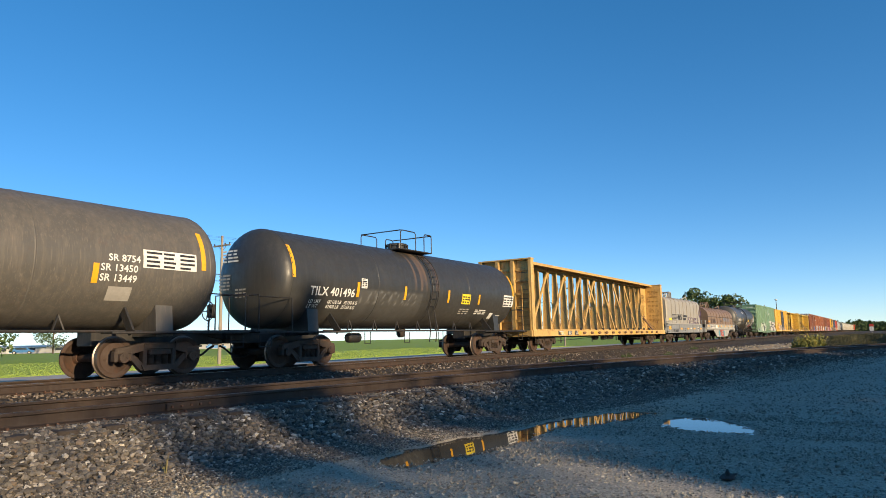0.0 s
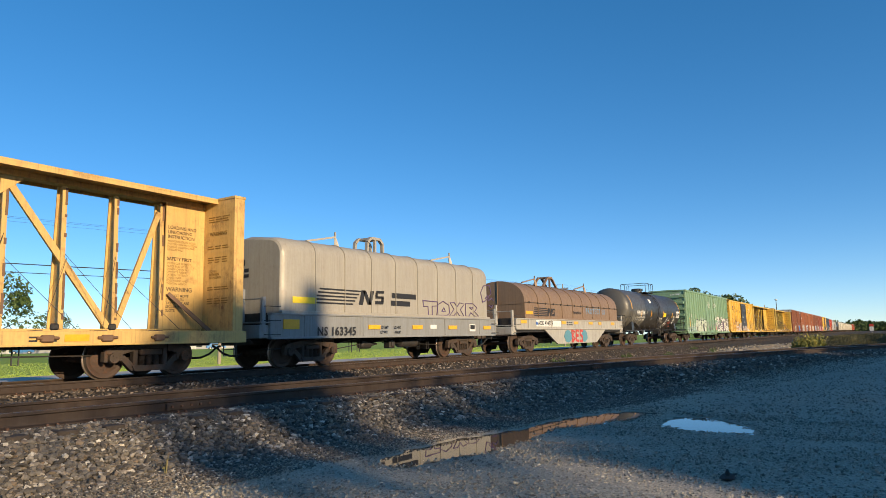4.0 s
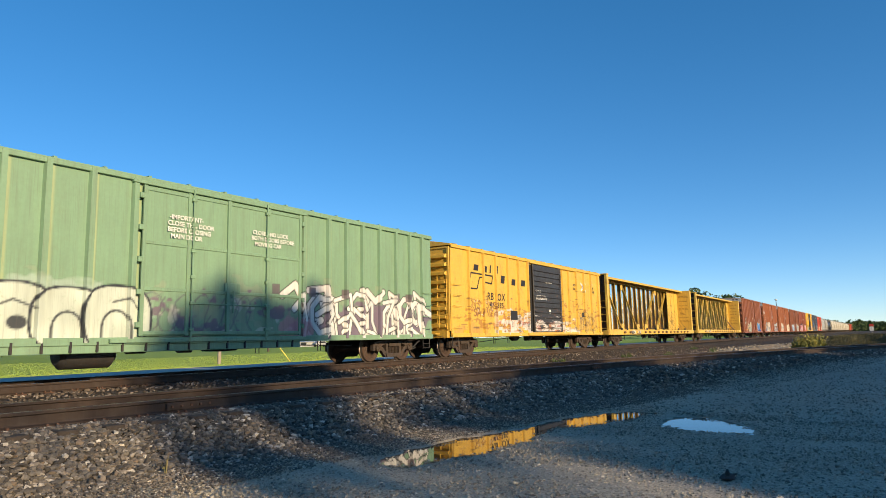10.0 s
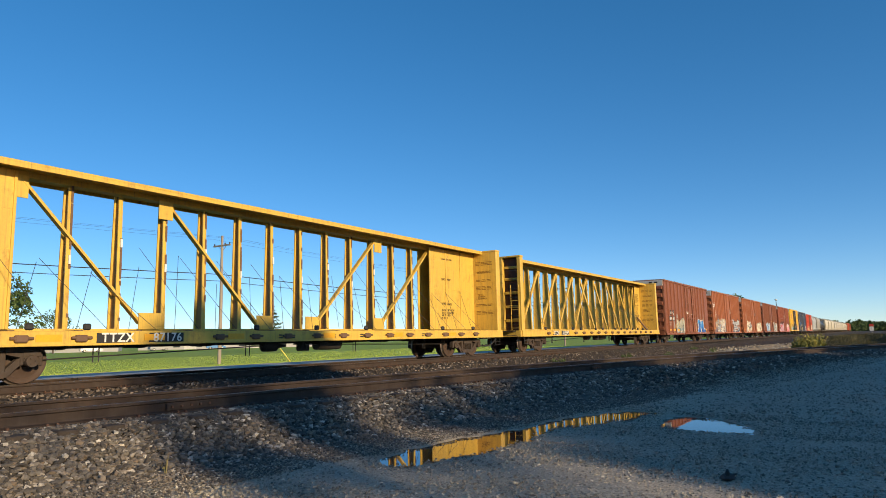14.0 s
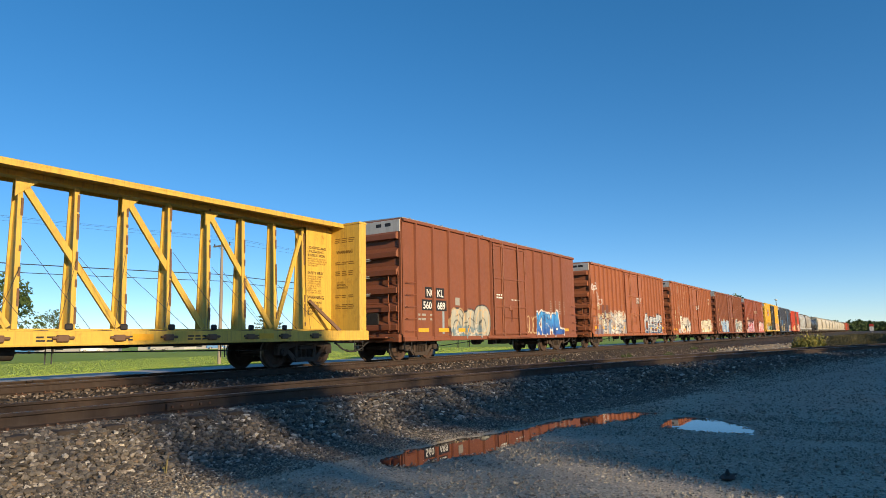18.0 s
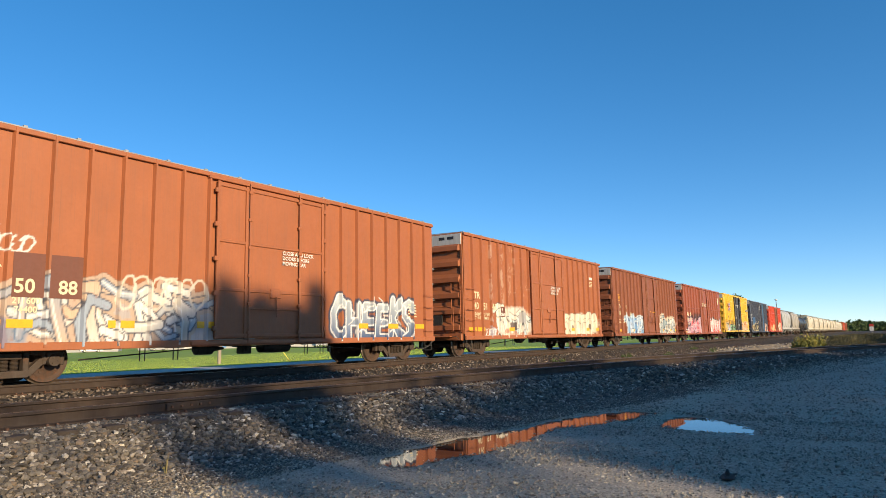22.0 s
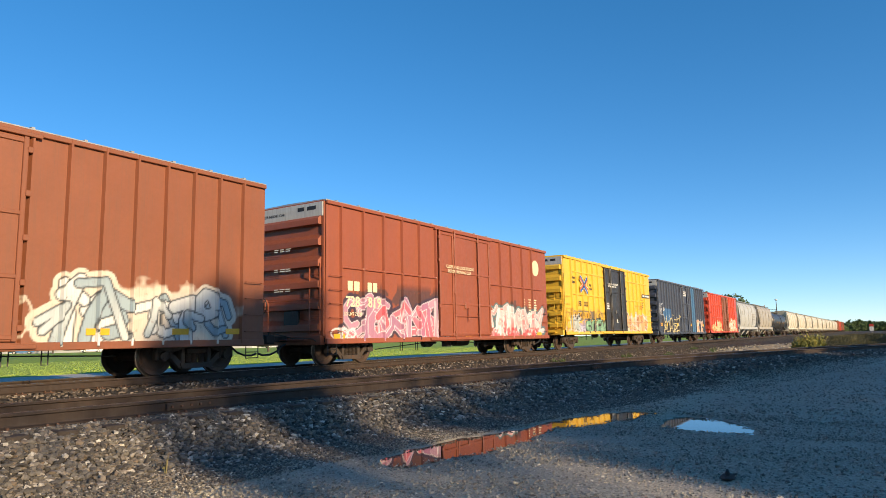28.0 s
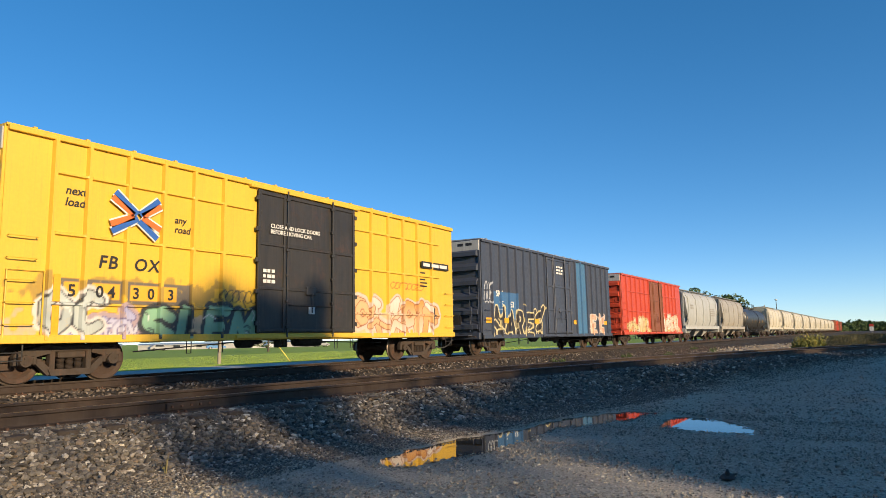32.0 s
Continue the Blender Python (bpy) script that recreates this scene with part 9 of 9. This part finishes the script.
tufts("dry_stalk", "pale dry stalk standing in the ballast", [(4.4, 6.3, 0.02, 0.24, 2)], DRYWEED, 6, "", "plant")

n = 90000
bx, by = 4 + 90 * rng.random(n), 36.4 + 30 * rng.random(n) ** 1.8
bz, bh, ba = ground_z(bx, by) - 0.01, rng.uniform(0.03, 0.06, n), rng.uniform(0, math.tau, n)
wx, wy = 0.02 * np.cos(ba), 0.02 * np.sin(ba)
tri = np.stack([np.stack([bx - wx, by - wy, bz], -1), np.stack([bx + wx, by + wy, bz], -1), np.stack([bx + rng.normal(0, 0.02, n), by + rng.normal(0, 0.02, n), bz + bh], -1)], 1).reshape(-1, 3)
gb = bpy.data.meshes.new("grass")
gb.from_pydata(tri.tolist(), [], np.arange(3 * n).reshape(-1, 3).tolist())
gb.materials.append(leaf_material("mown_blades", (0.28, 0.40, 0.05), (0.35, 0.47, 0.065), (0.45, 0.53, 0.11)))
tagged(new("grass", gb), "bright green mown grass beyond the road", "grass", kind="stuff")

# trees beyond the lot, behind the camera, whose shade lies over lot and tracks
def shade_tree(x, y, clumps, seed, limb_from=0.55):
    """A tall tree whose crown is made of clumps: (dx, z, half width, half height, leaves)."""
    r = np.random.default_rng(seed)
    t = thing("tree", "tall leafy tree beyond the gravel lot", "tree", "trees round the lot", at=(x, y, float(ground_z(x, y)) - 0.05))
    top = max(c[1] for c in clumps)
    part("trunk", Shape().tube([(0, 0, 0), (0.15, 0.05, top * 0.3), (-0.1, 0.1, top * 0.65), (0, 0, top * 0.97)], [0.34, 0.27, 0.17, 0.04], 10), BARK, t, smooth_faces=60)
    pts = []
    for dx, z, rx, rz, m in clumps:
        part("limb", Shape().tube([(0, 0, z * limb_from), (dx * 0.55, 0.3, z * 0.86), (dx, 0, z)], [0.11, 0.07, 0.02], 6), BARK, t)
        d = r.standard_normal((m, 3))
        d /= np.linalg.norm(d, axis=1)[:, None]
        pts.append(np.array((dx, 0, z)) + d * (r.random(m) ** 0.42)[:, None] * (rx, max(rx, 0.9), rz))
    part("crown", crown_mesh(np.concatenate(pts), 0.24, LEAF, seed), None, t)
    return t


YS = -50.0                # the row of trees
shade_tree(-5.0, YS, [(0.1, 18.6, 1.9, 1.1, 900), (-1.2, 19.2, 0.75, 1.05, 150), (-2.1, 18.9, 0.7, 1.0, 90), (-2.6, 18.2, 0.8, 0.9, 130), (1.3, 18.7, 0.9, 0.95, 300), (2.2, 18.1, 0.9, 0.75, 260),
                      (3.0, 17.7, 0.7, 0.5, 120), (0.4, 17.8, 2.8, 0.6, 700), (2.2, 19.5, 0.35, 0.75, 100), (2.0, 18.6, 0.55, 0.9, 140)], 100, 0.7)
shade_tree(-4.2, YS - 3, [(-2.5, 14.3, 1.5, 1.2, 520), (-3.4, 14.45, 0.7, 0.45, 80), (-0.6, 14.6, 1.8, 1.4, 760), (1.6, 14.8, 1.6, 1.5, 760), (-2.2, 15.9, 1.2, 0.55, 130), (0.4, 15.9, 1.3, 0.6, 280), (2.6, 16.1, 1.1, 0.6, 260), (-0.2, 12.6, 4.5, 1.4, 1500)], 101)
shade_tree(-9.6, YS - 1, [(0.3, 14.1, 1.4, 0.6, 60), (-0.2, 16.4, 1.3, 0.7, 95), (-2.6, 16.7, 1.4, 0.6, 45), (1.4, 16.3, 1.0, 0.8, 290), (-0.1, 15.2, 1.0, 0.6, 95), (1.3, 15.2, 0.8, 0.7, 130), (-2.9, 14.2, 1.4, 0.5, 60), (0.2, 12.4, 3.0, 1.0, 400), (-4.0, 16.2, 1.2, 1.0, 60), (-0.75, 15.3, 0.4, 0.5, 45)], 102)
for k in range(17):
    xk = 1.4 + 5.6 * k
    top = max(16.65 - 0.069 * xk, 14.3)
    rr = random.Random(300 + k)
    shade_tree(xk, YS - 2 * (k % 2), [(dx, top - 1.0 - rr.uniform(0.0, 0.5), 1.5, 1.15, 520 if k else 330) for dx in (-2.6, -0.9, 0.8, 2.5)] + [(dx, top - 2.6, 1.9, 1.6, 800) for dx in (-2.2, 0.0, 2.2)] + [(dx, top - 5.4, 2.2, 2.0, 560) for dx in (-1.7, 1.7)], 110 + k)

broad_tree("broad green tree beyond the field", 73.5, 145.3, 8.9, 7.6, 41, 0.2, 2200, 0.2)
broad_tree("small leafy tree beside the far road", 36.6, 85.5, 9.9, 8.1, 42, 0.15, 2600, 0.25)
spruce("young spruce on the far lawn", 73.3, 80.2, 8.3, 7.0, 43, 4200, 0.15, 0.3)
for k, (x, y_, h, w) in enumerate(((244, 53, 16.5, 15), (265, 50, 14.5, 16), (247, 40.5, 14, 12), (256, 45, 12, 12))):
    broad_tree("tall dark tree beyond the train", x, y_, h, w, 50 + k, 0.12, 3000, 0.5)
for k in range(40):
    f = k / 25
    x, y_ = 330 + 420 * min(f, 1.0), 42 - 26 * f - 18 * max(0.0, f - 1) + 5 * math.sin(k * 2.1)
    broad_tree("tree of the distant wood line", x, y_, 4.6 + 1.8 * math.sin(k * 1.7) + 2.5 * min(f, 1.0), 15, 160 + k, 0.05, 700, 1.0, 14)
spruce("dark spruce beside the lot's far end", 150.0, -4.2, 5.6, 3.6, 90, 2600, 0.16)
spruce("dark spruce beside the lot's far end", 156.0, -6.4, 7.0, 4.4, 91, 2600, 0.16)

# ================= poles and wires =================
WIRE = plain("wire", (0.03, 0.03, 0.032), 0.6)


def utility_pole(x, y, top, label, arm=True):
    p = thing("utility_pole", label, "utility pole", "utility poles", at=(x, y, 0.15))
    part("shaft", Shape().tube([(0, 0, 0), (0.03, 0, top * 0.5), (0.0, 0, top - 0.15)], [0.14, 0.12, 0.09], 10), POLE_WOOD, p, smooth_faces=60)
    if arm:
        part("crossarm", Shape().box(-0.06, 0.06, -0.95, 0.95, top - 0.95, top - 0.84, 0.01), POLE_WOOD, p)
        part("brace", Shape().bar((0.05, -0.5, top - 0.88), (0.05, 0, top - 1.3), 0.03).bar((0.05, 0.5, top - 0.88), (0.05, 0, top - 1.3), 0.03), POLE_WOOD, p)
        for yy in (-0.85, -0.35, 0.85):
            part("insulator", Shape().lathe([(top - 0.84, 0.03), (top - 0.78, 0.055), (top - 0.70, 0.03)], 10, "z", (0, yy, 0)), WIRE, p)
    return p


POLES = [(-31.0, 42.0, 9.7), (32.4, 40.6, 9.7), (96, 40.0, 9.7), (160, 39.5, 9.9), (224, 39.2, 10.2)]
for k, (x, y_, tp) in enumerate(POLES):
    utility_pole(x, y_, tp, "wooden utility pole with a crossarm, on the lawn" if k else "wooden utility pole beyond the road, on the lawn")
utility_pole(198.5, 24.7, 9.0, "distant wooden pole behind the train")
lp = thing("lamp_post", "tall mast with a pale lamp head behind the train", "lamp post", at=(198.8, 21.8, 0.6))
part("shaft", Shape().tube([(0, 0, 0), (0, 0, 9.4)], [0.13, 0.08], 8), TRUCK, lp)
part("lamp_head", Shape().box(-0.45, 0.45, -0.3, 0.3, 9.4, 9.8, 0.1), GREY_BOARD, lp)
cs = thing("track_sign", "white and red sign post beside the far track", "sign", at=(150.0, 0.6, 0.6))
part("post", Shape().tube([(0, 0, 0), (0, 0, 2.2)], 0.05, 8), GREY_BOARD, cs)
part("panel", Shape().box(-0.04, 0.04, -0.35, 0.35, 0.9, 1.7, 0.02), WHITE, cs)
part("panel", Shape().box(-0.05, 0.05, -0.35, 0.35, 1.72, 2.2, 0.02), DIAMOND_RED, cs)

for off, zz, rad in ((-0.85, -0.2, 0.006), (-0.35, -0.2, 0.006), (0.85, -0.2, 0.006), (0.12, -2.9, 0.03), (0.12, -3.4, 0.022)):
    cab = Shape()
    for (xa, ya, ta), (xb, yb_, tb) in zip(POLES[:-1], POLES[1:]):
        pts = []
        for k in range(13):
            f = k / 12
            pts.append((xa + (xb - xa) * f, ya + (yb_ - ya) * f + off, ta + (tb - ta) * f + zz - 0.9 * 4 * f * (1 - f) * (0.8 if rad < 0.02 else 0.55)))
        cab.tube(pts, rad, 5)
    thing("overhead_wire", "overhead wire sagging between the utility poles", "wire", "overhead wires", shape=cab, mats=WIRE)
gw = Shape().tube([(36.5, 37.45, 0.15), (32.45, 40.5, 7.0)], 0.012, 5)
guy = thing("guy_wire", "guy wire of the pole with a yellow guard", "wire", shape=gw, mats=WIRE)
part("guard", Shape().tube([(36.5, 37.45, 0.14), (35.15, 38.47, 2.4)], 0.035, 6), plain("yellow_guard", (0.75, 0.65, 0.08), 0.5), guy)

# ================= low buildings and vehicles past the field =================
WALL_WHITE = coat("white_metal_cladding", (0.33, 0.33, 0.33), 0.5, 0.1, 0.08, 0, 0.1)
GLASS_DARK = plain("dark_window", (0.03, 0.035, 0.04), 0.15)


def shed(x, y, length, depth, eave, turn, label):
    b = thing("warehouse", label, "building", "low buildings past the field", at=(x, y, 0.15))
    b.rotation_euler = (0, 0, radians(turn))
    h = length / 2
    for nm, bx in (("wall", (-h, h, -depth / 2, -depth / 2 + 0.2)), ("wall", (-h, h, depth / 2 - 0.2, depth / 2)), ("wall", (-h, -h + 0.2, -depth / 2 + 0.2, depth / 2 - 0.2)), ("wall", (h - 0.2, h, -depth / 2 + 0.2, depth / 2 - 0.2))):
        part(nm, Shape().box(*bx, 0, eave), WALL_WHITE, b)
    part("roof", Shape().prism_x([(-depth / 2 - 0.3, eave), (0, eave + 0.4), (depth / 2 + 0.3, eave), (depth / 2 + 0.3, eave - 0.12), (-depth / 2 - 0.3, eave - 0.12)][::-1], -h - 0.3, h + 0.3), ROOF, b)
    k = -h + 3
    while k < h - 2:
        part("window", Shape().box(k, k + 1.6, -depth / 2 - 0.04, -depth / 2 + 0.02, eave * 0.45, eave * 0.85, 0.01), GLASS_DARK, b)
        k += 5.5
    for k in (-h * 0.45, h * 0.3):
        part("roller_door", Shape().box(k - 1.5, k + 1.5, -depth / 2 - 0.05, -depth / 2 + 0.02, 0.0, eave * 0.9, 0.02), GREY_BOARD, b)
    return b


shed(70.6, 173.7, 60, 16, 1.5, -34, "long low white metal warehouse past the field")
shed(125, 152, 46, 14, 1.4, -38, "low white metal building past the field")
BLUE_BODY, SILVER = coat("blue_car_paint", (0.04, 0.16, 0.36), 0.3, 0.2, 0.08, 0, 0), coat("silver_car_paint", (0.45, 0.46, 0.47), 0.3, 0.4, 0.08, 0, 0)
TYRE = plain("tyre", (0.02, 0.02, 0.02), 0.8)


def parked_car(x, y, turn, paint, label):
    c = thing("car", label, "car", "cars parked past the field", at=(x, y, 0.2))
    c.rotation_euler = (0, 0, radians(turn))
    part("body", Shape().prism([(-2.2, 0.35), (2.2, 0.35), (2.2, 0.75), (1.3, 0.9), (0.8, 1.42), (-1.2, 1.45), (-1.9, 0.95), (-2.2, 0.85)], -0.88, 0.88), paint, c)
    part("side_window", Shape().prism([(-1.1, 0.95), (1.0, 0.95), (0.65, 1.36), (-1.0, 1.38)], -0.9, 0.9), GLASS_DARK, c)
    for xx in (-1.35, 1.35):
        for yy in (-0.8, 0.8):
            w = part("wheel", Shape().lathe([(yy - 0.1, 0.3), (yy - 0.08, 0.33), (yy + 0.08, 0.33), (yy + 0.1, 0.3)], 14, "y", (xx, 0, 0.33)), TYRE, c)
            part("rim", Shape().lathe([(yy - 0.11, 0.19), (yy + 0.11, 0.19)], 10, "y", (xx, 0, 0.33)), GREY_BOARD, w)


for k in range(6):
    f = k / 5
    parked_car(70.6 + 60 * f, 152 - 30 * f + (k % 2), -30 + 8 * (k % 3), (BLUE_BODY, SILVER, WALL_WHITE)[k % 3], ("blue", "silver", "white")[k % 3] + " car parked past the field")

# ================= the car that drives past on the far road =================
suv = thing("car", "dark grey sport utility car driving along the road", "car", at=(0, 0, 0))
CHARCOAL = coat("charcoal_car_paint", (0.035, 0.037, 0.04), 0.28, 0.3, 0.1, 0, 0)
part("body", Shape().prism([(-2.35, 0.42), (2.3, 0.42), (2.38, 0.65), (2.33, 1.02), (1.35, 1.14), (-2.3, 1.16), (-2.4, 0.7)], -0.93, 0.93), CHARCOAL, suv)
part("cabin", Shape().prism([(-2.25, 1.14), (1.3, 1.12), (0.55, 1.72), (-0.2, 1.8), (-1.95, 1.76)], -0.8, 0.8), CHARCOAL, suv)
for x0_, x1_ in ((-1.95, -0.95), (-0.85, 0.05), (0.12, 0.85)):
    part("side_window", Shape().prism([(x0_, 1.2), (x1_, 1.2), (x1_ - (0.35 if x1_ > 0.5 else 0.03), 1.62), (x0_ + 0.08, 1.64)], -0.815, 0.815), GLASS_DARK, suv)
part("bumper", Shape().box(2.2, 2.46, -0.9, 0.9, 0.48, 0.72, 0.05), TYRE, suv)
part("bumper", Shape().box(-2.48, -2.25, -0.9, 0.9, 0.48, 0.72, 0.05), TYRE, suv)
for yy in (-0.82, 0.82):
    part("tail_lamp", Shape().box(2.28, 2.40, yy - 0.13, yy + 0.13, 0.82, 0.98, 0.02), WHITE, suv)
for xx in (-1.45, 1.45):
    for yy in (-0.85, 0.85):
        w = part("wheel", Shape().lathe([(yy - 0.12, 0.33), (yy - 0.1, 0.38), (yy + 0.1, 0.38), (yy + 0.12, 0.33)], 18, "y", (xx, 0, 0.38)), TYRE, suv)
        part("rim", Shape().lathe([(yy - 0.13, 0.23), (yy + 0.13, 0.23)], 12, "y", (xx, 0, 0.38)), GREY_BOARD, w)

# ================= the dark clod on the lot =================
cl = Shape()
cl.add([(0.16 * a * (1 + 0.25 * rng.standard_normal()), 0.07 * b * (1 + 0.25 * rng.standard_normal()), 0.035 * c + 0.02) for a, b, c in ICO], ICO_F.tolist())
cl.tube([(-0.05, 0.0, 0.03), (-0.03, 0.0, 0.07), (0.0, 0.01, 0.085)], [0.02, 0.02, 0.012], 6)
cl.tube([(0.1, 0.0, 0.02), (0.26, -0.03, 0.008)], [0.02, 0.006], 5)
thing("clod", "dark crumpled clod lying on the gravel", "debris", shape=cl, mats=plain("wet_earth", (0.02, 0.018, 0.016), 0.8), at=(6.8, 1.27, 0.365))


# ================= what moves =================
RUN = ((0, 0.0), (1, 10.30), (2, 20.58), (5, 50.97), (6, 60.99), (7, 70.86), (8, 80.56), (9, 90.11), (10, 99.55), (11, 108.84), (12, 118.04), (13, 127.13),
       (16, 153.39), (17, 161.88), (18, 170.23), (19, 178.46), (20, 186.62), (21, 194.62), (22, 202.44), (23, 210.12), (24, 217.65), (25, 225.02), (28, 246.70),
       (29, 253.68), (30, 260.49), (31, 267.14), (32, 273.70))


def gone(t):
    """Metres that the train has rolled by t seconds; it slows down."""
    ts, ss = [r[0] for r in RUN], [r[1] for r in RUN]
    k = min(max(int(np.searchsorted(ts, t, "right")) - 1, 0), len(ts) - 2)

    def slope(i):
        a, b = max(i - 1, 0), min(i + 1, len(ts) - 1)
        return (ss[b] - ss[a]) / (ts[b] - ts[a])
    h = ts[k + 1] - ts[k]
    u = (t - ts[k]) / h
    return (2 * u ** 3 - 3 * u ** 2 + 1) * ss[k] + (u ** 3 - 2 * u ** 2 + u) * h * slope(k) + (3 * u ** 2 - 2 * u ** 3) * ss[k + 1] + (u ** 3 - u ** 2) * h * slope(k + 1)


def motions():
    for car, x0 in TRAIN:
        walk(car, [(float(t), pose(x0 - gone(t), YT, ZR)) for t in np.arange(0, 32.01, 1.0)])
    walk(suv, [(float(t), pose(27.4 - 17.9 * (t - 19.0), 32.3, 0.235)) for t in np.arange(0, 32.01, 1.0)])
    # every wheelset rolls on its axle; alike ones share their keys
    for s, sets in SPUN.items():
        walk(sets[0], [(k / 30, pose(0.89 * s, 0, 0.457, 0, -math.degrees(gone(k / 30) / 0.457))) for k in range(0, 961)])
        src = sets[0].animation_data
        for w in sets[1:]:
            w.rotation_mode = "QUATERNION"
            w.animation_data_create()
            w.animation_data.action = src.action
            w.animation_data.action_slot = src.action_slot


motions()
